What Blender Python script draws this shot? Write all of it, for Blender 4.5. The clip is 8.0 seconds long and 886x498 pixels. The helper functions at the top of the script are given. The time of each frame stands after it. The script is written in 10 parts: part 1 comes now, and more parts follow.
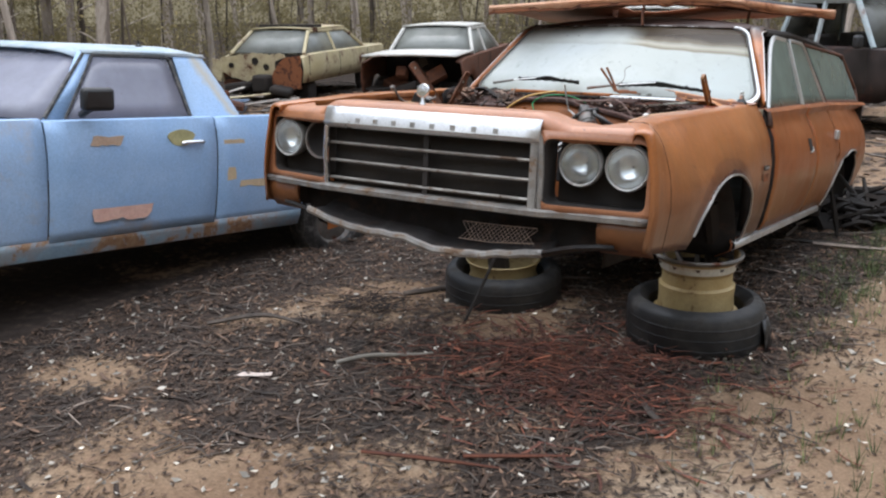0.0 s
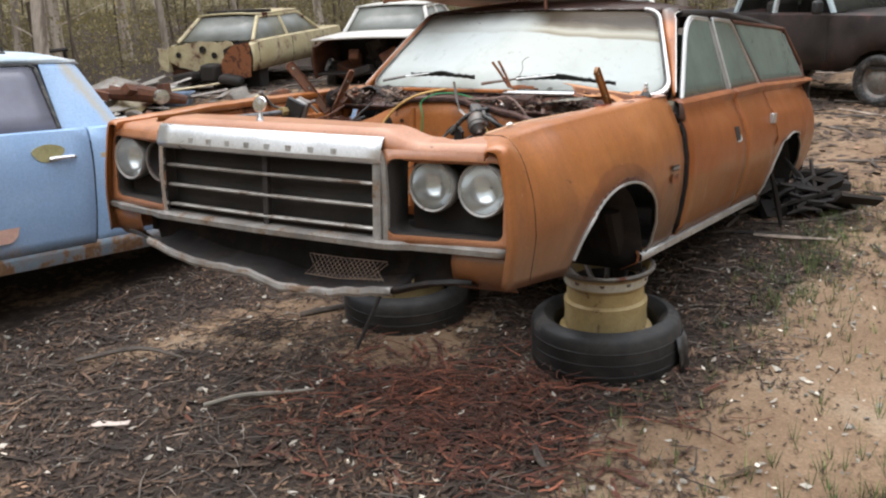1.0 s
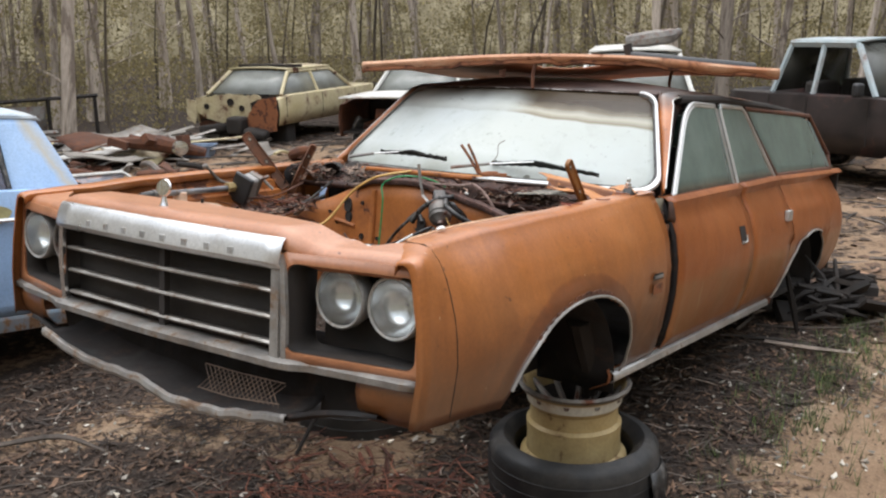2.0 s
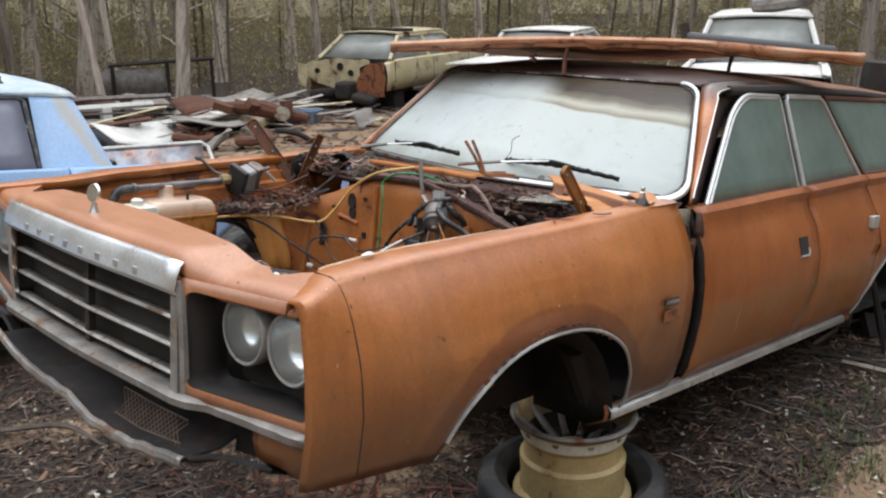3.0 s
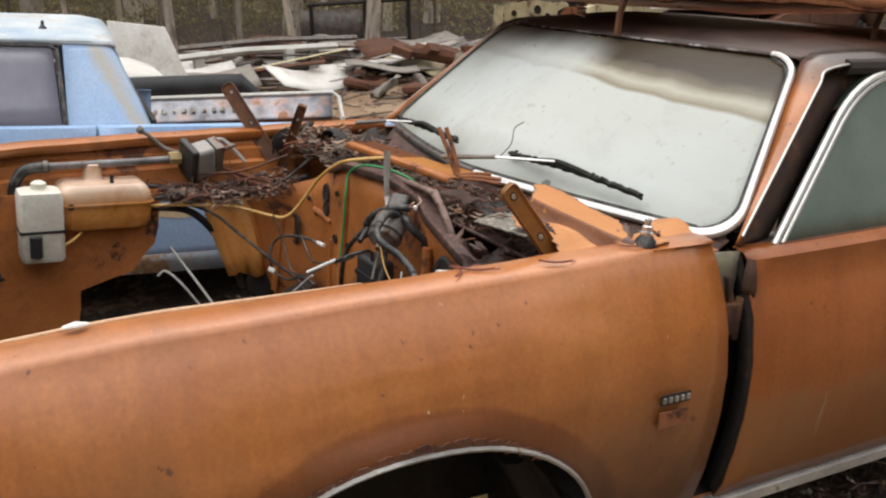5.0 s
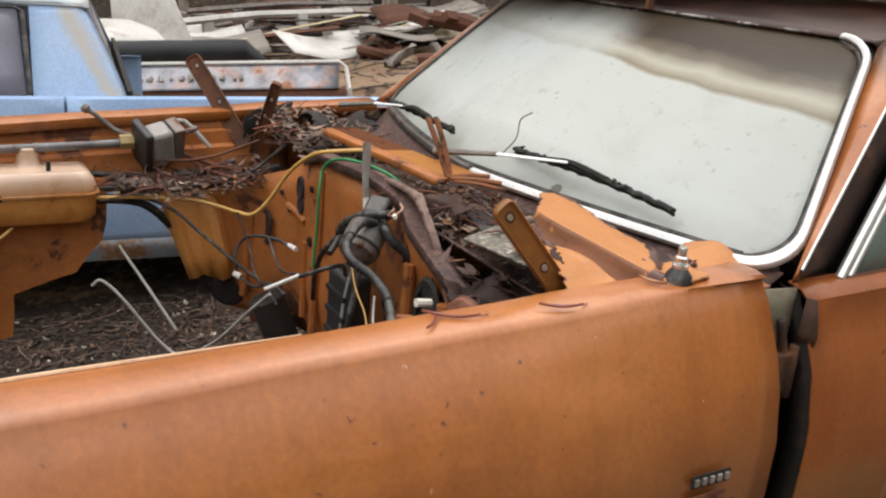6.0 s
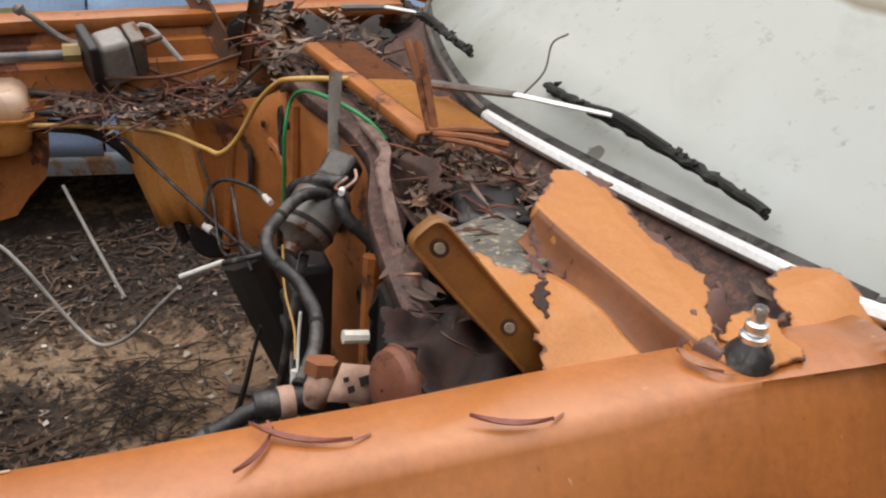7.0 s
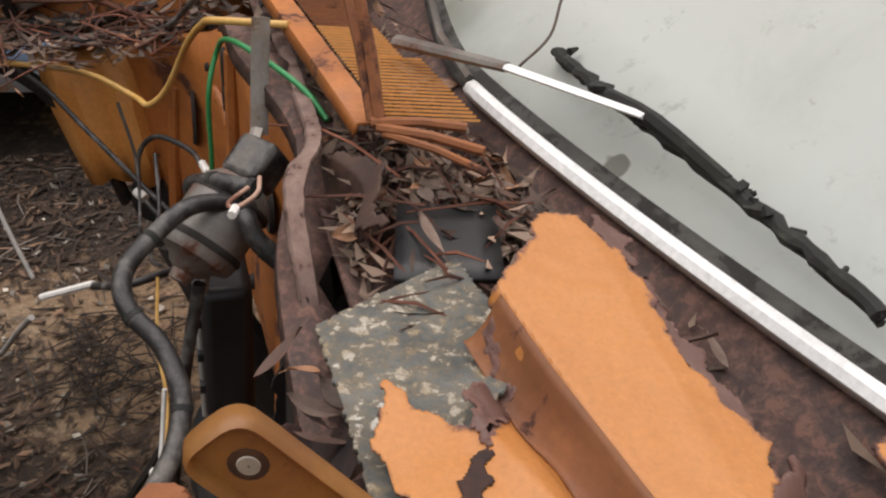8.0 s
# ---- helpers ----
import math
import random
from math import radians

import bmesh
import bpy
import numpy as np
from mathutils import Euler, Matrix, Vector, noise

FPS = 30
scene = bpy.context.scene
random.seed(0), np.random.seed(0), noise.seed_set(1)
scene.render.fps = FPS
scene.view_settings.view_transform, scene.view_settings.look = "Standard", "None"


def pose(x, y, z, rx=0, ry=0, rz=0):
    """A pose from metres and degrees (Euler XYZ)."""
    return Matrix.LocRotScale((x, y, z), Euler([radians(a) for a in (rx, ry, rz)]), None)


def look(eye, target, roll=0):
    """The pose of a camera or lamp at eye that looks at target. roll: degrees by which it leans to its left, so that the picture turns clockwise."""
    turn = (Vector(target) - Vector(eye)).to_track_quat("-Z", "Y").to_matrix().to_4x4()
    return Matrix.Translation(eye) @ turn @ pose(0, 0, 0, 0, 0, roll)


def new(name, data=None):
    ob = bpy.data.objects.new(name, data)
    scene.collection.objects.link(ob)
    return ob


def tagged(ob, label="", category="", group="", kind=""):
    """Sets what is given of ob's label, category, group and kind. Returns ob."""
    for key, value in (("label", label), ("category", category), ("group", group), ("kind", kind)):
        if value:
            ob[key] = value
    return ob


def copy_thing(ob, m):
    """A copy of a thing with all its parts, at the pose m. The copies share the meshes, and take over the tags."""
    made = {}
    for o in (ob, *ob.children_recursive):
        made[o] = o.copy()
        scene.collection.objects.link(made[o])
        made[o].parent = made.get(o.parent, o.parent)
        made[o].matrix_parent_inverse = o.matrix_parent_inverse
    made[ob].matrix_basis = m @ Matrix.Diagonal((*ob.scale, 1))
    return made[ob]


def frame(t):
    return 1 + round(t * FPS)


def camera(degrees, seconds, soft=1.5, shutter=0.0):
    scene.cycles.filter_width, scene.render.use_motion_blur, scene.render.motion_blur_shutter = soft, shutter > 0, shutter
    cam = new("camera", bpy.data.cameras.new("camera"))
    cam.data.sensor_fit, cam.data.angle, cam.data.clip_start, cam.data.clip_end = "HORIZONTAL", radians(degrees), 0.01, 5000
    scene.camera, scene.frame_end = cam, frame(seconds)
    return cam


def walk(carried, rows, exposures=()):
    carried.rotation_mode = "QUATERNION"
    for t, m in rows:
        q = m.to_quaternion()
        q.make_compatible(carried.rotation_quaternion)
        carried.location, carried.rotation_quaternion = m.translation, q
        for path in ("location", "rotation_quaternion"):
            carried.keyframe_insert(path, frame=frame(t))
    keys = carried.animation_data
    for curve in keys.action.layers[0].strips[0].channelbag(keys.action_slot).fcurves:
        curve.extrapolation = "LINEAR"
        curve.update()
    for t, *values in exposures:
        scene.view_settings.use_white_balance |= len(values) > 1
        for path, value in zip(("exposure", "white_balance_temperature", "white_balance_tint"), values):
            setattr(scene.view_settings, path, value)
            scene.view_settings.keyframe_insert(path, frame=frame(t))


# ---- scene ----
cam = camera(52.0, 8.0, soft=2.2)
ROWS = [
    (0, (1.913, -2.921, 1.641), (0.865, -1.307, 1.096), -0.9),
    (0.5, (1.988, -2.594, 1.651), (1.011, -0.93, 1.126), -3.5),
    (1, (2.075, -2.255, 1.692), (1.045, -0.648, 1.093), -3.2),
    (1.5, (2.107, -1.97, 1.72), (1.016, -0.377, 1.196), -2.3),
    (1.7, (2.096, -1.848, 1.709), (0.997, -0.249, 1.224), -1.4),
    (2.8, (2.257, -1.203, 1.808), (0.992, 0.251, 1.275), -0.1),
    (3, (2.284, -1.068, 1.802), (0.944, 0.308, 1.243), -0.9),
    (3.5, (2.233, -0.754, 1.761), (0.858, 0.601, 1.238), 0.9),
    (4, (2.148, -0.446, 1.774), (0.708, 0.817, 1.198), -0.6),
    (4.5, (2.127, -0.137, 1.757), (0.619, 1.031, 1.156), -0.7),
    (5, (2.112, 0.127, 1.755), (0.48, 1.071, 1.087), -1.5),
    (5.2, (2.063, 0.189, 1.727), (0.409, 1.098, 1.067), -1.3),
    (6.3, (1.646, 0.539, 1.702), (0.016, 1.41, 0.938), -0.1),
    (6.5, (1.54, 0.665, 1.671), (-0.108, 1.488, 0.891), 0.1),
    (7, (1.337, 0.897, 1.621), (-0.325, 1.472, 0.669), -2.0),
    (7.5, (1.119, 1.046, 1.557), (-0.474, 1.557, 0.463), -2.3),
    (8, (0.97, 1.133, 1.549), (-0.621, 1.568, 0.416), -1.3)]
walk(cam, [(t, look(eye, target, roll)) for t, eye, target, roll in ROWS],
     exposures=((0, 0.15, 5850, 10), (0.5, 0.37, 6280, 10.5), (1.0, 0.31, 6200, 10), (1.7, 0.25, 6200, 10), (3.5, 0.05, 6000, 9), (5.0, 0.0, 6650, 11), (6.5, -0.05, 6700, 12), (7.2, -0.17, 6750, 13), (8, -0.24, 6800, 14)))

# ---- world, sun and exposure: a bright overcast day in open forest ----
world = bpy.data.worlds.new("overcast_sky")
scene.world = world
world.use_nodes = True
wn = world.node_tree.nodes
wl = world.node_tree.links
sky = wn.new("ShaderNodeTexSky")
sky.sky_type = "NISHITA"
sky.sun_disc = False
sky.sun_elevation = radians(58)
sky.sun_rotation = radians(-35)
sky.air_density = 1.0
sky.dust_density = 4.0
sky.ozone_density = 0.6
# cloud cover pulls the blue dome towards white
cloud = wn.new("ShaderNodeMixRGB")
cloud.inputs[0].default_value = 0.72
cloud.inputs[2].default_value = (7.2, 7.3, 7.3, 1)
wl.new(sky.outputs[0], cloud.inputs[1])
coord = wn.new("ShaderNodeTexCoord")
split = wn.new("ShaderNodeSeparateXYZ")
wl.new(coord.outputs["Generated"], split.inputs[0])
dome = wn.new("ShaderNodeMapRange")
dome.inputs["From Min"].default_value = 0.0
dome.inputs["From Max"].default_value = 1.0
dome.inputs["To Min"].default_value = 0.28
dome.inputs["To Max"].default_value = 1.6
wl.new(split.outputs["Z"], dome.inputs["Value"])
grade = wn.new("ShaderNodeMixRGB")
grade.blend_type = "MULTIPLY"
grade.inputs[0].default_value = 1.0
wl.new(cloud.outputs[0], grade.inputs[1])
wl.new(dome.outputs["Result"], grade.inputs[2])
wl.new(grade.outputs[0], wn["Background"].inputs[0])
wn["Background"].inputs[1].default_value = 0.225
sun_data = bpy.data.lights.new("sun", "SUN")
sun_data.energy = 1.25
sun_data.angle = radians(60)
sun_data.color = (1.0, 0.96, 0.9)
sun = new("sun", sun_data)
sun.matrix_world = look((0, 0, 20), (4, 7, 0))
scene.view_settings.exposure = 0.0

# ---- materials ----
def node(nt, kind, **inputs):
    n = nt.nodes.new(kind)
    for key, value in inputs.items():
        n.inputs[key.replace("_", " ")].default_value = value
    return n


def ramp(nt, fac, stops):
    r = nt.nodes.new("ShaderNodeValToRGB")
    els = r.color_ramp.elements
    while len(els) < len(stops):
        els.new(0.5)
    for e, (p, c) in zip(els, stops):
        e.position = p
        e.color = (*c, 1) if len(c) == 3 else c
    nt.links.new(fac, r.inputs[0])
    return r.outputs[0]


def mixc(nt, fac, a, b, mode="MIX"):
    m = nt.nodes.new("ShaderNodeMixRGB")
    m.blend_type = mode
    for sock, v in ((m.inputs[0], fac), (m.inputs[1], a), (m.inputs[2], b)):
        if isinstance(v, (int, float)):
            sock.default_value = v
        elif isinstance(v, tuple):
            sock.default_value = (*v, 1)
        else:
            nt.links.new(v, sock)
    return m.outputs[0]


def maths(nt, op, a, b=0.0, clamp=False):
    m = nt.nodes.new("ShaderNodeMath")
    m.operation, m.use_clamp = op, clamp
    for sock, v in ((m.inputs[0], a), (m.inputs[1], b)):
        if isinstance(v, (int, float)):
            sock.default_value = v
        else:
            nt.links.new(v, sock)
    return m.outputs[0]


def noise_tex(nt, scale, detail=6.0, rough=0.6, coord="Object", stretch=(1, 1, 1), distort=0.0):
    tc = nt.nodes.new("ShaderNodeTexCoord")
    mp = nt.nodes.new("ShaderNodeMapping")
    mp.inputs["Scale"].default_value = stretch
    nt.links.new(tc.outputs[coord], mp.inputs[0])
    n = node(nt, "ShaderNodeTexNoise", Scale=scale, Detail=detail, Roughness=rough, Distortion=distort)
    nt.links.new(mp.outputs[0], n.inputs["Vector"])
    return n.outputs["Fac"]


def start(name):
    m = bpy.data.materials.new(name)
    m.use_nodes = True
    nt = m.node_tree
    return m, nt, nt.nodes["Principled BSDF"]


def bump(nt, bs, height, strength=0.3, dist=0.01):
    b = nt.nodes.new("ShaderNodeBump")
    b.inputs["Strength"].default_value = strength
    b.inputs["Distance"].default_value = dist
    nt.links.new(height, b.inputs["Height"])
    nt.links.new(b.outputs[0], bs.inputs["Normal"])


def surface(name, a, b, rough=0.6, metal=0.0, scale=8.0, fine=60.0, bumpy=0.2, dist=0.004, spots=None, spot_level=0.62,
            spot_scale=4.0, spec=0.5, stretch=(1, 1, 1), coat=0.0, vary=0.0, spot_rough=0.9, glow=0.0):
    """Two-tone surface with broad patches, fine grain and, where given, rust or dirt spots with ragged edges."""
    m, nt, bs = start(name)
    broad = noise_tex(nt, scale, 5, 0.6, stretch=stretch)
    grain = noise_tex(nt, fine, 3, 0.7, stretch=stretch)
    c = ramp(nt, broad, [(0.32, a), (0.7, b)])
    c = mixc(nt, 0.22, c, mixc(nt, 1.0, c, ramp(nt, grain, [(0.3, (0.45, 0.45, 0.45)), (0.7, (1.5, 1.5, 1.5))]), "MULTIPLY"))
    if vary:
        info = nt.nodes.new("ShaderNodeObjectInfo")
        c = mixc(nt, vary, c, mixc(nt, 1.0, c, ramp(nt, info.outputs["Random"], [(0, (0.35, 0.35, 0.35)), (1, (1.6, 1.5, 1.4))]), "MULTIPLY"))
    r_out = ramp(nt, broad, [(0.3, (rough * 0.8,) * 3), (0.7, (min(1, rough * 1.25),) * 3)])
    if spots:
        s1 = noise_tex(nt, spot_scale, 9, 0.68, distort=0.3)
        mask = ramp(nt, s1, [(spot_level - 0.012, (0, 0, 0)), (spot_level + 0.025, (1, 1, 1))])
        halo = ramp(nt, s1, [(spot_level - 0.12, (0, 0, 0)), (spot_level, (0.45, 0.45, 0.45))])
        sc = ramp(nt, noise_tex(nt, 26, 5, 0.7), [(0.35, spots[0]), (0.68, spots[1])])
        c = mixc(nt, halo, c, spots[1])
        c = mixc(nt, mask, c, sc)
        r_out = mixc(nt, mask, r_out, (spot_rough,) * 3)
        if metal:
            nt.links.new(ramp(nt, s1, [(spot_level - 0.012, (metal,) * 3), (spot_level + 0.025, (0, 0, 0))]), bs.inputs["Metallic"])
        bump(nt, bs, maths(nt, "ADD", maths(nt, "MULTIPLY", grain, bumpy), maths(nt, "MULTIPLY", s1, bumpy * 2.5)), 0.6, dist)
    else:
        bump(nt, bs, grain, bumpy, dist)
        bs.inputs["Metallic"].default_value = metal
    nt.links.new(c, bs.inputs["Base Color"])
    nt.links.new(r_out, bs.inputs["Roughness"])
    bs.inputs["Specular IOR Level"].default_value = spec
    bs.inputs["Coat Weight"].default_value = coat
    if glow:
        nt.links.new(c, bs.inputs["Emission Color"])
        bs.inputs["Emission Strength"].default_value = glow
    return m


RUST = ((0.045, 0.018, 0.012), (0.17, 0.06, 0.028))


def weathered(m, z_scale=0.16, amount=0.38, pale=(0.5, 0.2, 0.065), fade=0.3):
    """Adds rain streaks, chalky faded clouds and fine dark specks to a paint."""
    nt = m.node_tree
    bs = nt.nodes["Principled BSDF"]
    c = bs.inputs["Base Color"].links[0].from_socket
    streak = noise_tex(nt, 11, 6, 0.68, stretch=(0.3, 1, z_scale))
    c = mixc(nt, amount, c, mixc(nt, 1.0, c, ramp(nt, streak, [(0.3, (0.5, 0.46, 0.42)), (0.5, (0.95, 0.95, 0.95)), (0.72, (1.2, 1.22, 1.25))]), "MULTIPLY"))
    cloud_n = noise_tex(nt, 1.4, 7, 0.62, distort=0.6)
    c = mixc(nt, ramp(nt, cloud_n, [(0.5, (0, 0, 0)), (0.68, (fade,) * 3)]), c, pale)
    dark_n = noise_tex(nt, 2.3, 8, 0.7, distort=0.8)
    c = mixc(nt, ramp(nt, dark_n, [(0.56, (0, 0, 0)), (0.66, (0.38,) * 3)]), c, (0.16, 0.06, 0.02))
    spots_n = noise_tex(nt, 38, 2, 0.5)
    c = mixc(nt, ramp(nt, spots_n, [(0.71, (0, 0, 0)), (0.76, (0.85,) * 3)]), c, (0.1, 0.035, 0.015))
    nt.links.new(c, bs.inputs["Base Color"])
    r_old = bs.inputs["Roughness"].links[0].from_socket
    nt.links.new(mixc(nt, 0.6, r_old, ramp(nt, dark_n, [(0.35, (0.26,) * 3), (0.65, (0.6,) * 3)])), bs.inputs["Roughness"])
    return m


ORANGE_NOSE = weathered(surface("chalky_orange_paint", (0.36, 0.143, 0.063), (0.445, 0.197, 0.094), 0.5, 0, 3, 90, 0.05, 0.0015,
                                spots=((0.06, 0.022, 0.012), (0.24, 0.08, 0.028)), spot_level=0.7, spot_scale=4, coat=0.1), fade=0.25)
# pale paint that carries the fender edge's highlight in its colour
LIP_HIGHLIGHT = surface("pale_orange_edge_highlight", (0.6, 0.36, 0.2), (0.78, 0.58, 0.4), 0.4, 0, 5, 90, 0.05, 0.001, spots=((0.24, 0.1, 0.05), (0.4, 0.18, 0.09)), spot_level=0.62, spot_scale=12)
ORANGE = weathered(surface("faded_orange_paint", (0.355, 0.112, 0.025), (0.445, 0.153, 0.035), 0.34, 0, 2.2, 90, 0.05, 0.0015,
                           spots=((0.06, 0.022, 0.012), (0.24, 0.08, 0.028)), spot_level=0.72, spot_scale=3.2, coat=0.5))
for _m, _r in ((ORANGE, 0.22), (ORANGE_NOSE, 0.32)):
    _m.node_tree.nodes["Principled BSDF"].inputs["Coat Weight"].default_value = 0.6 if _r < 0.3 else 0.55
    _m.node_tree.nodes["Principled BSDF"].inputs["Coat Roughness"].default_value = _r
ORANGE_IN = surface("orange_bay_paint", (0.36, 0.12, 0.03), (0.47, 0.165, 0.04), 0.5, 0, 5, 90, 0.12, 0.003,
                    spots=RUST, spot_level=0.6, spot_scale=6)
ORANGE_TORN = surface("orange_cowl_paint", (0.58, 0.25, 0.06), (0.66, 0.31, 0.085), 0.48, 0, 3, 120, 0.06, 0.002,
                      spots=((0.1, 0.04, 0.03), (0.25, 0.12, 0.09)), spot_level=0.69, spot_scale=9)
RUSTY = surface("brown_rust", (0.065, 0.026, 0.016), (0.17, 0.068, 0.034), 0.85, 0.0, 9, 70, 0.5, 0.006)
RUST_ORANGE = surface("orange_rust", (0.2, 0.072, 0.028), (0.34, 0.125, 0.045), 0.8, 0, 9, 70, 0.4, 0.004, spots=RUST, spot_level=0.55, spot_scale=9)
SCORCHED = surface("scorched_roof_paint", (0.016, 0.009, 0.008), (0.06, 0.026, 0.016), 0.5, 0, 3, 50, 0.25, 0.003)
_nt = SCORCHED.node_tree
_bs = _nt.nodes["Principled BSDF"]
_tc = _nt.nodes.new("ShaderNodeTexCoord")
_sep = _nt.nodes.new("ShaderNodeSeparateXYZ")
_nt.links.new(_tc.outputs["Object"], _sep.inputs[0])
_far = maths(_nt, "ADD", _sep.outputs["Y"], maths(_nt, "MULTIPLY", maths(_nt, "SUBTRACT", noise_tex(_nt, 3, 6, 0.65), 0.5), 0.8))
_k = ramp(_nt, maths(_nt, "DIVIDE", maths(_nt, "SUBTRACT", _far, 1.95), 0.7, True), [(0, (0, 0, 0)), (1, (0.85,) * 3)])
_nt.links.new(mixc(_nt, _k, _bs.inputs["Base Color"].links[0].from_socket, ramp(_nt, noise_tex(_nt, 7, 6, 0.7), [(0.35, (0.09, 0.035, 0.018)), (0.65, (0.3, 0.115, 0.05))])), _bs.inputs["Base Color"])
PLUM = surface("purple_brown_rust", (0.034, 0.019, 0.017), (0.085, 0.046, 0.038), 0.7, 0, 9, 90, 0.4, 0.004, spots=((0.15, 0.088, 0.072), (0.17, 0.085, 0.06)), spot_level=0.56, spot_scale=70)
# near black that paints shade into gaps and hollows; also for black parts
SHADE_BLACK = surface("shade_black_steel", (0.004, 0.003, 0.003), (0.014, 0.009, 0.007), 0.85, 0, 9, 60, 0.3, 0.004, spots=((0.03, 0.014, 0.008), (0.06, 0.028, 0.014)), spot_level=0.66, spot_scale=12)
BLACKISH = surface("black_underside", (0.012, 0.01, 0.009), (0.035, 0.027, 0.022), 0.85, 0, 8, 60, 0.3, 0.004)
DARKROOM = surface("dark_trim_interior", (0.02, 0.018, 0.016), (0.05, 0.042, 0.036), 0.9, 0, 6, 60, 0.3, 0.004)
CHROME = surface("dulled_chrome", (0.72, 0.72, 0.73), (0.86, 0.86, 0.86), 0.17, 0.95, 6, 120, 0.06, 0.001, spots=((0.12, 0.07, 0.04), (0.3, 0.2, 0.12)), spot_level=0.73, spot_scale=14)
ALLOY = surface("pitted_bright_trim", (0.36, 0.35, 0.33), (0.62, 0.61, 0.59), 0.42, 0.6, 9, 150, 0.2, 0.001, spots=((0.16, 0.11, 0.07), (0.3, 0.22, 0.15)), spot_level=0.64, spot_scale=18)
FRAME_TRIM = surface("worn_bright_frame", (0.55, 0.55, 0.53), (0.72, 0.72, 0.7), 0.36, 0.6, 7, 130, 0.1, 0.001, spots=((0.3, 0.26, 0.2), (0.42, 0.38, 0.3)), spot_level=0.7, spot_scale=16)
WHITE_TRIM = surface("bright_screen_trim", (0.78, 0.78, 0.77), (0.88, 0.88, 0.87), 0.4, 0.12, 5, 140, 0.08, 0.001)
MOULDY = surface("mouldy_black_rubber", (0.006, 0.006, 0.006), (0.02, 0.021, 0.017), 0.8, 0, 12, 90, 0.5, 0.003, spots=((0.03, 0.034, 0.022), (0.07, 0.075, 0.055)), spot_level=0.64, spot_scale=30)
RUBBER = surface("weathered_black_rubber", (0.008, 0.008, 0.009), (0.032, 0.03, 0.029), 0.42, 0, 8, 90, 0.4, 0.003, spots=((0.06, 0.056, 0.052), (0.17, 0.155, 0.14)), spot_level=0.6, spot_scale=24)
PLASTIC = surface("black_plastic", (0.012, 0.012, 0.013), (0.03, 0.03, 0.031), 0.45, 0, 6, 80, 0.15, 0.002)
GREYMETAL = surface("grey_cast_metal", (0.13, 0.12, 0.11), (0.27, 0.25, 0.225), 0.55, 0.5, 12, 120, 0.25, 0.002, spots=RUST, spot_level=0.62, spot_scale=14)
BITUMEN = surface("grey_bitumen_sheet", (0.07, 0.075, 0.072), (0.17, 0.17, 0.155), 0.6, 0, 20, 160, 0.8, 0.006,
                  spots=((0.55, 0.53, 0.48), (0.24, 0.165, 0.075)), spot_level=0.565, spot_scale=75)
GOLDRIM = surface("tan_wheel_paint", (0.35, 0.25, 0.105), (0.48, 0.37, 0.18), 0.5, 0.1, 6, 80, 0.15, 0.002, spots=((0.16, 0.1, 0.045), (0.28, 0.19, 0.09)), spot_level=0.6, spot_scale=8)
BLUE = surface("faded_pale_blue_paint", (0.3, 0.46, 0.71), (0.43, 0.57, 0.78), 0.42, 0, 1.6, 80, 0.05, 0.0015,
               spots=((0.42, 0.27, 0.2), (0.5, 0.38, 0.28)), spot_level=0.7, spot_scale=1.9)
BLUE_TOP = surface("weathered_white_blue_paint", (0.3, 0.4, 0.5), (0.6, 0.62, 0.6), 0.55, 0, 3, 60, 0.1, 0.002, spots=RUST, spot_level=0.66, spot_scale=3)
BLUE_LOW = surface("grey_blue_sill_paint", (0.2, 0.3, 0.4), (0.3, 0.4, 0.48), 0.55, 0, 3, 60, 0.15, 0.002, spots=((0.2, 0.1, 0.05), (0.34, 0.22, 0.13)), spot_level=0.56, spot_scale=4)
CREAM = surface("cream_car_paint", (0.5, 0.42, 0.23), (0.64, 0.57, 0.38), 0.5, 0, 2.5, 50, 0.1, 0.002, spots=RUST, spot_level=0.6, spot_scale=2.5)
WHITECAR = surface("dirty_white_paint", (0.55, 0.53, 0.48), (0.74, 0.73, 0.69), 0.5, 0, 2.5, 50, 0.1, 0.002, spots=RUST, spot_level=0.68, spot_scale=3)
DARKCAR = surface("blackened_dark_paint", (0.016, 0.014, 0.014), (0.045, 0.032, 0.03), 0.4, 0, 3, 50, 0.2, 0.003, spots=((0.12, 0.045, 0.035), (0.2, 0.085, 0.065)), spot_level=0.66, spot_scale=2.0)
GREYBLUE = surface("grey_blue_roof_paint", (0.3, 0.36, 0.38), (0.45, 0.5, 0.5), 0.5, 0, 3, 50, 0.1, 0.002, spots=RUST, spot_level=0.62, spot_scale=3)
WHITEPLASTIC = surface("yellowed_white_plastic", (0.56, 0.54, 0.46), (0.7, 0.68, 0.6), 0.5, 0, 6, 60, 0.1, 0.002, spots=((0.3, 0.2, 0.1), (0.45, 0.33, 0.18)), spot_level=0.66, spot_scale=7)
TANK = surface("stained_amber_plastic", (0.4, 0.15, 0.03), (0.56, 0.25, 0.065), 0.3, 0, 7, 60, 0.1, 0.002, spots=((0.24, 0.12, 0.06), (0.4, 0.24, 0.15)), spot_level=0.66, spot_scale=8)
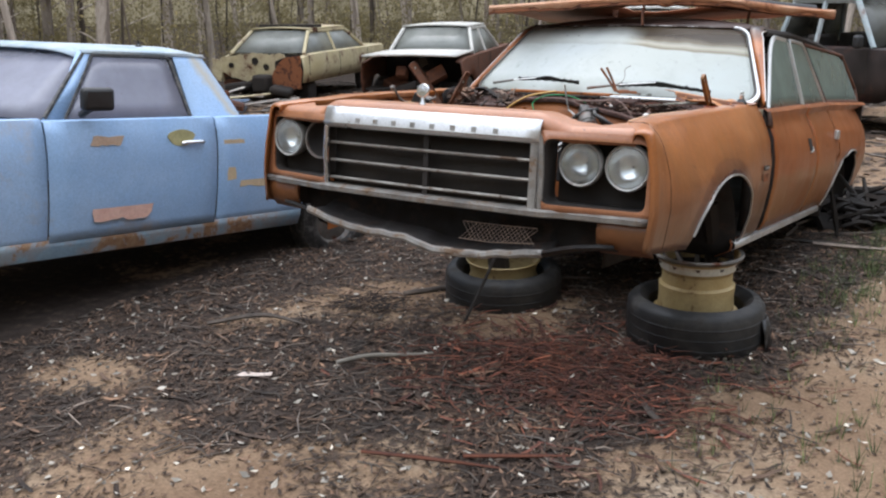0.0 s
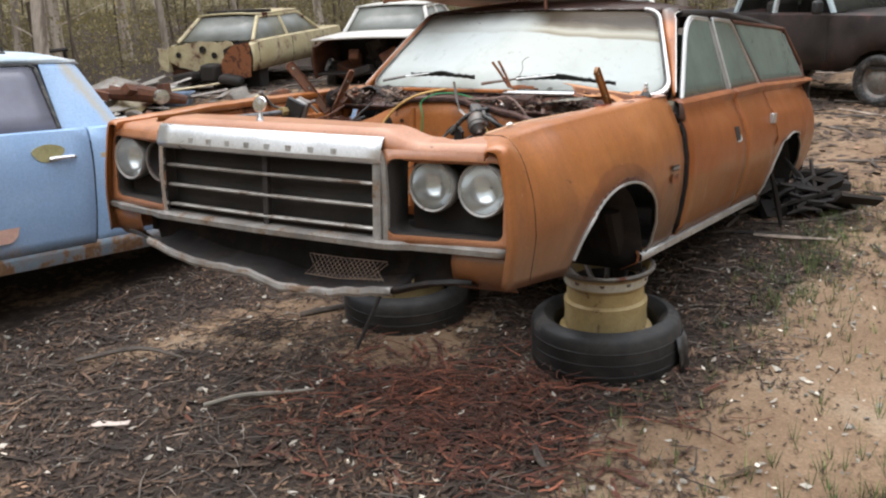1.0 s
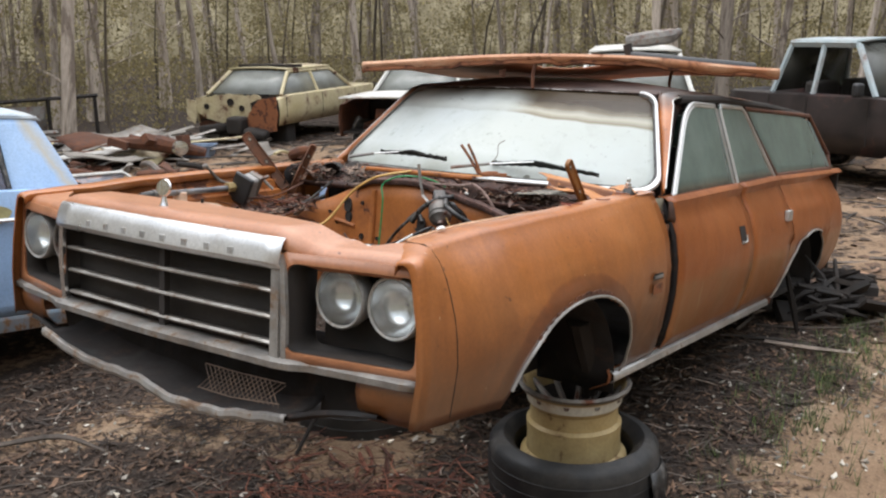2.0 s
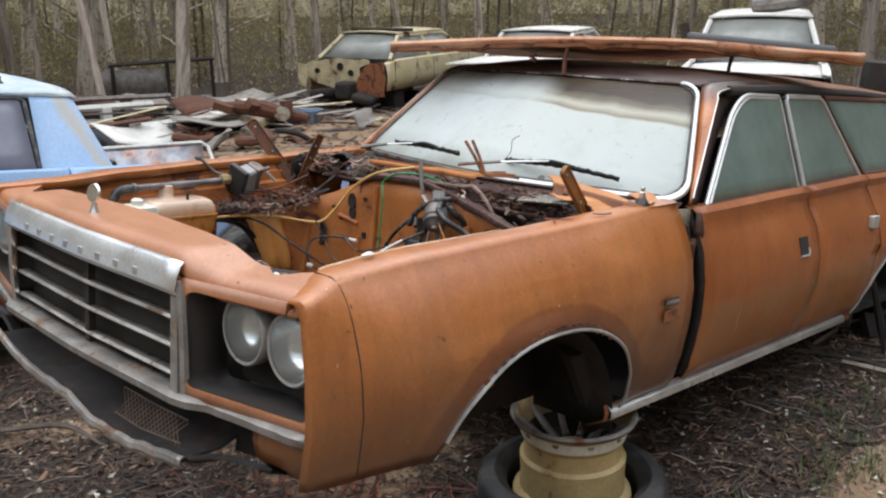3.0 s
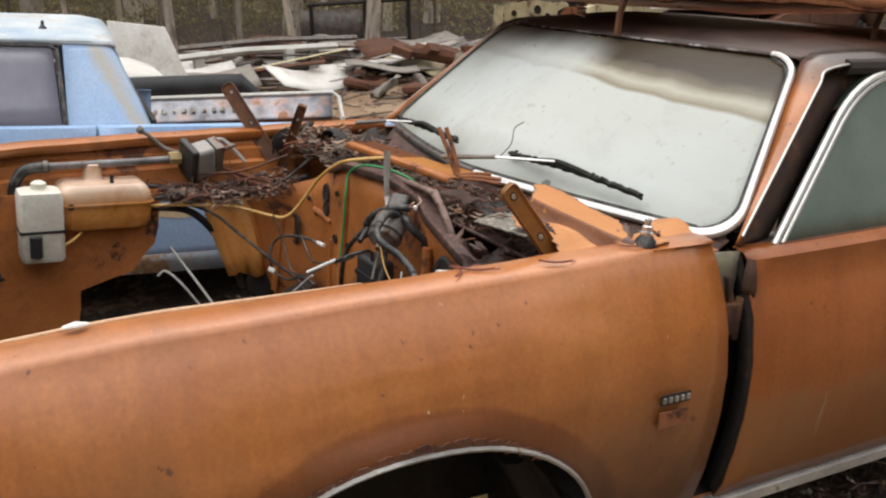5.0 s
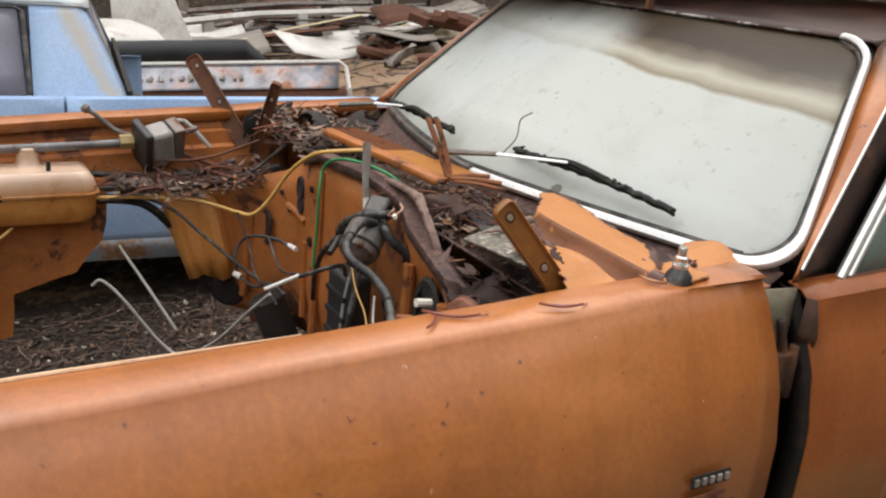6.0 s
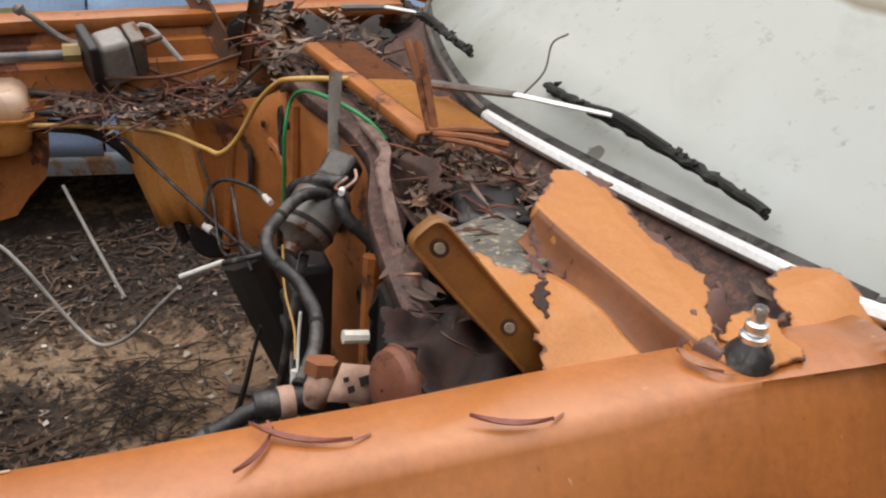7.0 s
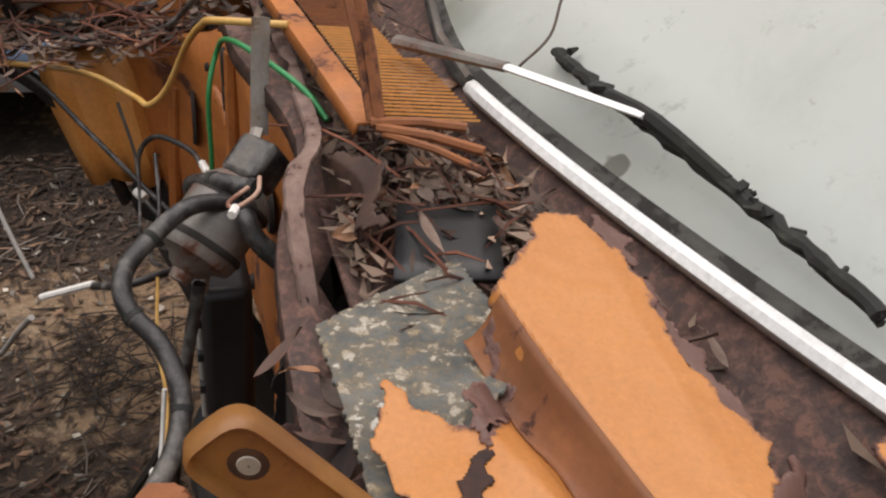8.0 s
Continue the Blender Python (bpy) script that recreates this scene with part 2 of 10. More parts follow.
# the old coolant stain ends at a wavering tide line; above it the plastic is pale
_nt = TANK.node_tree
_bs = _nt.nodes["Principled BSDF"]
_tc = _nt.nodes.new("ShaderNodeTexCoord")
_sep = _nt.nodes.new("ShaderNodeSeparateXYZ")
_nt.links.new(_tc.outputs["Object"], _sep.inputs[0])
_h = maths(_nt, "ADD", _sep.outputs["Z"], maths(_nt, "MULTIPLY", maths(_nt, "SUBTRACT", noise_tex(_nt, 14, 4), 0.5), 0.04))
_k = ramp(_nt, maths(_nt, "DIVIDE", maths(_nt, "SUBTRACT", _h, 0.012), 0.045, True), [(0, (0, 0, 0)), (1, (0.85,) * 3)])
_nt.links.new(mixc(_nt, _k, _bs.inputs["Base Color"].links[0].from_socket, (0.62, 0.47, 0.36)), _bs.inputs["Base Color"])
_bs.inputs["Coat Weight"].default_value = 0.3
YELLOWWIRE = surface("yellow_cable", (0.56, 0.31, 0.07), (0.64, 0.4, 0.14), 0.45, 0, 20, 90, 0.1, 0.001)
GREENWIRE = surface("green_cable", (0.02, 0.2, 0.06), (0.03, 0.27, 0.09), 0.4, 0, 20, 90, 0.1, 0.001)
GREYWIRE = surface("grey_cable", (0.25, 0.24, 0.22), (0.38, 0.36, 0.33), 0.5, 0, 20, 90, 0.1, 0.001)
WHITEBIT = surface("white_connector_plastic", (0.66, 0.64, 0.6), (0.8, 0.78, 0.74), 0.45, 0, 9, 60, 0.1, 0.001)
def bark_material(name, pale, mid, dark):
    """Smooth gum bark: pale and grey ribbons down the trunk, dark flaking strips, tone that differs from tree to tree."""
    m, nt, bs = start(name)
    ribbon = noise_tex(nt, 5.0, 6, 0.65, stretch=(1.6, 1.6, 0.12), distort=0.5)
    patch = noise_tex(nt, 1.3, 6, 0.62, stretch=(1.5, 1.5, 0.5), distort=0.8)
    fine = noise_tex(nt, 26, 4, 0.7, stretch=(1, 1, 0.25))
    c = ramp(nt, ribbon, [(0.3, mid), (0.5, pale), (0.7, tuple(v * 0.72 for v in mid))])
    c = mixc(nt, ramp(nt, patch, [(0.48, (0, 0, 0)), (0.54, (0.85,) * 3)]), c, mixc(nt, fine, dark, mid))
    c = mixc(nt, 0.35, c, mixc(nt, 1.0, c, ramp(nt, fine, [(0.3, (0.4, 0.38, 0.36)), (0.7, (1.5, 1.5, 1.5))]), "MULTIPLY"))
    info = nt.nodes.new("ShaderNodeObjectInfo")
    c = mixc(nt, 0.75, c, mixc(nt, 1.0, c, ramp(nt, info.outputs["Random"], [(0, (0.42, 0.38, 0.34)), (0.45, (0.8, 0.76, 0.71)), (1, (1.5, 1.45, 1.4))]), "MULTIPLY"))
    nt.links.new(c, bs.inputs["Base Color"])
    bs.inputs["Roughness"].default_value = 0.9
    bump(nt, bs, maths(nt, "ADD", ribbon, maths(nt, "MULTIPLY", patch, 1.5)), 0.7, 0.03)
    return m


BARK = bark_material("eucalypt_bark", (0.52, 0.46, 0.4), (0.28, 0.235, 0.2), (0.085, 0.06, 0.045))
LEAF = surface("olive_foliage", (0.18, 0.16, 0.075), (0.42, 0.365, 0.19), 0.6, 0, 0.35, 12, 0.2, 0.01, vary=0.4)
SAPLING = surface("grey_brown_sapling", (0.07, 0.055, 0.04), (0.26, 0.21, 0.165), 0.9, 0, 0.5, 14, 0.4, 0.01)
LITTER = surface("dry_leaf_litter", (0.034, 0.021, 0.014), (0.175, 0.108, 0.07), 0.85, 0, 3.5, 40, 0.3, 0.004)
DRYLEAF = surface("tan_dry_leaf", (0.24, 0.115, 0.065), (0.4, 0.23, 0.13), 0.7, 0, 14, 60, 0.3, 0.003, vary=0.6)
STICK = surface("weathered_stick", (0.065, 0.053, 0.045), (0.22, 0.18, 0.15), 0.9, 0, 7, 60, 0.4, 0.004)
REDBARK = surface("red_bark_strip", (0.08, 0.027, 0.017), (0.2, 0.074, 0.042), 0.85, 0, 6, 60, 0.4, 0.004)
PALEBITS = surface("pale_chips", (0.3, 0.27, 0.22), (0.55, 0.51, 0.44), 0.9, 0, 9, 60, 0.3, 0.003)
GRASS = surface("thin_green_grass", (0.06, 0.1, 0.025), (0.14, 0.18, 0.06), 0.7, 0, 4, 30, 0.2, 0.003)


def island_vary(m, lo=0.3, hi=1.7):
    """Brightness that differs from loose piece to loose piece."""
    nt = m.node_tree
    bs = nt.nodes["Principled BSDF"]
    link = bs.inputs["Base Color"].links[0]
    src = link.from_socket
    geo = nt.nodes.new("ShaderNodeNewGeometry")
    c = mixc(nt, 1.0, src, ramp(nt, geo.outputs["Random Per Island"], [(0, (lo,) * 3), (0.6, (0.75, 0.73, 0.71)), (0.9, (hi * 0.75,) * 3), (1, (hi * 1.5, hi * 1.45, hi * 1.38))]), "MULTIPLY")
    nt.links.new(c, bs.inputs["Base Color"])


for m in (LITTER, STICK, REDBARK, PALEBITS, GRASS, SAPLING):
    island_vary(m)
island_vary(LEAF, 0.55, 1.05)


def let_light_through(m, share):
    """Thin leaves pass part of the light on."""
    nt = m.node_tree
    bs = nt.nodes["Principled BSDF"]
    tl = nt.nodes.new("ShaderNodeBsdfTranslucent")
    nt.links.new(bs.inputs["Base Color"].links[0].from_socket, tl.inputs["Color"])
    mx = nt.nodes.new("ShaderNodeMixShader")
    mx.inputs[0].default_value = share
    nt.links.new(bs.outputs[0], mx.inputs[1])
    nt.links.new(tl.outputs[0], mx.inputs[2])
    nt.links.new(mx.outputs[0], nt.nodes["Material Output"].inputs["Surface"])


let_light_through(LEAF, 0.45)


def glass_material(name, tint, dust, dust_amount, low, high, rough=0.2, band=None, coat=0.5):
    """Clear glass under a film of dust that is thicker in patches."""
    m, nt, bs = start(name)
    out = nt.nodes["Material Output"]
    bs.inputs["Base Color"].default_value = (*dust, 1)
    bs.inputs["Roughness"].default_value = 0.55
    bs.inputs["Coat Weight"].default_value = coat
    bs.inputs["Specular IOR Level"].default_value = 0.25
    bs.inputs["Coat Roughness"].default_value = rough
    clear = nt.nodes.new("ShaderNodeBsdfGlass")
    clear.inputs["Color"].default_value = (*tint, 1)
    clear.inputs["Roughness"].default_value = 0.02
    clear.inputs["IOR"].default_value = 1.05
    gloss = nt.nodes.new("ShaderNodeBsdfGlossy")
    gloss.inputs["Roughness"].default_value = rough
    fres = nt.nodes.new("ShaderNodeFresnel")
    mx = nt.nodes.new("ShaderNodeMixShader")
    nt.links.new(fres.outputs[0], mx.inputs[0])
    nt.links.new(clear.outputs[0], mx.inputs[1])
    nt.links.new(gloss.outputs[0], mx.inputs[2])
    top = nt.nodes.new("ShaderNodeMixShader")
    n = noise_tex(nt, dust_amount, 6, 0.65)
    film = ramp(nt, n, [(0.3, (low,) * 3), (0.7, (high,) * 3)])
    if band:
        # thicker film at the top edge; thinner on the near side, imitating a darker reflection
        tc = nt.nodes.new("ShaderNodeTexCoord")
        sep = nt.nodes.new("ShaderNodeSeparateXYZ")
        nt.links.new(tc.outputs["Object"], sep.inputs[0])
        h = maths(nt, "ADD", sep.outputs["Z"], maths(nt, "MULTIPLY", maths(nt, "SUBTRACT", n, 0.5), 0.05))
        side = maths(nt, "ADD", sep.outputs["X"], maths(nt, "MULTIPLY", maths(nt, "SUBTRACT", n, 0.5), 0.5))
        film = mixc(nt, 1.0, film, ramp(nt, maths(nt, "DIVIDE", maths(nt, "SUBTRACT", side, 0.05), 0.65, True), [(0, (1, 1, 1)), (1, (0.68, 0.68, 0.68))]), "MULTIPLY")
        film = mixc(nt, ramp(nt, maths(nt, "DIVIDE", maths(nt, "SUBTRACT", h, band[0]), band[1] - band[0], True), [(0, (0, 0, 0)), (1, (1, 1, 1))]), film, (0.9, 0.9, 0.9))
    nt.links.new(film, top.inputs[0])
    nt.links.new(mx.outputs[0], top.inputs[1])
    nt.links.new(bs.outputs[0], top.inputs[2])
    nt.links.new(top.outputs[0], out.inputs["Surface"])
    c = mixc(nt, ramp(nt, noise_tex(nt, 45, 3, 0.6), [(0.66, (0, 0, 0)), (0.74, (0.5, 0.5, 0.5))]), dust, (0.2, 0.19, 0.16))
    if band:
        # brown stain creeping down from the top seal, greenish grime along the foot
        w = maths(nt, "MULTIPLY", maths(nt, "SUBTRACT", noise_tex(nt, 4, 4, 0.5), 0.5), 0.05)
        hz = maths(nt, "ADD", maths(nt, "ADD", sep.outputs["Z"], w), maths(nt, "MULTIPLY", maths(nt, "MAXIMUM", sep.outputs["X"], 0.0), 0.075))
        c = mixc(nt, ramp(nt, maths(nt, "DIVIDE", maths(nt, "SUBTRACT", hz, 1.275), 0.1, True), [(0, (0.95,) * 3), (0.3, (0.6,) * 3), (1, (0, 0, 0))]), c, (0.14, 0.145, 0.09))
        c = mixc(nt, ramp(nt, noise_tex(nt, 1.8, 6, 0.6), [(0.35, (0, 0, 0)), (0.65, (0.6,) * 3)]), c, (0.55, 0.59, 0.6))
        c = mixc(nt, ramp(nt, noise_tex(nt, 22, 4, 0.75), [(0.6, (0, 0, 0)), (0.7, (0.4,) * 3)]), c, (0.2, 0.21, 0.17))
        c = mixc(nt, ramp(nt, noise_tex(nt, 6, 7, 0.7, distort=0.4), [(0.52, (0, 0, 0)), (0.68, (0.22,) * 3)]), c, (0.27, 0.29, 0.26))
        # warm band on the near half, the visor's beige painted in, darkest along the top edge
        lap = ramp(nt, maths(nt, "DIVIDE", maths(nt, "SUBTRACT", sep.outputs["X"], 0.02), 0.12, True), [(0, (0.25,) * 3), (1, (1, 1, 1))])
        visor_band = ramp(nt, maths(nt, "DIVIDE", maths(nt, "SUBTRACT", hz, 1.545), 0.1, True), [(0, (0, 0, 0)), (0.08, (0.85,) * 3), (0.3, (0.55,) * 3), (0.5, (0.85,) * 3), (0.75, (1, 1, 1))])
        shade_c = ramp(nt, maths(nt, "DIVIDE", maths(nt, "SUBTRACT", hz, 1.545), 0.1, True), [(0, (0.2, 0.15, 0.07)), (0.1, (0.2, 0.15, 0.08)), (0.28, (0.4, 0.35, 0.23)), (0.5, (0.1, 0.062, 0.018)), (0.75, (0.035, 0.02, 0.008))])
        c = mixc(nt, mixc(nt, 1.0, visor_band, lap, "MULTIPLY"), c, shade_c)
        edge_h = maths(nt, "ADD", sep.outputs["Z"], w)
        c = mixc(nt, ramp(nt, maths(nt, "DIVIDE", maths(nt, "SUBTRACT", edge_h, 1.595), 0.05, True), [(0, (0, 0, 0)), (1, (0.95,) * 3)]), c, (0.045, 0.028, 0.01))
        c = mixc(nt, ramp(nt, noise_tex(nt, 9, 3, 0.55), [(0.72, (0, 0, 0)), (0.735, (0.85,) * 3)]), c, (0.1, 0.095, 0.075))
    nt.links.new(c, bs.inputs["Base Color"])
    return m


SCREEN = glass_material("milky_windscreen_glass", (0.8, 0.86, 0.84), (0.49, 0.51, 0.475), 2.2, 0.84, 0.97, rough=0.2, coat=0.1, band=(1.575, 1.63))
SIDEGLASS = glass_material("hazy_green_side_glass", (0.35, 0.5, 0.44), (0.23, 0.285, 0.255), 3.0, 0.38, 0.68)
# pale film in place of sky reflection on the blue ute's glass
PALEGLASS = glass_material("pale_sheen_glass", (0.45, 0.47, 0.55), (0.42, 0.42, 0.5), 2.0, 0.3, 0.5, coat=0.6)
DARKGLASS = glass_material("dark_dusty_glass", (0.3, 0.32, 0.3), (0.16, 0.16, 0.14), 2.0, 0.35, 0.6)
LAMPGLASS = glass_material("lamp_lens_glass", (0.9, 0.92, 0.92), (0.5, 0.5, 0.47), 18.0, 0.12, 0.3)
SILVERED, _nt, _bs = start("silvered_reflector")
_bs.inputs["Metallic"].default_value = 1.0
_bs.inputs["Base Color"].default_value = (0.85, 0.86, 0.86, 1)
_bs.inputs["Roughness"].default_value = 0.22


def rim_material(name, a, b):
    """Bright paint that gives way to scaly purple-brown rust along torn edges (attribute 'edge', metres from the tear)."""
    m, nt, bs = start(name)
    at = nt.nodes.new("ShaderNodeAttribute")
    at.attribute_name = "edge"
    n1 = noise_tex(nt, 60, 6, 0.7)
    n2 = noise_tex(nt, 5, 5, 0.6)
    n3 = noise_tex(nt, 220, 3, 0.7)
    paint = ramp(nt, n2, [(0.3, a), (0.7, b)])
    paint = mixc(nt, 0.18, paint, mixc(nt, 1.0, paint, ramp(nt, n3, [(0.3, (0.4, 0.4, 0.4)), (0.7, (1.5, 1.5, 1.5))]), "MULTIPLY"))
    rust = ramp(nt, n1, [(0.3, (0.08, 0.036, 0.028)), (0.52, (0.19, 0.095, 0.075)), (0.7, (0.36, 0.22, 0.18))])
    d = maths(nt, "ADD", at.outputs["Fac"], maths(nt, "MULTIPLY", maths(nt, "SUBTRACT", n1, 0.5), 0.022))
    d = maths(nt, "ADD", d, maths(nt, "MULTIPLY", maths(nt, "SUBTRACT", n2, 0.5), 0.02))
    k = ramp(nt, maths(nt, "MULTIPLY", d, 30.0, True), [(0.03, (1, 1, 1)), (0.07, (0.5, 0.5, 0.5)), (0.13, (0, 0, 0))])
    nt.links.new(mixc(nt, k, paint, rust), bs.inputs["Base Color"])
    nt.links.new(ramp(nt, k, [(0, (0.45,) * 3), (1, (0.85,) * 3)]), bs.inputs["Roughness"])
    bump(nt, bs, maths(nt, "ADD", maths(nt, "MULTIPLY", n1, k), maths(nt, "MULTIPLY", n3, 0.15)), 0.5, 0.004)
    return m


TORN_RIM = rim_material("torn_orange_paint", (0.4, 0.15, 0.036), (0.48, 0.195, 0.052))
PLUM_RIM = rim_material("torn_purple_rust", (0.085, 0.042, 0.036), (0.15, 0.078, 0.062))


def faded_low(m, name, level, low):
    """Copy of a paint that is bleached below a wavering level line."""
    c = m.copy()
    c.name = name
    nt = c.node_tree
    bs = nt.nodes["Principled BSDF"]
    src = bs.inputs["Base Color"].links[0].from_socket
    tc = nt.nodes.new("ShaderNodeTexCoord")
    sep = nt.nodes.new("ShaderNodeSeparateXYZ")
    nt.links.new(tc.outputs["Object"], sep.inputs[0])
    h = maths(nt, "ADD", sep.outputs["Z"], maths(nt, "MULTIPLY", maths(nt, "SUBTRACT", noise_tex(nt, 4, 5), 0.5), 0.06))
    k = ramp(nt, maths(nt, "DIVIDE", maths(nt, "SUBTRACT", h, level - 0.02), 0.04, True), [(0, (1, 1, 1)), (1, (0, 0, 0))])
    streak = ramp(nt, noise_tex(nt, 7, 6, 0.65, stretch=(0.01, 1.4, 0.16)), [(0.42, (0.35,) * 3), (0.62, (0.75,) * 3)])
    c2 = mixc(nt, mixc(nt, 1.0, k, streak, "MULTIPLY"), src, low)
    runs = ramp(nt, noise_tex(nt, 5, 5, 0.6, stretch=(0.01, 2.2, 0.35)), [(0.63, (0, 0, 0)), (0.7, (0.55,) * 3)])
    c2 = mixc(nt, mixc(nt, 1.0, k, runs, "MULTIPLY"), c2, (0.42, 0.3, 0.19))
    nt.links.new(c2, bs.inputs["Base Color"])
    return c


# orange darkened for the side facing away from the light, and for its dirt
ORANGE_SHADED = weathered(surface("dull_shaded_door_paint", (0.26, 0.077, 0.021), (0.335, 0.107, 0.03), 0.36, 0, 2.2, 90, 0.05, 0.0015,
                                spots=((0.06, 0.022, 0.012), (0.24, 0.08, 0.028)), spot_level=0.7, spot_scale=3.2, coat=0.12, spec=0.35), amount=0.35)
ORANGE_DOOR = faded_low(ORANGE_SHADED, "bleached_orange_door_paint", 0.93, (0.25, 0.125, 0.05))
HOODPAINT = surface("bleached_bonnet_paint", (0.5, 0.2, 0.09), (0.72, 0.5, 0.36), 0.45, 0, 2.2, 70, 0.08, 0.002, spots=((0.16, 0.06, 0.03), (0.34, 0.14, 0.06)), spot_level=0.63, spot_scale=5)
DULL = surface("dull_scuffed_steel", (0.2, 0.185, 0.17), (0.42, 0.4, 0.37), 0.5, 0.5, 9, 120, 0.25, 0.001, spots=((0.13, 0.08, 0.05), (0.25, 0.17, 0.11)), spot_level=0.6, spot_scale=14)
# orange paint scorched brown towards the roof
ORANGE_BURNT = ORANGE.copy()
ORANGE_BURNT.name = "scorched_orange_pillar_paint"
_nt = ORANGE_BURNT.node_tree
_bs = _nt.nodes["Principled BSDF"]
_src = _bs.inputs["Base Color"].links[0].from_socket
_tc = _nt.nodes.new("ShaderNodeTexCoord")
_sep = _nt.nodes.new("ShaderNodeSeparateXYZ")
_nt.links.new(_tc.outputs["Object"], _sep.inputs[0])
_h = maths(_nt, "ADD", _sep.outputs["Z"], maths(_nt, "MULTIPLY", maths(_nt, "SUBTRACT", noise_tex(_nt, 12, 4), 0.5), 0.05))
_k = ramp(_nt, maths(_nt, "DIVIDE", maths(_nt, "SUBTRACT", _h, 1.575), 0.08, True), [(0.0, (0, 0, 0)), (0.5, (0.6,) * 3), (1.0, (1, 1, 1))])
_nt.links.new(mixc(_nt, _k, _src, (0.032, 0.017, 0.011)), _bs.inputs["Base Color"])
SEAL = surface("crumbling_grey_seal", (0.03, 0.028, 0.025), (0.1, 0.095, 0.085), 0.8, 0, 14, 110, 0.4, 0.003, spots=((0.012, 0.011, 0.01), (0.03, 0.027, 0.024)), spot_level=0.52, spot_scale=22)
SKYCHROME = surface("weathered_bright_chrome", (0.72, 0.72, 0.72), (0.88, 0.88, 0.88), 0.32, 0.8, 6, 120, 0.06, 0.001, spots=((0.2, 0.14, 0.1), (0.36, 0.28, 0.2)), spot_level=0.7, spot_scale=14)
JAMB = surface("dark_rusted_jamb", (0.018, 0.009, 0.006), (0.07, 0.032, 0.018), 0.8, 0, 9, 70, 0.3, 0.003, spots=((0.1, 0.045, 0.022), (0.18, 0.08, 0.036)), spot_level=0.62, spot_scale=10)


# ---- building helpers ----
rng = random.Random(7)


def mesh_from(name, bm, material, smooth=True):
    bmesh.ops.recalc_face_normals(bm, faces=bm.faces)
    me = bpy.data.meshes.new(name)
    bm.to_mesh(me)
    bm.free()
    me.materials.append(material)
    me.shade_smooth()
    if smooth:
        try:
            me.set_sharp_from_angle(angle=radians(38))
        except AttributeError:
            pass
    return me


def part(name, bm, material, parent, label="", solid=0.0, bevel=0.0, m=None):
    """Link a bmesh as one mesh object under a thing or a part."""
    ob = new(name, mesh_from(name, bm, material))
    ob.parent = parent
    if m is not None:
        ob.matrix_local = m
    if solid:
        md = ob.modifiers.new("thickness", "SOLIDIFY")
        md.thickness, md.offset = solid, 0.0
    if bevel:
        md = ob.modifiers.new("edge", "BEVEL")
        md.width, md.segments, md.limit_method = bevel, 2, "ANGLE"
    if label:
        tagged(ob, label)
    return ob


def thing(name, label, category, m=None, group="", kind=""):
    ob = new(name)
    ob.empty_display_size = 0.1
    if m is not None:
        ob.matrix_world = m
    return tagged(ob, label, category, group, kind)


def solo(name, bm, material, label, category, m=None, group="", kind="", solid=0.0, bevel=0.0):
    """A thing that is one mesh."""
    ob = part(name, bm, material, None, "", solid, bevel)
    if m is not None:
        ob.matrix_world = m
    return tagged(ob, label, category, group, kind)


def B():
    return bmesh.new()


def lerp(a, b, t):
    return a + (b - a) * t


def curve(points, x):
    """Smooth interpolation through (x, value) pairs."""
    if x <= points[0][0]:
        return points[0][1]
    for (x0, v0), (x1, v1) in zip(points, points[1:]):
        if x <= x1:
            t = (x - x0) / (x1 - x0)
            return lerp(v0, v1, t * t * (3 - 2 * t) * 0.5 + t * 0.5)
    return points[-1][1]


def box(bm, c, size, m=None, taper=1.0):
    """A box with its top face scaled by taper."""
    x, y, z = (s / 2 for s in size)
    vs = []
    for sz, k in ((-z, 1.0), (z, taper)):
        for sx, sy in ((-x, -y), (x, -y), (x, y), (-x, y)):
            p = Vector((sx * k, sy * k, sz))
            if m is not None:
                p = m.to_3x3() @ p
            vs.append(bm.verts.new(Vector(c) + p))
    for f in ((3, 2, 1, 0), (4, 5, 6, 7), (0, 1, 5, 4), (1, 2, 6, 5), (2, 3, 7, 6), (3, 0, 4, 7)):
        bm.faces.new([vs[i] for i in f])
    return bm


def frame_of(d):
    d = d.normalized()
    up = Vector((0, 0, 1)) if abs(d.z) < 0.9 else Vector((1, 0, 0))
    s = d.cross(up).normalized()
    return s, s.cross(d)


def spline(pts, n=8):
    """A Catmull-Rom line through the points."""
    pts = [Vector(p) for p in pts]
    if len(pts) < 3:
        return pts
    ext = [pts[0] * 2 - pts[1]] + pts + [pts[-1] * 2 - pts[-2]]
    out = []
    for a, b, c, d in zip(ext, ext[1:], ext[2:], ext[3:]):
        for i in range(n):
            t = i / n
            out.append(0.5 * ((2 * b) + (c - a) * t + (2 * a - 5 * b + 4 * c - d) * t * t + (3 * b - a - 3 * c + d) * t ** 3))
    return out + [pts[-1]]


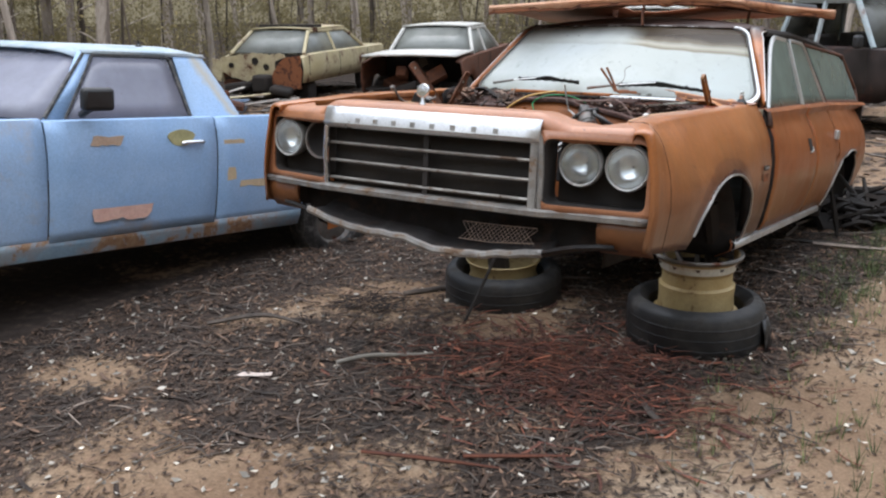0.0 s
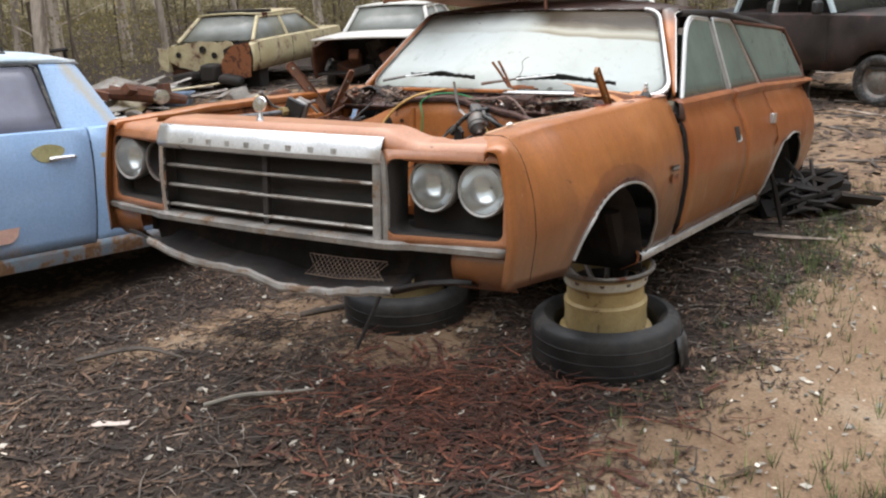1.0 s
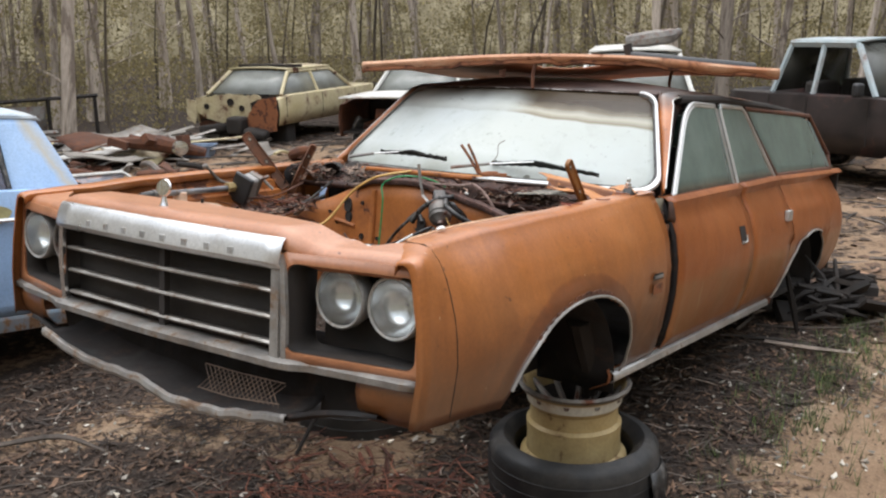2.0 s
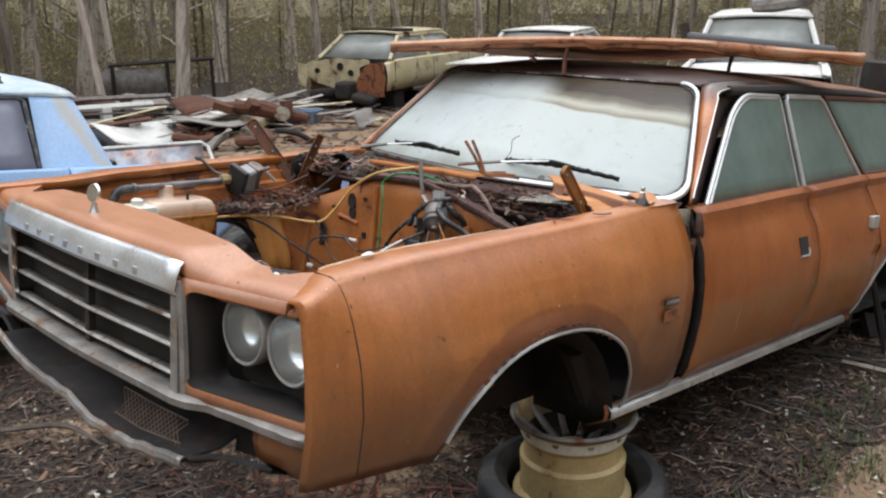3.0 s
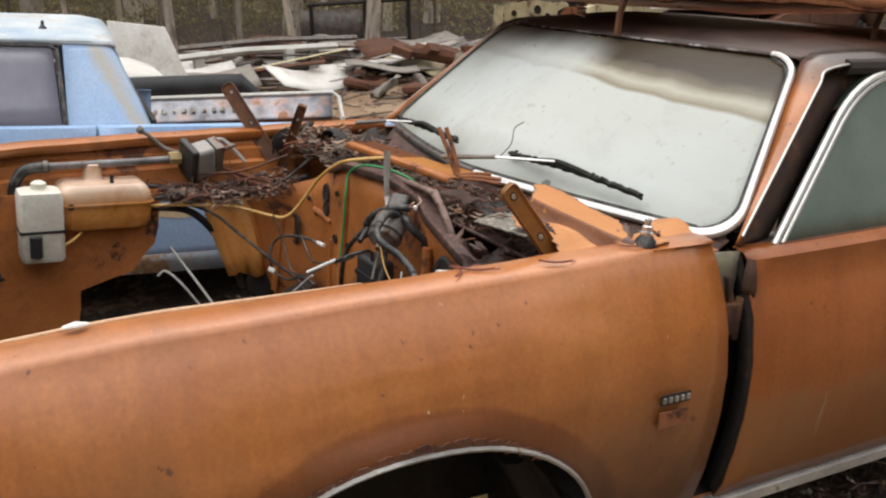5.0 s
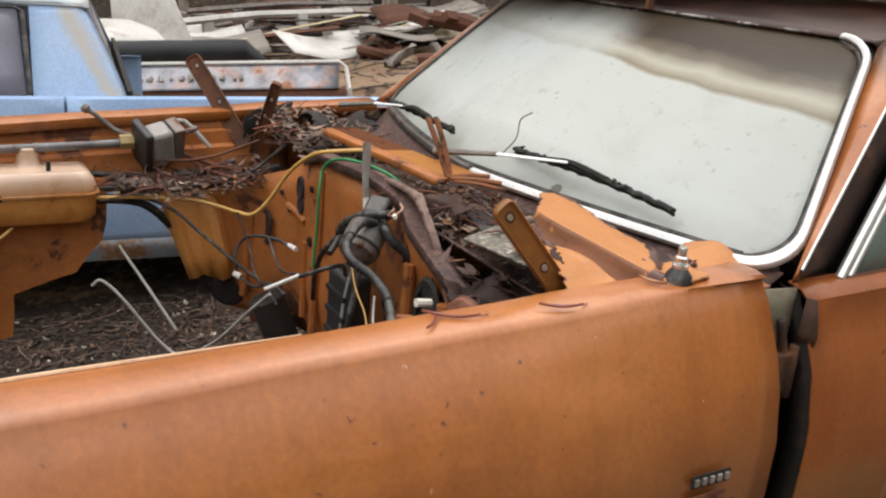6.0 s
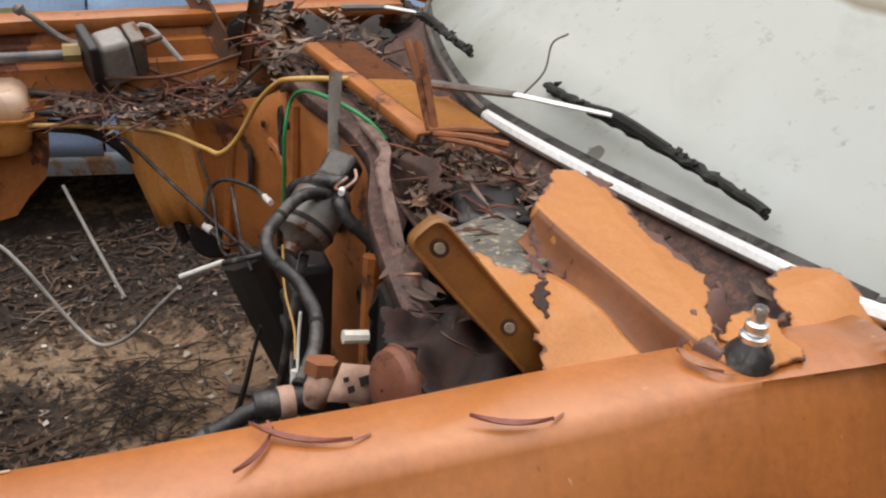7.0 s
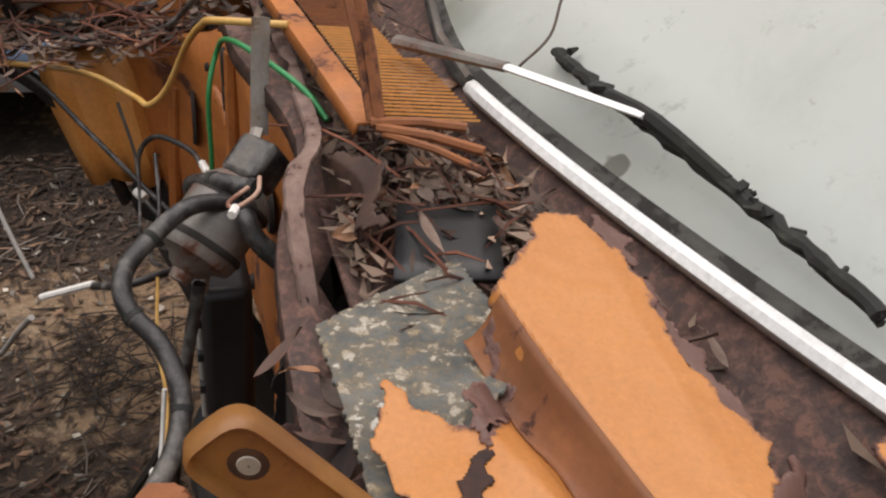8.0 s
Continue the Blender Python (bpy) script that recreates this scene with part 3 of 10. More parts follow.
def tube(bm, pts, r, seg=8, smooth=0, flat=1.0, caps=True):
    """A round or flattened rod along a line; r is one radius or one for each point."""
    line = spline(pts, smooth) if smooth else [Vector(p) for p in pts]
    n = len(line)
    rings = []
    s0 = None
    for i, p in enumerate(line):
        d = line[min(i + 1, n - 1)] - line[max(i - 1, 0)]
        if d.length < 1e-9:
            d = Vector((0, 0, 1))
        s, u = frame_of(d)
        if s0 is not None:
            s = (s0 - d.normalized() * s0.dot(d.normalized())).normalized()
            u = s.cross(d.normalized())
        s0 = s
        if isinstance(r, (int, float)):
            k = r
        else:
            q = i / max(1, n - 1) * (len(r) - 1)
            j = min(int(q), len(r) - 2)
            k = lerp(r[j], r[j + 1], q - j)
        rings.append([bm.verts.new(p + (s * math.cos(a) + u * math.sin(a) * flat) * k) for a in (2 * math.pi * j / seg for j in range(seg))])
    for a, b in zip(rings, rings[1:]):
        for j in range(seg):
            bm.faces.new((a[j], a[(j + 1) % seg], b[(j + 1) % seg], b[j]))
    if caps:
        bm.faces.new(rings[0][::-1])
        bm.faces.new(rings[-1])
    return bm


def lathe(bm, profile, seg=32, m=None, closed=False):
    """Turn a profile of (radius, height) round the z axis."""
    m = m or Matrix()
    rings = [[bm.verts.new(m @ Vector((r * math.cos(2 * math.pi * j / seg), r * math.sin(2 * math.pi * j / seg), h))) for j in range(seg)] for r, h in profile]
    pairs = list(zip(rings, rings[1:])) + ([(rings[-1], rings[0])] if closed else [])
    for a, b in pairs:
        for j in range(seg):
            bm.faces.new((a[j], a[(j + 1) % seg], b[(j + 1) % seg], b[j]))
    return bm


def grid(bm, rows):
    """A sheet through rows of points."""
    vs = [[bm.verts.new(p) for p in row] for row in rows]
    for a, b in zip(vs, vs[1:]):
        for j in range(len(a) - 1):
            bm.faces.new((a[j], a[j + 1], b[j + 1], b[j]))
    return bm


def slab(bm, outline, depth, m=None):
    """A flat outline of (x, y), given depth along z."""
    m = m or Matrix()
    lo = [bm.verts.new(m @ Vector((x, y, 0))) for x, y in outline]
    hi = [bm.verts.new(m @ Vector((x, y, depth))) for x, y in outline]
    n = len(outline)
    bm.faces.new(lo[::-1])
    bm.faces.new(hi)
    for i in range(n):
        bm.faces.new((lo[i], lo[(i + 1) % n], hi[(i + 1) % n], hi[i]))
    return bm


def round_rect(x0, x1, y0, y1, r, n=5):
    pts = []
    for cx, cy, a0 in ((x1 - r, y1 - r, 0), (x0 + r, y1 - r, 90), (x0 + r, y0 + r, 180), (x1 - r, y0 + r, 270)):
        for i in range(n + 1):
            a = radians(a0 + 90 * i / n)
            pts.append((cx + r * math.cos(a), cy + r * math.sin(a)))
    return pts


def ring_panel(bm, outer, inner, front, back, place):
    """A panel with a hole: outer and inner loops of equal count; the hole's walls run from front to back."""
    n = len(outer)
    o = [bm.verts.new(place(x, y, front)) for x, y in outer]
    i = [bm.verts.new(place(x, y, front)) for x, y in inner]
    k = [bm.verts.new(place(x, y, back)) for x, y in inner]
    for a in range(n):
        b = (a + 1) % n
        bm.faces.new((o[a], o[b], i[b], i[a]))
        bm.faces.new((i[a], i[b], k[b], k[a]))
    return bm


def ragged(pts, amount, step, seed, depth=3):
    """An outline with torn, irregular edges."""
    r = random.Random(seed)
    out = []
    n = len(pts)
    for i in range(n):
        a, b = Vector(pts[i]), Vector(pts[(i + 1) % n])
        k = max(1, int((b - a).length / step))
        d = (b - a)
        nrm = Vector((-d.y, d.x)).normalized() if d.length else Vector((0, 0))
        for j in range(k):
            w = noise.noise(Vector((seed * 3.1, (i * 50 + j) * 0.31, 0))) * 1.2 + r.uniform(-0.6, 0.6)
            out.append(tuple(a + d * (j / k) + nrm * (w * amount)))
    return out


def torn_bm(outline, zf, seed, amp=0.012, cell=0.0021):
    """A sheet cut to an outline in (x, y) whose edges are torn at several scales; keeps each vertex's distance from the tear."""
    pts = np.array(outline, float)
    nxt = np.roll(pts, -1, 0)
    x0, y0 = pts.min(0) - amp
    x1, y1 = pts.max(0) + amp
    nx, ny = int((x1 - x0) / cell) + 2, int((y1 - y0) / cell) + 2

    def sd(x, y):
        p = np.array((x, y))
        e = nxt - pts
        t = np.clip(((p - pts) * e).sum(1) / (e * e).sum(1), 0, 1)
        d = np.sqrt((((pts + e * t[:, None]) - p) ** 2).sum(1)).min()
        cond = (pts[:, 1] > y) != (nxt[:, 1] > y)
        xs = (nxt[:, 0] - pts[:, 0]) * (y - pts[:, 1]) / np.where(nxt[:, 1] == pts[:, 1], 1e-9, nxt[:, 1] - pts[:, 1]) + pts[:, 0]
        inside = (cond & (x < xs)).sum() % 2 == 1
        n = noise.noise(Vector((x * 24, y * 24, seed))) * amp * 1.5 + noise.noise(Vector((x * 75, y * 75, seed + 5))) * amp * 1.1 + noise.noise(Vector((x * 190, y * 190, seed + 9))) * amp * 0.4
        return (d if inside else -d) + n

    D = [[sd(x0 + i * cell, y0 + j * cell) for i in range(nx)] for j in range(ny)]
    bm = B()
    layer = bm.verts.layers.float.new("edge")
    vs = {}

    def vert(i, j):
        if (i, j) not in vs:
            x, y, d = x0 + i * cell, y0 + j * cell, D[j][i]
            if d < 0 and 0 < i < nx - 1 and 0 < j < ny - 1:
                g = Vector((D[j][i + 1] - D[j][i - 1], D[j + 1][i] - D[j - 1][i]))
                if g.length > 1e-9:
                    g.normalize()
                    x, y = x + g.x * min(-d, cell), y + g.y * min(-d, cell)
            v = bm.verts.new((x, y, zf(x, y) + 0.0007 * noise.noise(Vector((x * 60, y * 60, seed)))))
            v[layer] = max(0.0, d)
            vs[(i, j)] = v
        return vs[(i, j)]

    for j in range(ny - 1):
        for i in range(nx - 1):
            q = (D[j][i], D[j][i + 1], D[j + 1][i + 1], D[j + 1][i])
            if sum(v > 0 for v in q) >= 3:
                bm.faces.new((vert(i, j), vert(i + 1, j), vert(i + 1, j + 1), vert(i, j + 1)))
    return bm


# ---- ground ----
def ground_z(x, y):
    """Height of the yard: nearly level, with low undulation that dies out under the wrecks."""
    far = max(0.0, math.hypot(x, y - 1) - 5)
    z = noise.noise(Vector((x * 0.35, y * 0.35, 3))) * 0.035 + noise.noise(Vector((x * 1.4, y * 1.4, 8))) * 0.018
    z += noise.noise(Vector((x * 5, y * 5, 1))) * 0.006
    return z + 0.0012 * far * math.sin(x * 0.3) - 0.012 * min(far, 18.0)


def litter_at(x, y):
    """Share of the ground under leaf litter, 0 to 1."""
    n = noise.noise(Vector((x * 0.9, y * 0.9, 5))) * 0.55 + noise.noise(Vector((x * 2.7, y * 2.7, 9))) * 0.4
    v = 0.62 + n
    v += 0.45 * math.exp(-((x - 0.25) ** 2 / 0.7 + (y - 0.3) ** 2 / 0.25))
    v -= 0.38 * math.exp(-((x + 0.95) ** 2 / 0.28 + (y - 1.0) ** 2 / 0.12))
    v -= 0.4 * math.exp(-((x + 0.2) ** 2 / 0.25 + (y - 0.95) ** 2 / 0.2))
    v -= 0.8 * math.exp(-((x - 1.75) ** 2 / 0.36 + (y - 1.3) ** 2 / 6.0))
    v -= 0.55 * math.exp(-((x + 1.5) ** 2 / 0.1 + (y + 0.6) ** 2 / 0.05))
    v -= 0.45 * math.exp(-((x + 0.35) ** 2 / 0.3 + (y + 1.0) ** 2 / 0.08))
    v -= 0.4 * math.exp(-((x - 1.0) ** 2 / 0.1 + (y + 0.3) ** 2 / 0.3))
    # litter heaped beside the sill also stands in for shade there
    v += 0.6 * math.exp(-((x - 1.0) ** 2 / 0.12 + (y - 2.4) ** 2 / 2.0))
    v += 0.5 * math.exp(-((x + 1.9) ** 2 / 0.3 + (y - 0.7) ** 2 / 3.0))
    v += 0.3 * math.exp(-((x + 1.0) ** 2 / 0.5 + (y + 0.3) ** 2 / 0.2))
    if y > 4.5 and x > -4:
        v -= 0.2
    if x < -3.5 and y > 1.5:
        v -= 0.55
    elif x < -5:
        v -= 0.25
    v += min(1.0, max(0.0, (math.hypot(x - 1.2, y + 0.5) - 12.0) / 2.0))
    return max(0.0, min(1.0, v))


def make_ground():
    xs = sorted(set([-400, -200, -100, -60, -40, -28] + [-20 + i * 0.5 for i in range(30)] + [-5 + i * 0.09 for i in range(90)] + [3.15 + i * 0.25 for i in range(36)] + [12.5, 13.5, 15, 18, 25, 45, 90, 200, 400]))
    ys = sorted(set([-400, -200, -90, -45, -25, -18, -15, -13, -12, -11.2] + [-10.5 + i * 0.25 for i in range(30)] + [-3 + i * 0.09 for i in range(90)] + [5.1 + i * 0.4 for i in range(40)] + [22, 26, 32, 42, 60, 100, 200, 400]))
    bm = B()
    layer = bm.verts.layers.float.new("litter")
    vs = []
    for y in ys:
        row = []
        for x in xs:
            v = bm.verts.new((x, y, ground_z(x, y)))
            v[layer] = litter_at(x, y)
            row.append(v)
        vs.append(row)
    for a, b in zip(vs, vs[1:]):
        for j in range(len(a) - 1):
            bm.faces.new((a[j], a[j + 1], b[j + 1], b[j]))
    m, nt, bs = start("sandy_yard_ground")
    at = nt.nodes.new("ShaderNodeAttribute")
    at.attribute_name = "litter"
    n1 = noise_tex(nt, 1.3, 8, 0.65)
    n2 = noise_tex(nt, 14, 8, 0.75)
    n3 = noise_tex(nt, 70, 5, 0.7)
    sand = ramp(nt, n1, [(0.3, (0.18, 0.11, 0.066)), (0.55, (0.3, 0.205, 0.13)), (0.75, (0.42, 0.33, 0.235))])
    sand = mixc(nt, 0.55, sand, mixc(nt, 1.0, sand, ramp(nt, n3, [(0.3, (0.35, 0.33, 0.3)), (0.7, (1.35, 1.35, 1.35))]), "MULTIPLY"))
    dark = ramp(nt, n2, [(0.3, (0.018, 0.013, 0.01)), (0.55, (0.05, 0.036, 0.028)), (0.72, (0.13, 0.092, 0.067))])
    cover = maths(nt, "ADD", at.outputs["Fac"], maths(nt, "MULTIPLY", maths(nt, "SUBTRACT", n2, 0.5), 1.5))
    mask = ramp(nt, cover, [(0.42, (0, 0, 0)), (0.62, (1, 1, 1))])
    nt.links.new(mixc(nt, mask, sand, dark), bs.inputs["Base Color"])
    bs.inputs["Roughness"].default_value = 0.9
    bs.inputs["Specular IOR Level"].default_value = 0.25
    bump(nt, bs, maths(nt, "ADD", n2, maths(nt, "MULTIPLY", n3, 0.5)), 0.8, 0.02)
    ob = new("ground", mesh_from("ground", bm, m))
    tagged(ob, "sandy earth strewn with dark leaf litter and bark", "ground", kind="structure")


make_ground()

# ---- the orange station wagon, nose propped up on wheels ----
CAR = pose(0, 0, 0, -6.5, 0, 0)
wagon = thing("station_wagon", "wrecked faded orange station wagon without bonnet, nose propped on wheels", "car", CAR)

RIDGE = [(-0.26, 1.11), (-0.2, 1.152), (-0.1, 1.18), (0.0, 1.197), (0.3, 1.222), (0.65, 1.239), (0.87, 1.249), (1.1, 1.262), (1.45, 1.276)]
SIDE = [(0.55, 0.8), (0.62, 0.838), (0.7, 0.876), (0.8, 0.907), (0.9, 0.925), (1.0, 0.924), (1.1, 0.9), (1.2, 0.848), (1.28, 0.8)]
AXLE_Y, ARCH_Z, ARCH_R, ARCH_H = 0.66, 0.6, 0.445, 0.388
REAR_Y = 3.52


def side_x(y, z):
    x = curve(SIDE, z)
    if y < 0.25:
        x -= 0.055 * ((0.25 - y) / 0.5) ** 2
    if 0.95 < y < 1.99:
        g = 1 - abs(y - 1.47) / 0.52
        x -= 0.02 * g * g * (3 - 2 * g) * max(0.0, 1 - ((z - 0.94) / 0.24) ** 2)
    if y > 3.6:
        x -= 0.05 * ((y - 3.6) / 1.0) ** 2
    if 2.7 < y < 4.3 and z > 0.95:
        x += 0.018 * math.sin(math.pi * (y - 2.7) / 1.6)
    return x


def shoulder(d):
    return curve([(0.0, 0.0), (0.02, 0.012), (0.045, 0.032), (0.08, 0.055), (0.12, 0.077), (0.17, 0.098), (0.25, 0.125), (0.4, 0.16)], d)


def arch_bottom(y, axle, r=ARCH_R, base=0.63):
    d = abs(y - axle)
    return max(base, ARCH_Z + ARCH_H * (1 - (d / r) ** 2.2) ** 0.4545) if d < r else base


def stations(a, b, n, extra=()):
    return sorted(set([round(lerp(a, b, i / n), 4) for i in range(n + 1)] + [round(e, 4) for e in extra if a < e < b]))


def arch_ys(axle, r=ARCH_R):
    return [axle + r * math.cos(math.pi * i / 24) for i in range(25)]


# fender paint: sooty halo round the wheel opening
ORANGE_ARCH = ORANGE.copy()
ORANGE_ARCH.name = "faded_orange_fender_paint"
_nt = ORANGE_ARCH.node_tree
_bs = _nt.nodes["Principled BSDF"]
_src = _bs.inputs["Base Color"].links[0].from_socket
_tc = _nt.nodes.new("ShaderNodeTexCoord")
_sep = _nt.nodes.new("ShaderNodeSeparateXYZ")
_nt.links.new(_tc.outputs["Object"], _sep.inputs[0])
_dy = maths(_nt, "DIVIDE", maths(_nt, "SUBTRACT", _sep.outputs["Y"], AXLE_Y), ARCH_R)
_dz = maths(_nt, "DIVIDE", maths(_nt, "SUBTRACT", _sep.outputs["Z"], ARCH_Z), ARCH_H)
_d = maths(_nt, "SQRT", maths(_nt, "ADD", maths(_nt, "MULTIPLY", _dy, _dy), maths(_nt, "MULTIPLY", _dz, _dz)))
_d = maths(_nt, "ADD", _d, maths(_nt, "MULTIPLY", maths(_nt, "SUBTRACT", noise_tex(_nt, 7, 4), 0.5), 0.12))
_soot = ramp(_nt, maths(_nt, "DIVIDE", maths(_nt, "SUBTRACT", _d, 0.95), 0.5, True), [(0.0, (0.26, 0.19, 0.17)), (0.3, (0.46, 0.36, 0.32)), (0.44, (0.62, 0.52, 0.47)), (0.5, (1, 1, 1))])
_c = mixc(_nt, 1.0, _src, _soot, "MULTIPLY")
# blotchy brown low down, thinning out upwards: dirt with the underside's shade painted in
_mud_shade = maths(_nt, "ADD", _sep.outputs["Z"], maths(_nt, "MULTIPLY", maths(_nt, "SUBTRACT", noise_tex(_nt, 6, 7, 0.7, stretch=(1, 1, 0.6)), 0.5), 0.34))
_c = mixc(_nt, ramp(_nt, maths(_nt, "DIVIDE", maths(_nt, "SUBTRACT", _mud_shade, 0.73), 0.4, True), [(0, (0.85,) * 3), (0.4, (0.55,) * 3), (1, (0, 0, 0))]), _c, (0.085, 0.042, 0.02))
_flk = noise_tex(_nt, 17, 6, 0.75, stretch=(1, 1, 0.7))
_c = mixc(_nt, ramp(_nt, _flk, [(0.7, (0, 0, 0)), (0.73, (0.8,) * 3)]), _c, (0.08, 0.03, 0.014))
_c = mixc(_nt, ramp(_nt, noise_tex(_nt, 60, 2, 0.5, stretch=(1, 1, 0.4)), [(0.75, (0, 0, 0)), (0.78, (0.7,) * 3)]), _c, (0.6, 0.42, 0.28))
_nt.links.new(_c, _bs.inputs["Base Color"])


CREASE = [(-0.125, 0.852), (-0.09, 0.84), (-0.05, 0.818), (-0.01, 0.797), (0.07, 0.79), (0.2, 0.797), (0.3, 0.803), (0.9, 0.805), (1.2, 0.815), (1.41, 0.828)]
FRONT_X = [(0.74, 0.88), (0.9, 0.897), (1.0, 0.89), (1.1, 0.874), (1.16, 0.864), (1.19, 0.85)]


def fender_side(y, z, top):
    """Half width of the fender: a soft shoulder that tightens into a boxy corner at the front."""
    cx = curve(CREASE, y)
    soft = min(side_x(y, z), cx + shoulder(top - z))
    w = min(1.0, max(0.0, (0.13 - y) / 0.24))
    w = w * w * (3 - 2 * w)
    d = top - z
    tight = lerp(cx, max(cx, curve(FRONT_X, z)), 1 - math.exp(-d / curve([(-0.125, 0.014), (-0.02, 0.035), (0.1, 0.06)], y)))
    return lerp(soft, tight, w)


def fender(s):
    bm = B()
    rows = []
    ys = stations(-0.125, 1.415, 27, list(arch_ys(AXLE_Y)) + [-0.11, -0.095, -0.04, -0.01, 0.02])
    for y in [-0.146, -0.139] + ys:
        pull = {-0.146: 0.02, -0.139: 0.006}.get(y, 0.0)
        yy = max(y, -0.125)
        top = curve(RIDGE, yy) - pull * 0.7 + (0.008 if s < 0 else 0.0)
        bot = arch_bottom(yy, AXLE_Y, base=curve([(-0.2, 0.765), (0.0, 0.745), (0.25, 0.73), (0.5, 0.64), (1.0, 0.628), (1.45, 0.632)], yy))
        cx = curve(CREASE, yy) - pull
        inn = curve([(-0.125, 0.8), (-0.07, 0.762), (-0.03, 0.728), (0.03, 0.706), (0.12, 0.703), (0.3, 0.712), (0.6, 0.728), (1.45, 0.735)], yy)
        row = [Vector((s * (inn - 0.002), y, top - 0.028)), Vector((s * inn, y, top - 0.005)), Vector((s * lerp(inn, cx, 0.22), y, top - 0.0005)), Vector((s * lerp(inn, cx, 0.6), y, top + 0.0005)), Vector((s * lerp(inn, cx, 0.88), y, top - 0.002))]
        zs = [top - 0.007, top - 0.014, top - 0.024] + [lerp(top - 0.04, bot, i / 13) for i in range(14)]
        for z in zs:
            flare = 0.012 * max(0, 1 - abs(math.hypot((y - AXLE_Y) / ARCH_R, (z - ARCH_Z) / ARCH_H) - 1) / 0.15) if z > ARCH_Z else 0
            row.append(Vector((s * (fender_side(yy, z, top) - pull + flare), y, z)))
        rows.append(row)
    grid(bm, rows)
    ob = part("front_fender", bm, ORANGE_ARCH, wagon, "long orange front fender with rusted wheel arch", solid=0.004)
    # bright moulding round the wheel opening
    bm = B()
    pts = []
    for i in range(31):
        a = math.pi * (0.04 + 0.82 * i / 30)
        y, z = AXLE_Y + ARCH_R * math.copysign(abs(math.cos(a)) ** 0.909, math.cos(a)), ARCH_Z + ARCH_H * math.sin(a) ** 0.909
        pts.append((s * (side_x(y, z) + 0.013), y, max(z, 0.64)))
    tube(bm, pts, 0.0055, 6)
    part("arch_moulding", bm, ALLOY, ob, "dull bright arch moulding")
    # thin pale bead added to paint the highlight along the bay edge
    bm = B()
    tube(bm, [(s * (curve([(-0.03, 0.728), (0.03, 0.706), (0.12, 0.703), (0.3, 0.712), (0.6, 0.728), (1.45, 0.735)], y) + 0.003), y, curve(RIDGE, y) - 0.0005) for y in [lerp(0.0, 0.62, i / 20) for i in range(21)]], [0.0032] * 12 + [0.0032 - 0.0003 * k for k in range(9)], 6)
    part("bay_lip", bm, LIP_HIGHLIGHT, ob, "worn pale bead with the highlight along the bay edge painted in")
    if s < 0:
        return ob
    # wheel house and an added panel, coloured black for the shade inside
    bm = B()
    rows = []
    for x in (0.86, 0.55):
        rows.append([Vector((s * x, AXLE_Y + 0.42 * math.cos(0.865 * math.pi * i / 16), 0.57 + 0.42 * math.sin(0.865 * math.pi * i / 16))) for i in range(17)])
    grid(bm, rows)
    part("wheel_house", bm, SHADE_BLACK, ob, "rusty inner arch, blackened for its shade", solid=0.004)
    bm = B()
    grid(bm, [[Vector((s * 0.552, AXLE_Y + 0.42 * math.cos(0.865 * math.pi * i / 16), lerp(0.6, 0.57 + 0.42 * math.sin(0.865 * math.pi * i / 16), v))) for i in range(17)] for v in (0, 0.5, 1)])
    part("arch_liner", bm, SHADE_BLACK, ob, "black panel added for the shade behind the wheel opening", solid=0.004)
    return ob


fender_left = fender(1)
fender(-1)
# seam between fender and lamp panel
bm = B()
SEAM_Y = -0.02
top = curve(RIDGE, SEAM_Y)
seam = [(lerp(0.73, 0.79, i / 4), SEAM_Y, top + 0.002) for i in range(5)]
for z in (1.186, 1.175, 1.16, 1.14, 1.12, 1.08, 1.03, 0.97, 0.9, 0.83, 0.76):
    y = SEAM_Y + 0.05 * max(0, 1.12 - z)
    seam.append((fender_side(y, z, top) + 0.0025, y, z))
tube(bm, seam, 0.0016, 5)
part("panel_seam", bm, BLACKISH, fender_left)


# front panel: raised middle, lamp recesses at both sides
def nose_y(x):
    return curve([(0.0, -0.213), (0.5, -0.198), (0.56, -0.16), (0.72, -0.136), (0.8, -0.124), (0.87, -0.11)], abs(x))


def nose_back(x):
    return curve([(0.0, -0.025), (0.3, -0.04), (0.46, -0.06), (0.6, -0.05), (0.66, -0.078), (0.7, -0.03), (0.74, 0.0), (0.8, 0.0)], abs(x))


def nose_z(x, y):
    """Top of the nose: raised middle, falling to the height of the fender ridge at both sides."""
    k = min(1.0, max(0.0, (abs(x) - 0.45) / 0.13))
    k = k * k * (3 - 2 * k)
    return lerp(1.212 + 0.03 * max(0.0, y + 0.2), curve(RIDGE, y) - 0.0045, k)


bm = B()
rows = []
for i in range(65):
    x = lerp(-0.8, 0.8, i / 64)
    y, back = nose_y(x), nose_back(x)
    t = nose_z(x, y + 0.04)
    row = [Vector((x, y + 0.004, t - 0.058)), Vector((x, y, t - 0.034)), Vector((x, y + 0.005, t - 0.018)), Vector((x, y + 0.016, t - 0.006))]
    for u in (0.0, 0.25, 0.5, 0.75, 1.0):
        yy = lerp(y + 0.034, back, u)
        row.append(Vector((x, yy, nose_z(x, yy))))
    row.append(Vector((x, back + 0.003, nose_z(x, back) - 0.022)))
    rows.append(row)
grid(bm, rows)
nose = part("nose_panel", bm, ORANGE_NOSE, wagon, "faded orange nose panel above the grille", solid=0.004)


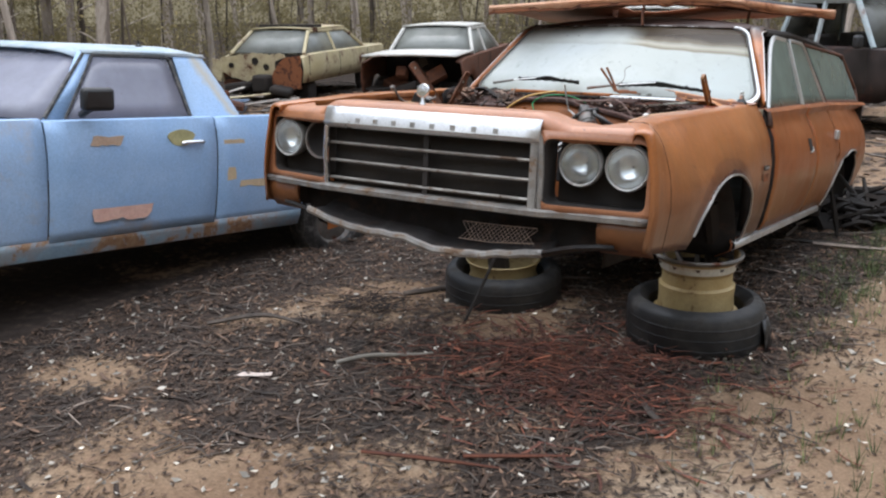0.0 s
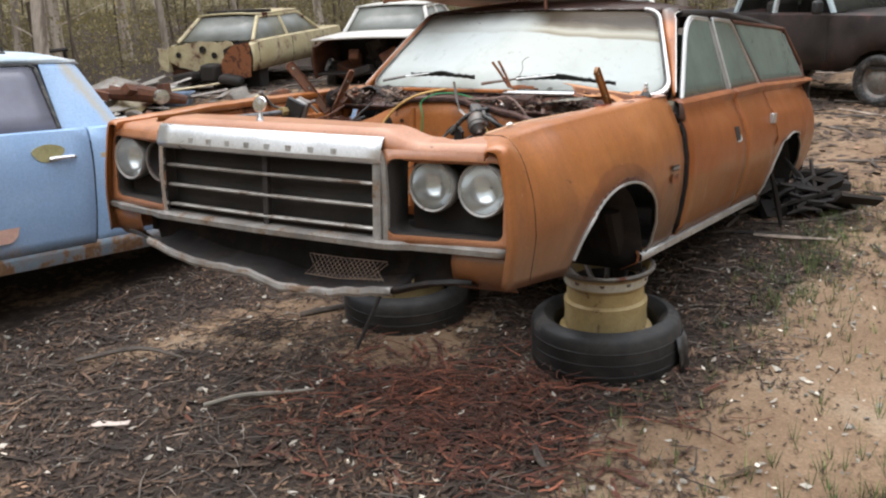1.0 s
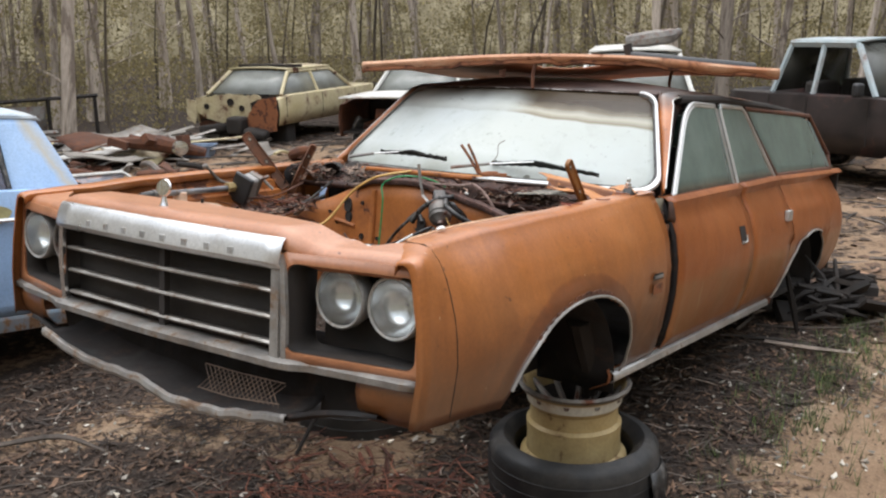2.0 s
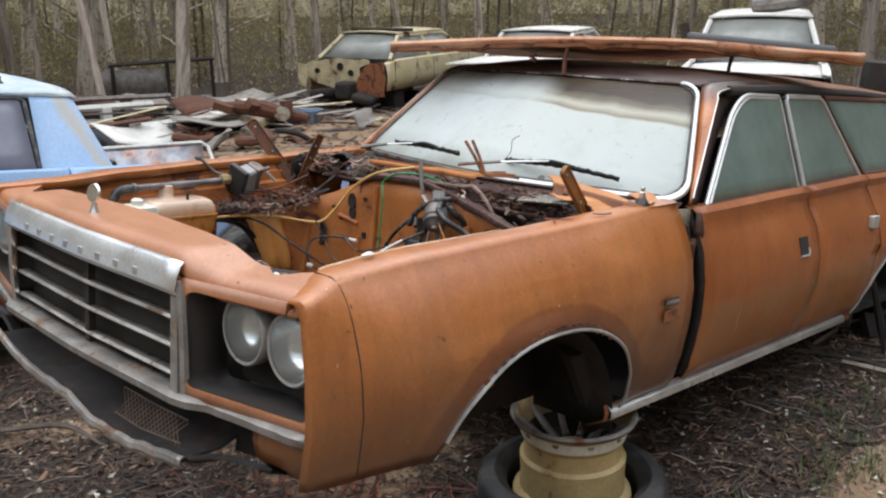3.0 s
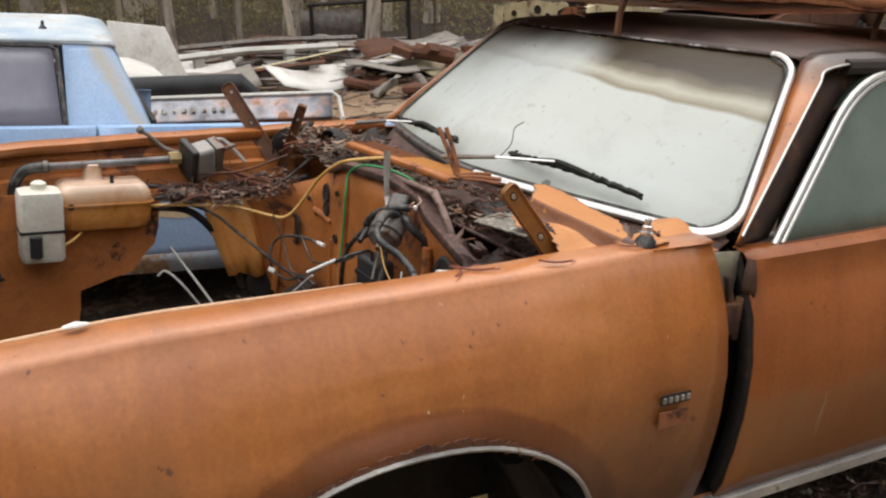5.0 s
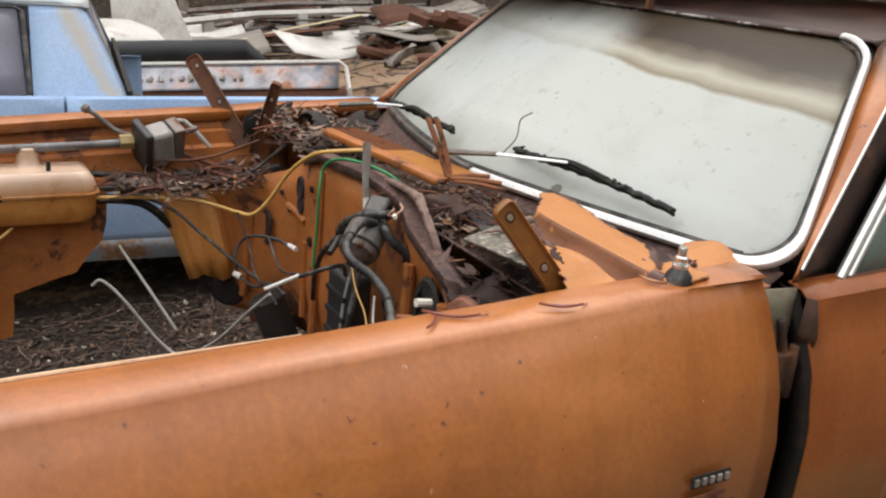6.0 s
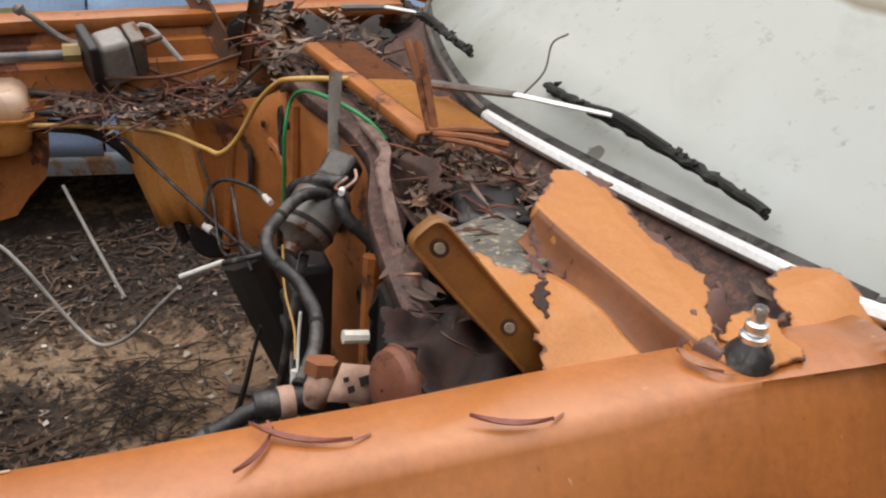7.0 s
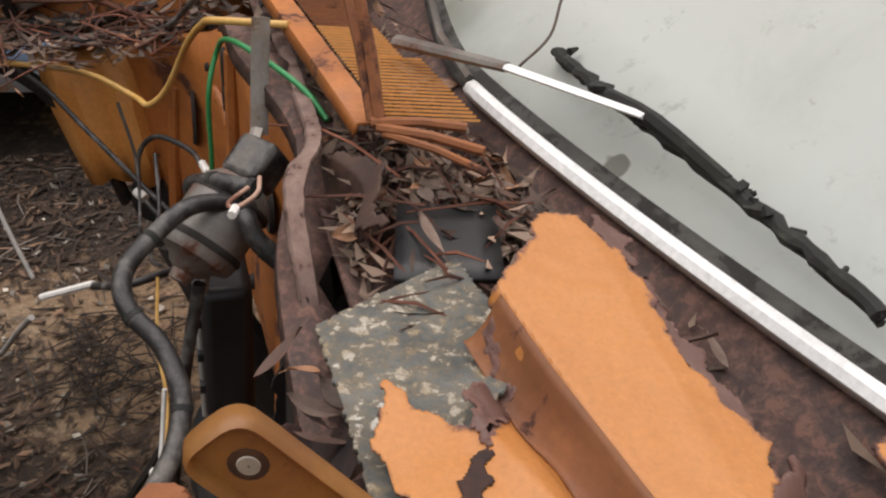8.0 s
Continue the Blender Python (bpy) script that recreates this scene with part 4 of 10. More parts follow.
def lamp_panel(s):
    bm = B()
    outer = round_rect(0.478, 0.884, 0.872, 1.155, 0.012)
    inner = round_rect(0.49, 0.85, 0.893, 1.128, 0.03)
    ring_panel(bm, outer, inner, 0, 0.012, lambda x, z, d: Vector((s * (x if x < 0.87 else curve(FRONT_X, z) - 0.006), nose_y(x) - 0.003 + d, z)))
    # sides of the panel that meet the fender
    pan = part("lamp_panel", bm, ORANGE_NOSE, wagon, solid=0.003)
    bm = B()
    a, b = [[bm.verts.new((s * (0.676 + (x - 0.676) * 0.985), nose_y(x) + 0.002 + d, 1.0105 + (z - 1.0105) * 0.98)) for x, z in inner] for d in (0.0, 0.11)]
    for i in range(len(inner)):
        j = (i + 1) % len(inner)
        bm.faces.new((a[i], a[j], b[j], b[i]))
    part("lamp_recess", bm, BLACKISH, pan, "black recess walls", solid=0.002)
    bm = B()
    slab(bm, round_rect(0.485, 0.87, 0.885, 1.13, 0.03), 0.01, Matrix(((s, 0, 0, 0), (0, 0, -1, -0.03), (0, 1, 0, 0), (0, 0, 0, 1))))
    part("lamp_backing", bm, BLACKISH, pan, "rusty black backing")
    for k, x in enumerate((0.597, 0.773)):
        m = Matrix.Translation((s * x, -0.108, 1.042)) @ pose(0, 0, 0, 90, 0, 0)
        rim = B()
        lathe(rim, [(0.074, -0.05), (0.082, -0.02), (0.083, 0.004), (0.079, 0.01), (0.074, 0.008), (0.072, 0.0)], 32, m)
        lamp = part("headlamp", rim, ALLOY if (s > 0 or k) else GREYMETAL, pan, "round headlamp with dusty glass lens" if s > 0 or k else "empty headlamp bowl, lens gone")
        bowl = B()
        lathe(bowl, [(0.072, -0.001), (0.06, -0.03), (0.035, -0.05), (0.004, -0.056)], 28, m)
        part("reflector", bowl, SILVERED if (s > 0 or k) else BLACKISH, lamp)
        if s > 0 or k:
            lens = B()
            prof = [(0.0735, 0.002)] + [(0.0735 * math.cos(a), 0.004 + 0.021 * math.sin(a)) for a in (0.2, 0.5, 0.8, 1.1, 1.35, 1.55)]
            lathe(lens, prof, 28, m)
            ob = part("lens", lens, LAMPGLASS, lamp, "dusty clear glass lens")
            ob.visible_shadow = False


lamp_panel(1)
lamp_panel(-1)

GRILLEBAR = surface("tarnished_grille_bar", (0.3, 0.275, 0.245), (0.5, 0.47, 0.43), 0.4, 0.55, 9, 120, 0.15, 0.001, spots=((0.1, 0.065, 0.045), (0.2, 0.14, 0.1)), spot_level=0.6, spot_scale=12)
# grille: bright frame, header with letter marks, four slats, dark core
bm = B()
tube(bm, [(-0.485, -0.195, 0.872), (-0.49, -0.203, 1.0), (-0.482, -0.206, 1.12), (-0.47, -0.208, 1.145)], 0.012, 6)
grille = part("grille", bm, CHROME, wagon, "chromed grille with thin horizontal bars")
bm = B()
tube(bm, [(0.485, -0.195, 0.872), (0.49, -0.203, 1.0), (0.482, -0.206, 1.12), (0.47, -0.208, 1.145)], 0.012, 6)
box(bm, (0.462, -0.206, 1.0), (0.03, 0.012, 0.27))
part("side_frame", bm, DULL, grille, "scuffed side frame")
bm = B()
rows = []
for i in range(17):
    x = lerp(-0.485, 0.485, i / 16)
    y = nose_y(x)
    rows.append([Vector((x, y - 0.002, 1.19)), Vector((x, y - 0.01, 1.182)), Vector((x, y - 0.02, 1.158)), Vector((x, y - 0.027, 1.126)), Vector((x, y - 0.02, 1.115)), Vector((x, y - 0.008, 1.108)), Vector((x, y + 0.01, 1.106))])
grid(bm, rows)
part("header_bar", bm, SKYCHROME, grille, "pitted chrome header bar", solid=0.003)
for i in range(8):
    bm = B()
    x = lerp(-0.31, 0.312, i / 7)
    box(bm, (x, nose_y(x) - 0.0255, 1.14), (0.02, 0.006, 0.018))
    part("letter_mark", bm, ALLOY, grille)
for k in range(3):
    z = 1.045 - k * 0.071
    bm = B()
    rows = []
    for i in range(13):
        x = lerp(-0.472, 0.472, i / 12)
        y = nose_y(x) + 0.004 + k * 0.003
        rows.append([Vector((x, y + 0.03, z + 0.002)), Vector((x, y + 0.002, z + 0.0045)), Vector((x, y - 0.004, z)), Vector((x, y, z - 0.0045)), Vector((x, y + 0.03, z - 0.006))])
    grid(bm, rows)
    part("slat", bm, GRILLEBAR, grille, solid=0.002)
bm = B()
box(bm, (0.0, -0.193, 0.985), (0.022, 0.02, 0.24))
part("centre_bar", bm, BLACKISH, grille)
bm = B()
rows = [[Vector((lerp(-0.48, 0.48, i / 12), -0.145 + 0.004 * math.sin(i * 2.1), z)) for i in range(13)] for z in (1.12, 1.04, 0.96, 0.87)]
grid(bm, rows)
part("grille_core", bm, DARKROOM, grille, "dark brown mesh behind the bars", solid=0.004)

# bright blade below the lamps
bm = B()
rows = []
for i in range(41):
    x = lerp(-0.885, 0.87, i / 40)
    y = min(nose_y(x), -0.122) - 0.028 + (0.02 if abs(x) > 0.84 else 0)
    z = 0.868 - 0.004 * (x < -0.5)
    rows.append([Vector((x, y + 0.06, z + 0.01)), Vector((x, y + 0.012, z + 0.006)), Vector((x, y, z)), Vector((x, y + 0.002, z - 0.016)), Vector((x, y + 0.03, z - 0.022))])
grid(bm, rows)
part("bumper_blade", bm, DULL, wagon, "pitted bright blade under the lamps", solid=0.003)

# valance below: orange corners, dark hollows, a rusty apron that hangs to a wavy bright lip
for s in (1, -1):
    bm = B()
    rows = []
    for i in range(9):
        x = lerp(0.69, 0.878, i / 8)
        y = nose_y(x)
        rows.append([Vector((s * x, y + 0.0, 0.868)), Vector((s * x, y - 0.006, 0.82)), Vector((s * x, y + 0.004, 0.775)), Vector((s * x, y + 0.045, 0.735))])
    grid(bm, rows)
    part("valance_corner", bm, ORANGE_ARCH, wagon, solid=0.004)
    # black slab puts the hollow's shade into its colour
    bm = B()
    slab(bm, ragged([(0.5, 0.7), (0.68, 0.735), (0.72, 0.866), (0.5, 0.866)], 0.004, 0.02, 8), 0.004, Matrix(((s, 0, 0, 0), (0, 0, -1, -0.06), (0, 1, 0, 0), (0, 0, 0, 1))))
    part("air_opening", bm, SHADE_BLACK, wagon, "black slab for the shaded hollow where a lamp is gone")
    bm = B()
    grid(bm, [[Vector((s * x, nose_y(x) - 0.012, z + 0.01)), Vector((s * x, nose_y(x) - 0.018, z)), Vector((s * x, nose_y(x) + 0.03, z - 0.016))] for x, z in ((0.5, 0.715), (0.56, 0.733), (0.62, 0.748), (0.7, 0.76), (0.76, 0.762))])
    part("apron_ledge", bm, SHADE_BLACK, wagon, "rusty ledge at the end of the apron", solid=0.004)
LIP = [(-0.56, 0.76), (-0.47, 0.735), (-0.384, 0.717), (-0.28, 0.705), (-0.17, 0.704), (-0.06, 0.7), (0.05, 0.674), (0.15, 0.674), (0.257, 0.679), (0.39, 0.7), (0.52, 0.72)]
# apron pan and radiator support coloured near black for the shade in there
bm = B()
rows = []
for i in range(37):
    x = lerp(-0.55, 0.515, i / 36)
    lo = curve(LIP, x)
    dent = 0.008 * math.sin(x * 13) + 0.004 * math.sin(x * 41)
    rows.append([Vector((x, -0.05 + dent, 0.862)), Vector((x, -0.055 + dent, 0.79)), Vector((x, -0.07 + dent, lo + 0.026)), Vector((x, -0.12 + dent, lo + 0.006)), Vector((x, -0.195 + dent * 0.5, lo + 0.005)), Vector((x, -0.226, lo + 0.008))])
grid(bm, rows)
valance = part("valance", bm, SHADE_BLACK, wagon, "rusted apron under the grille, blackened for shade", solid=0.004)
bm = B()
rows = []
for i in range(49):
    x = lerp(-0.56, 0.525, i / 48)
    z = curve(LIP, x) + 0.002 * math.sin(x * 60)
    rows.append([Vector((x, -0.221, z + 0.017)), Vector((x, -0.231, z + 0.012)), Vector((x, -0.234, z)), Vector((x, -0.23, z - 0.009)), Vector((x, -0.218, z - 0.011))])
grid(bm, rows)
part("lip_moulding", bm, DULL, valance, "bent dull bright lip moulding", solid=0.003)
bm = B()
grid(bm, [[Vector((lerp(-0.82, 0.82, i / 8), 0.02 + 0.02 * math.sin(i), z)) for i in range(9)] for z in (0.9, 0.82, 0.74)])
part("core_support", bm, SHADE_BLACK, wagon, "rusty radiator support, blackened for shade", solid=0.004)
MESHWIRE = surface("rusty_expanded_mesh", (0.07, 0.045, 0.03), (0.17, 0.115, 0.08), 0.6, 0.3, 20, 120, 0.3, 0.001)
bm = B()
for k in range(15):
    x = lerp(0.2, 0.455, k / 14)
    for a in (-1, 1):
        tube(bm, [(x - 0.03 * a, -0.185, 0.795 + 0.02 * (x - 0.3)), (x + 0.03 * a, -0.21, 0.735 + 0.05 * (x - 0.3))], 0.0012, 4)
for k in range(2):
    tube(bm, [(0.17, -0.183 - 0.028 * k, 0.794 - 0.062 * k), (0.31, -0.186 - 0.028 * k, 0.796 - 0.062 * k), (0.48, -0.183 - 0.02 * k, 0.802 - 0.052 * k)], 0.0022, 5)
part("air_mesh", bm, MESHWIRE, wagon, "bent piece of rusty mesh")

# bonnet ornament
bm = B()
lathe(bm, [(0.013, 0), (0.009, 0.012), (0.006, 0.03)], 12, Matrix.Translation((-0.06, -0.15, 1.216)))
lathe(bm, [(0.0, -0.006), (0.024, -0.005), (0.027, 0), (0.024, 0.005), (0.0, 0.006)], 20, Matrix.Translation((-0.06, -0.15, 1.268)) @ pose(0, 0, 0, 82, 0, 10))
part("bonnet_ornament", bm, CHROME, wagon, "round chrome bonnet ornament")

# ---- doors, quarters, glasshouse ----
BELT = [(1.5, 1.247), (2.4, 1.272), (3.1, 1.292), (4.5, 1.30)]


def skin(s, y0, y1, n, bottom, name, label, axle=None, lean=0.0, mat=None):
    bm = B()
    rows = []
    ys = stations(y0, y1, n, arch_ys(axle) if axle else ())
    for y in ys:
        b = bottom if axle is None else arch_bottom(y, axle, base=bottom)
        top = curve(BELT, y)
        row = [Vector((s * 0.80, y, top + 0.004)), Vector((s * 0.83, y, top)), Vector((s * 0.848, y, top - 0.015))]
        tip = lean * max(0.0, 1 - (y - y0) / 0.3)
        row = [p - Vector((0, tip, 0)) for p in row]
        row += [Vector((s * side_x(y, z), y - tip * (z - 0.66) / 0.6, z)) for z in (lerp(top - 0.05, b, i / 12) for i in range(13))]
        rows.append(row)
    grid(bm, rows)
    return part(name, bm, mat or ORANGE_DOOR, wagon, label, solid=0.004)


for s in (1, -1):
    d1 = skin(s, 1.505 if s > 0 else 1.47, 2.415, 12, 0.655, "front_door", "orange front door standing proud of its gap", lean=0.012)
    bm = B()
    box(bm, (s * (side_x(2.27, 1.058) - 0.002), 2.27, 1.058), (0.014, 0.078, 0.07), pose(0, 0, 0, 0, -15 * s, 0))
    part("handle_hole", bm, BLACKISH, d1, "empty square handle hole")
    bm = B()
    tube(bm, [(s * (side_x(2.31, z) + 0.003), y, z) for y, z in ((2.232, 1.021), (2.3, 1.02), (2.311, 1.03), (2.311, 1.05))], 0.006, 6)
    part("handle_lip", bm, ALLOY, d1)
    if s > 0:
        # folded front edge of the door, blackened for the shade in the gap
        bm = B()
        rows = []
        for i in range(10):
            z = lerp(1.24, 0.67, i / 9)
            x = side_x(1.505, z)
            q = -0.012 * (z - 0.66) / 0.6
            rows.append([Vector((x, 1.507 + q, z)), Vector((x - 0.018, 1.502 + q, z)), Vector((x - 0.05, 1.515 + q, z))])
        grid(bm, rows)
        part("door_edge", bm, SHADE_BLACK, d1, "folded door edge, blackened for shade", solid=0.003)
        bm = B()
        grid(bm, [[Vector((0.845, 1.492, 1.238)), Vector((0.856, 1.506, 1.236))], [Vector((0.85, 1.484, 1.21)), Vector((0.866, 1.505, 1.205))], [Vector((0.854, 1.478, 1.18)), Vector((0.874, 1.504, 1.172))], [Vector((0.848, 1.486, 1.165)), Vector((0.87, 1.504, 1.155))]])
        part("door_tab", bm, JAMB, d1, "bent corner of the door skin", solid=0.004)
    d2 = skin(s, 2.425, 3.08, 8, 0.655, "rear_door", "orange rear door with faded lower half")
    bm = B()
    box(bm, (s * 0.922, 3.0, 1.098), (0.024, 0.075, 0.055))
    part("handle", bm, ALLOY, d2, bevel=0.004)
    skin(s, 3.09, 4.55, 16, 0.63, "rear_quarter", "orange rear quarter panel with open wheel arch", axle=REAR_Y)
    bm = B()
    pts = []
    for i in range(25):
        a = math.pi * (0.03 + 0.94 * i / 24)
        y, z = REAR_Y + ARCH_R * math.copysign(abs(math.cos(a)) ** 0.909, math.cos(a)), ARCH_Z + ARCH_H * math.sin(a) ** 0.909
        pts.append((s * (side_x(y, z) + 0.006), y, max(z, 0.64)))
    tube(bm, pts, 0.006, 6)
    part("arch_moulding", bm, ALLOY, wagon)
    bm = B()
    grid(bm, [[Vector((s * x, REAR_Y + 0.42 * math.cos(math.pi * i / 16), 0.57 + 0.42 * math.sin(math.pi * i / 16))) for i in range(17)] for x in (0.86, 0.5)])
    part("wheel_house", bm, BLACKISH, wagon, solid=0.004)
    # sill with bright strip
    bm = B()
    grid(bm, [[Vector((s * 0.842, y, 0.66)), Vector((s * 0.85, y, 0.64)), Vector((s * 0.846, y, 0.61)), Vector((s * 0.78, y, 0.575))] for y in (1.05, 1.5, 2.0, 2.5, 2.95, 3.1)])
    sill = part("sill", bm, RUST_ORANGE, wagon, "rusty sill", solid=0.004)
    bm = B()
    grid(bm, [[Vector((s * 0.848, y, 0.655)), Vector((s * 0.866, y, 0.645)), Vector((s * 0.867, y, 0.622)), Vector((s * 0.852, y, 0.612))] for y in (1.06, 1.4, 1.9, 2.4, 2.98)])
    part("sill_strip", bm, ALLOY, sill, "dull bright sill strip", solid=0.004)
    # post behind the gap, its black standing for shade
    bm = B()
    grid(bm, [[Vector((s * 0.79, 1.38, z)), Vector((s * 0.8, 1.47, z)), Vector((s * 0.8, 1.58, z))] for z in (1.22, 1.1, 0.9, 0.66)])
    part("hinge_post", bm, SHADE_BLACK, wagon, "hinge post blackened for the shaded gap", solid=0.006)
    # pale olive cowl side and rusty hinge, seen in the gap
    bm = B()
    grid(bm, [[Vector((s * (0.81 + 0.004 * k), 1.40 + 0.03 * k, z)) for k in range(4)] for z in (1.248, 1.21, 1.17, 1.125)])
    part("cowl_side", bm, surface("pale_olive_paint", (0.16, 0.15, 0.1), (0.26, 0.24, 0.17), 0.7, spots=RUST, spot_level=0.58, spot_scale=9), wagon, "faded olive cowl side", solid=0.005)
    bm = B()
    box(bm, (s * 0.835, 1.465, 1.1), (0.03, 0.05, 0.075))
    tube(bm, [(s * 0.845, 1.49, 1.05), (s * 0.845, 1.49, 1.15)], 0.011, 8)
    tube(bm, [(s * 0.835, 1.45, 1.2), (s * 0.84, 1.47, 1.13), (s * 0.84, 1.49, 1.06)], 0.009, 7, smooth=3)
    part("door_hinge", bm, JAMB, wagon, "rusty door hinge", bevel=0.004)

# floor, bulkheads and dark inside
bm = B()
box(bm, (0, 2.85, 0.63), (1.66, 3.3, 0.03))
box(bm, (0, 4.52, 0.95), (1.66, 0.03, 0.68))
part("floor_pan", bm, BLACKISH, wagon, "dark rusty floor pan")
bm = B()
grid(bm, [[Vector((lerp(-0.74, 0.74, i / 8), y, z)) for i in range(9)] for y, z in ((1.42, 1.0), (1.45, 1.2), (1.55, 1.25), (1.68, 1.22), (1.7, 1.05))])
part("dashboard", bm, DARKROOM, wagon, "dark cracked dashboard", solid=0.01)
for s in (1, -1):
    bm = B()
    for y0, y1, z0, z1 in ((2.05, 2.55, 0.85, 1.0), (2.5, 2.66, 0.95, 1.42)):
        box(bm, (s * 0.38, (y0 + y1) / 2, (z0 + z1) / 2), (0.55, y1 - y0, z1 - z0))
    part("front_seat", bm, DARKROOM, wagon, "dark vinyl front seat", bevel=0.04)

# roof
ROOF_X = [(1.72, 0.61), (2.0, 0.655), (3.2, 0.665), (4.1, 0.64), (4.3, 0.6)]


def roof_z(x, y):
    edge = curve([(1.72, 1.655), (2.1, 1.675), (3.2, 1.67), (4.0, 1.65), (4.32, 1.615)], y)
    w = curve(ROOF_X, y)
    return edge + 0.05 * min(1.0, 0.4 + max(0.0, y - 1.72) * 1.6) * (1 - min(1, abs(x) / w) ** 2.4)


def screen(u, v):
    """Windscreen sheet: u across -1..1, v from bottom 0 to top 1."""
    w = lerp(0.80, 0.615, v)
    x = u * w
    y = lerp(1.29, 1.715, v) + lerp(0.195, 0.11, v) * abs(u) ** 1.4
    z = lerp(1.273, 1.646, v) + 0.004 * math.sin(v * math.pi) - 0.004 * u * u
    return Vector((x, y, z))


def half(v):
    """Half width of the glass at height v, with rounded corners."""
    v = min(1.0, max(0.0, v))
    if v < 0.17:
        return 1 - 0.115 * (1 - math.sqrt(max(0.0, 1 - ((0.17 - v) / 0.17) ** 2)))
    if v > 0.88:
        return 1 - 0.1 * (1 - math.sqrt(max(0.0, 1 - ((v - 0.88) / 0.12) ** 2)))
    return 1.0


VROWS = [0, 0.004, 0.012, 0.025, 0.045, 0.07, 0.1, 0.135, 0.17, 0.25, 0.35, 0.45, 0.55, 0.65, 0.75, 0.82, 0.88, 0.92, 0.95, 0.975, 0.99, 0.997, 1.0]
bm = B()
rows = []
# the header rolls down to the top edge of the glass
us = [lerp(-1, 1, j / 20) for j in range(21)]
for k in (0.0, 0.3, 0.65):
    row = []
    for u in us:
        a = screen(u, 1.018)
        w = curve(ROOF_X, 1.84)
        b = Vector((u * w, 1.84 + 0.06 * u * u, roof_z(u * w, 1.84)))
        q = a.lerp(b, k)
        q.z = lerp(a.z, b.z, math.sin(k * math.pi / 2))
        row.append(q)
    rows.append([row[0] + Vector((-0.012, 0.012, -0.012)), *row, row[-1] + Vector((0.012, 0.012, -0.012))])
for i in range(23):
    y = lerp(1.86, 4.32, i / 22)
    w = curve(ROOF_X, y)
    row = []
    for j in range(21):
        x = lerp(-w, w, j / 20)
        bow = -0.035 * (1 - (x / w) ** 2) * max(0, 1 - (y - 1.86) / 0.3) + 0.05 * (x / w) ** 2 * max(0, 1 - (y - 1.86) / 0.2)
        row.append(Vector((x, y + bow, roof_z(x, y))))
    row = [Vector((-w - 0.03, y, roof_z(w, y) - 0.035)), *row, Vector((w + 0.03, y, roof_z(w, y) - 0.035))]
    rows.append(row)
grid(bm, rows)
part("roof", bm, SCORCHED, wagon, "scorched brown and orange roof", solid=0.004)
# beige sun visors and dark headlining behind the glass
for s in (1, -1):
    bm = B()
    grid(bm, [[screen(s * u, v) + Vector((0, 0.03, -0.012)) for u in (0.12, 0.3, 0.5, 0.7, 0.86)] for v in (0.76, 0.8, 0.9, 0.95)])
    part("sun_visor", bm, surface("beige_vinyl", (0.5, 0.44, 0.33), (0.62, 0.56, 0.44), 0.7), wagon, "faded beige sun visor", solid=0.015)
bm = B()
grid(bm, [[Vector((x, y, roof_z(x, y) - 0.03)) for x in (-0.6, -0.3, 0, 0.3, 0.6)] for y in (1.8, 2.4, 3.2, 4.2)])
part("headlining", bm, surface("brown_headlining", (0.08, 0.05, 0.03), (0.16, 0.1, 0.06), 0.9), wagon, "stained brown headlining", solid=0.006)
bm = B()
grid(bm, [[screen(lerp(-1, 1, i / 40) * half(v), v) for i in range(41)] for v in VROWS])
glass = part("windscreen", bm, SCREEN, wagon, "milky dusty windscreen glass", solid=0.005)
glass.visible_shadow = False
bm = B()
up = Vector((0, -0.55, 0.6)) * 0.012


def rim_point(u, v, k, lift):
    """A point on a loop round the glass; k widens the loop outwards."""
    return screen(u * (1 + 0.042 * k), 0.5 + (v - 0.5) * (1 + (0.15 if v < 0.5 else 0.09) * k)) + up * lift


loop = [(0.08 + 0.805 * i / 20, 0.0) for i in range(20)] + [(half(v), v) for v in VROWS]
grid(bm, [[rim_point(u, v, k, lift) for k, lift in ((0.06, 0.7), (0.1, 1.3), (0.27, 1.65), (0.44, 1.4), (0.5, 0.5))] for u, v in loop])
trim = part("screen_trim", bm, WHITE_TRIM, wagon, "bright screen surround moulding", solid=0.002)
DARKTRIM = surface("dull_patchy_trim", (0.05, 0.04, 0.035), (0.4, 0.38, 0.36), 0.4, 0.5, 16, 120, 0.2, 0.001, spots=((0.02, 0.012, 0.008), (0.07, 0.04, 0.03)), spot_level=0.48, spot_scale=12)
bm = B()
edge = [screen(u, 1.012) for u in [0.9 - 1.8 * i / 24 for i in range(25)]]
tube(bm, [p + up * 0.6 for p in edge], 0.007, 6, flat=0.6)
part("top_moulding", bm, DARKTRIM, trim, "dull dark top moulding")
bm = B()
edge = [screen(-half(v) - 0.01, v) for v in VROWS[::-1]] + [screen(u, -0.012) for u in (-0.85, -0.6, -0.35, -0.12, 0.06)]
tube(bm, [p + up * 0.5 for p in edge], 0.009, 6, flat=0.6)
part("far_moulding", bm, GREYMETAL, trim)
bm = B()
grid(bm, [[screen(half(v) + 0.005, v) + up * 0.3, screen(half(v) - 0.014, lerp(v, 0.5, 0.02)) + up * 0.25] for v in VROWS])
part("side_seal", bm, RUBBER, trim, "black inner screen seal", solid=0.003)
bm = B()
for a, b in ((0.0, 0.022),):
    grid(bm, [[screen(u, a - 0.03) + up * 0.2 for u in [lerp(-0.9, 0.9, i / 24) for i in range(25)]], [screen(u, b) + up * 0.25 for u in [lerp(-0.9, 0.9, i / 24) for i in range(25)]]])
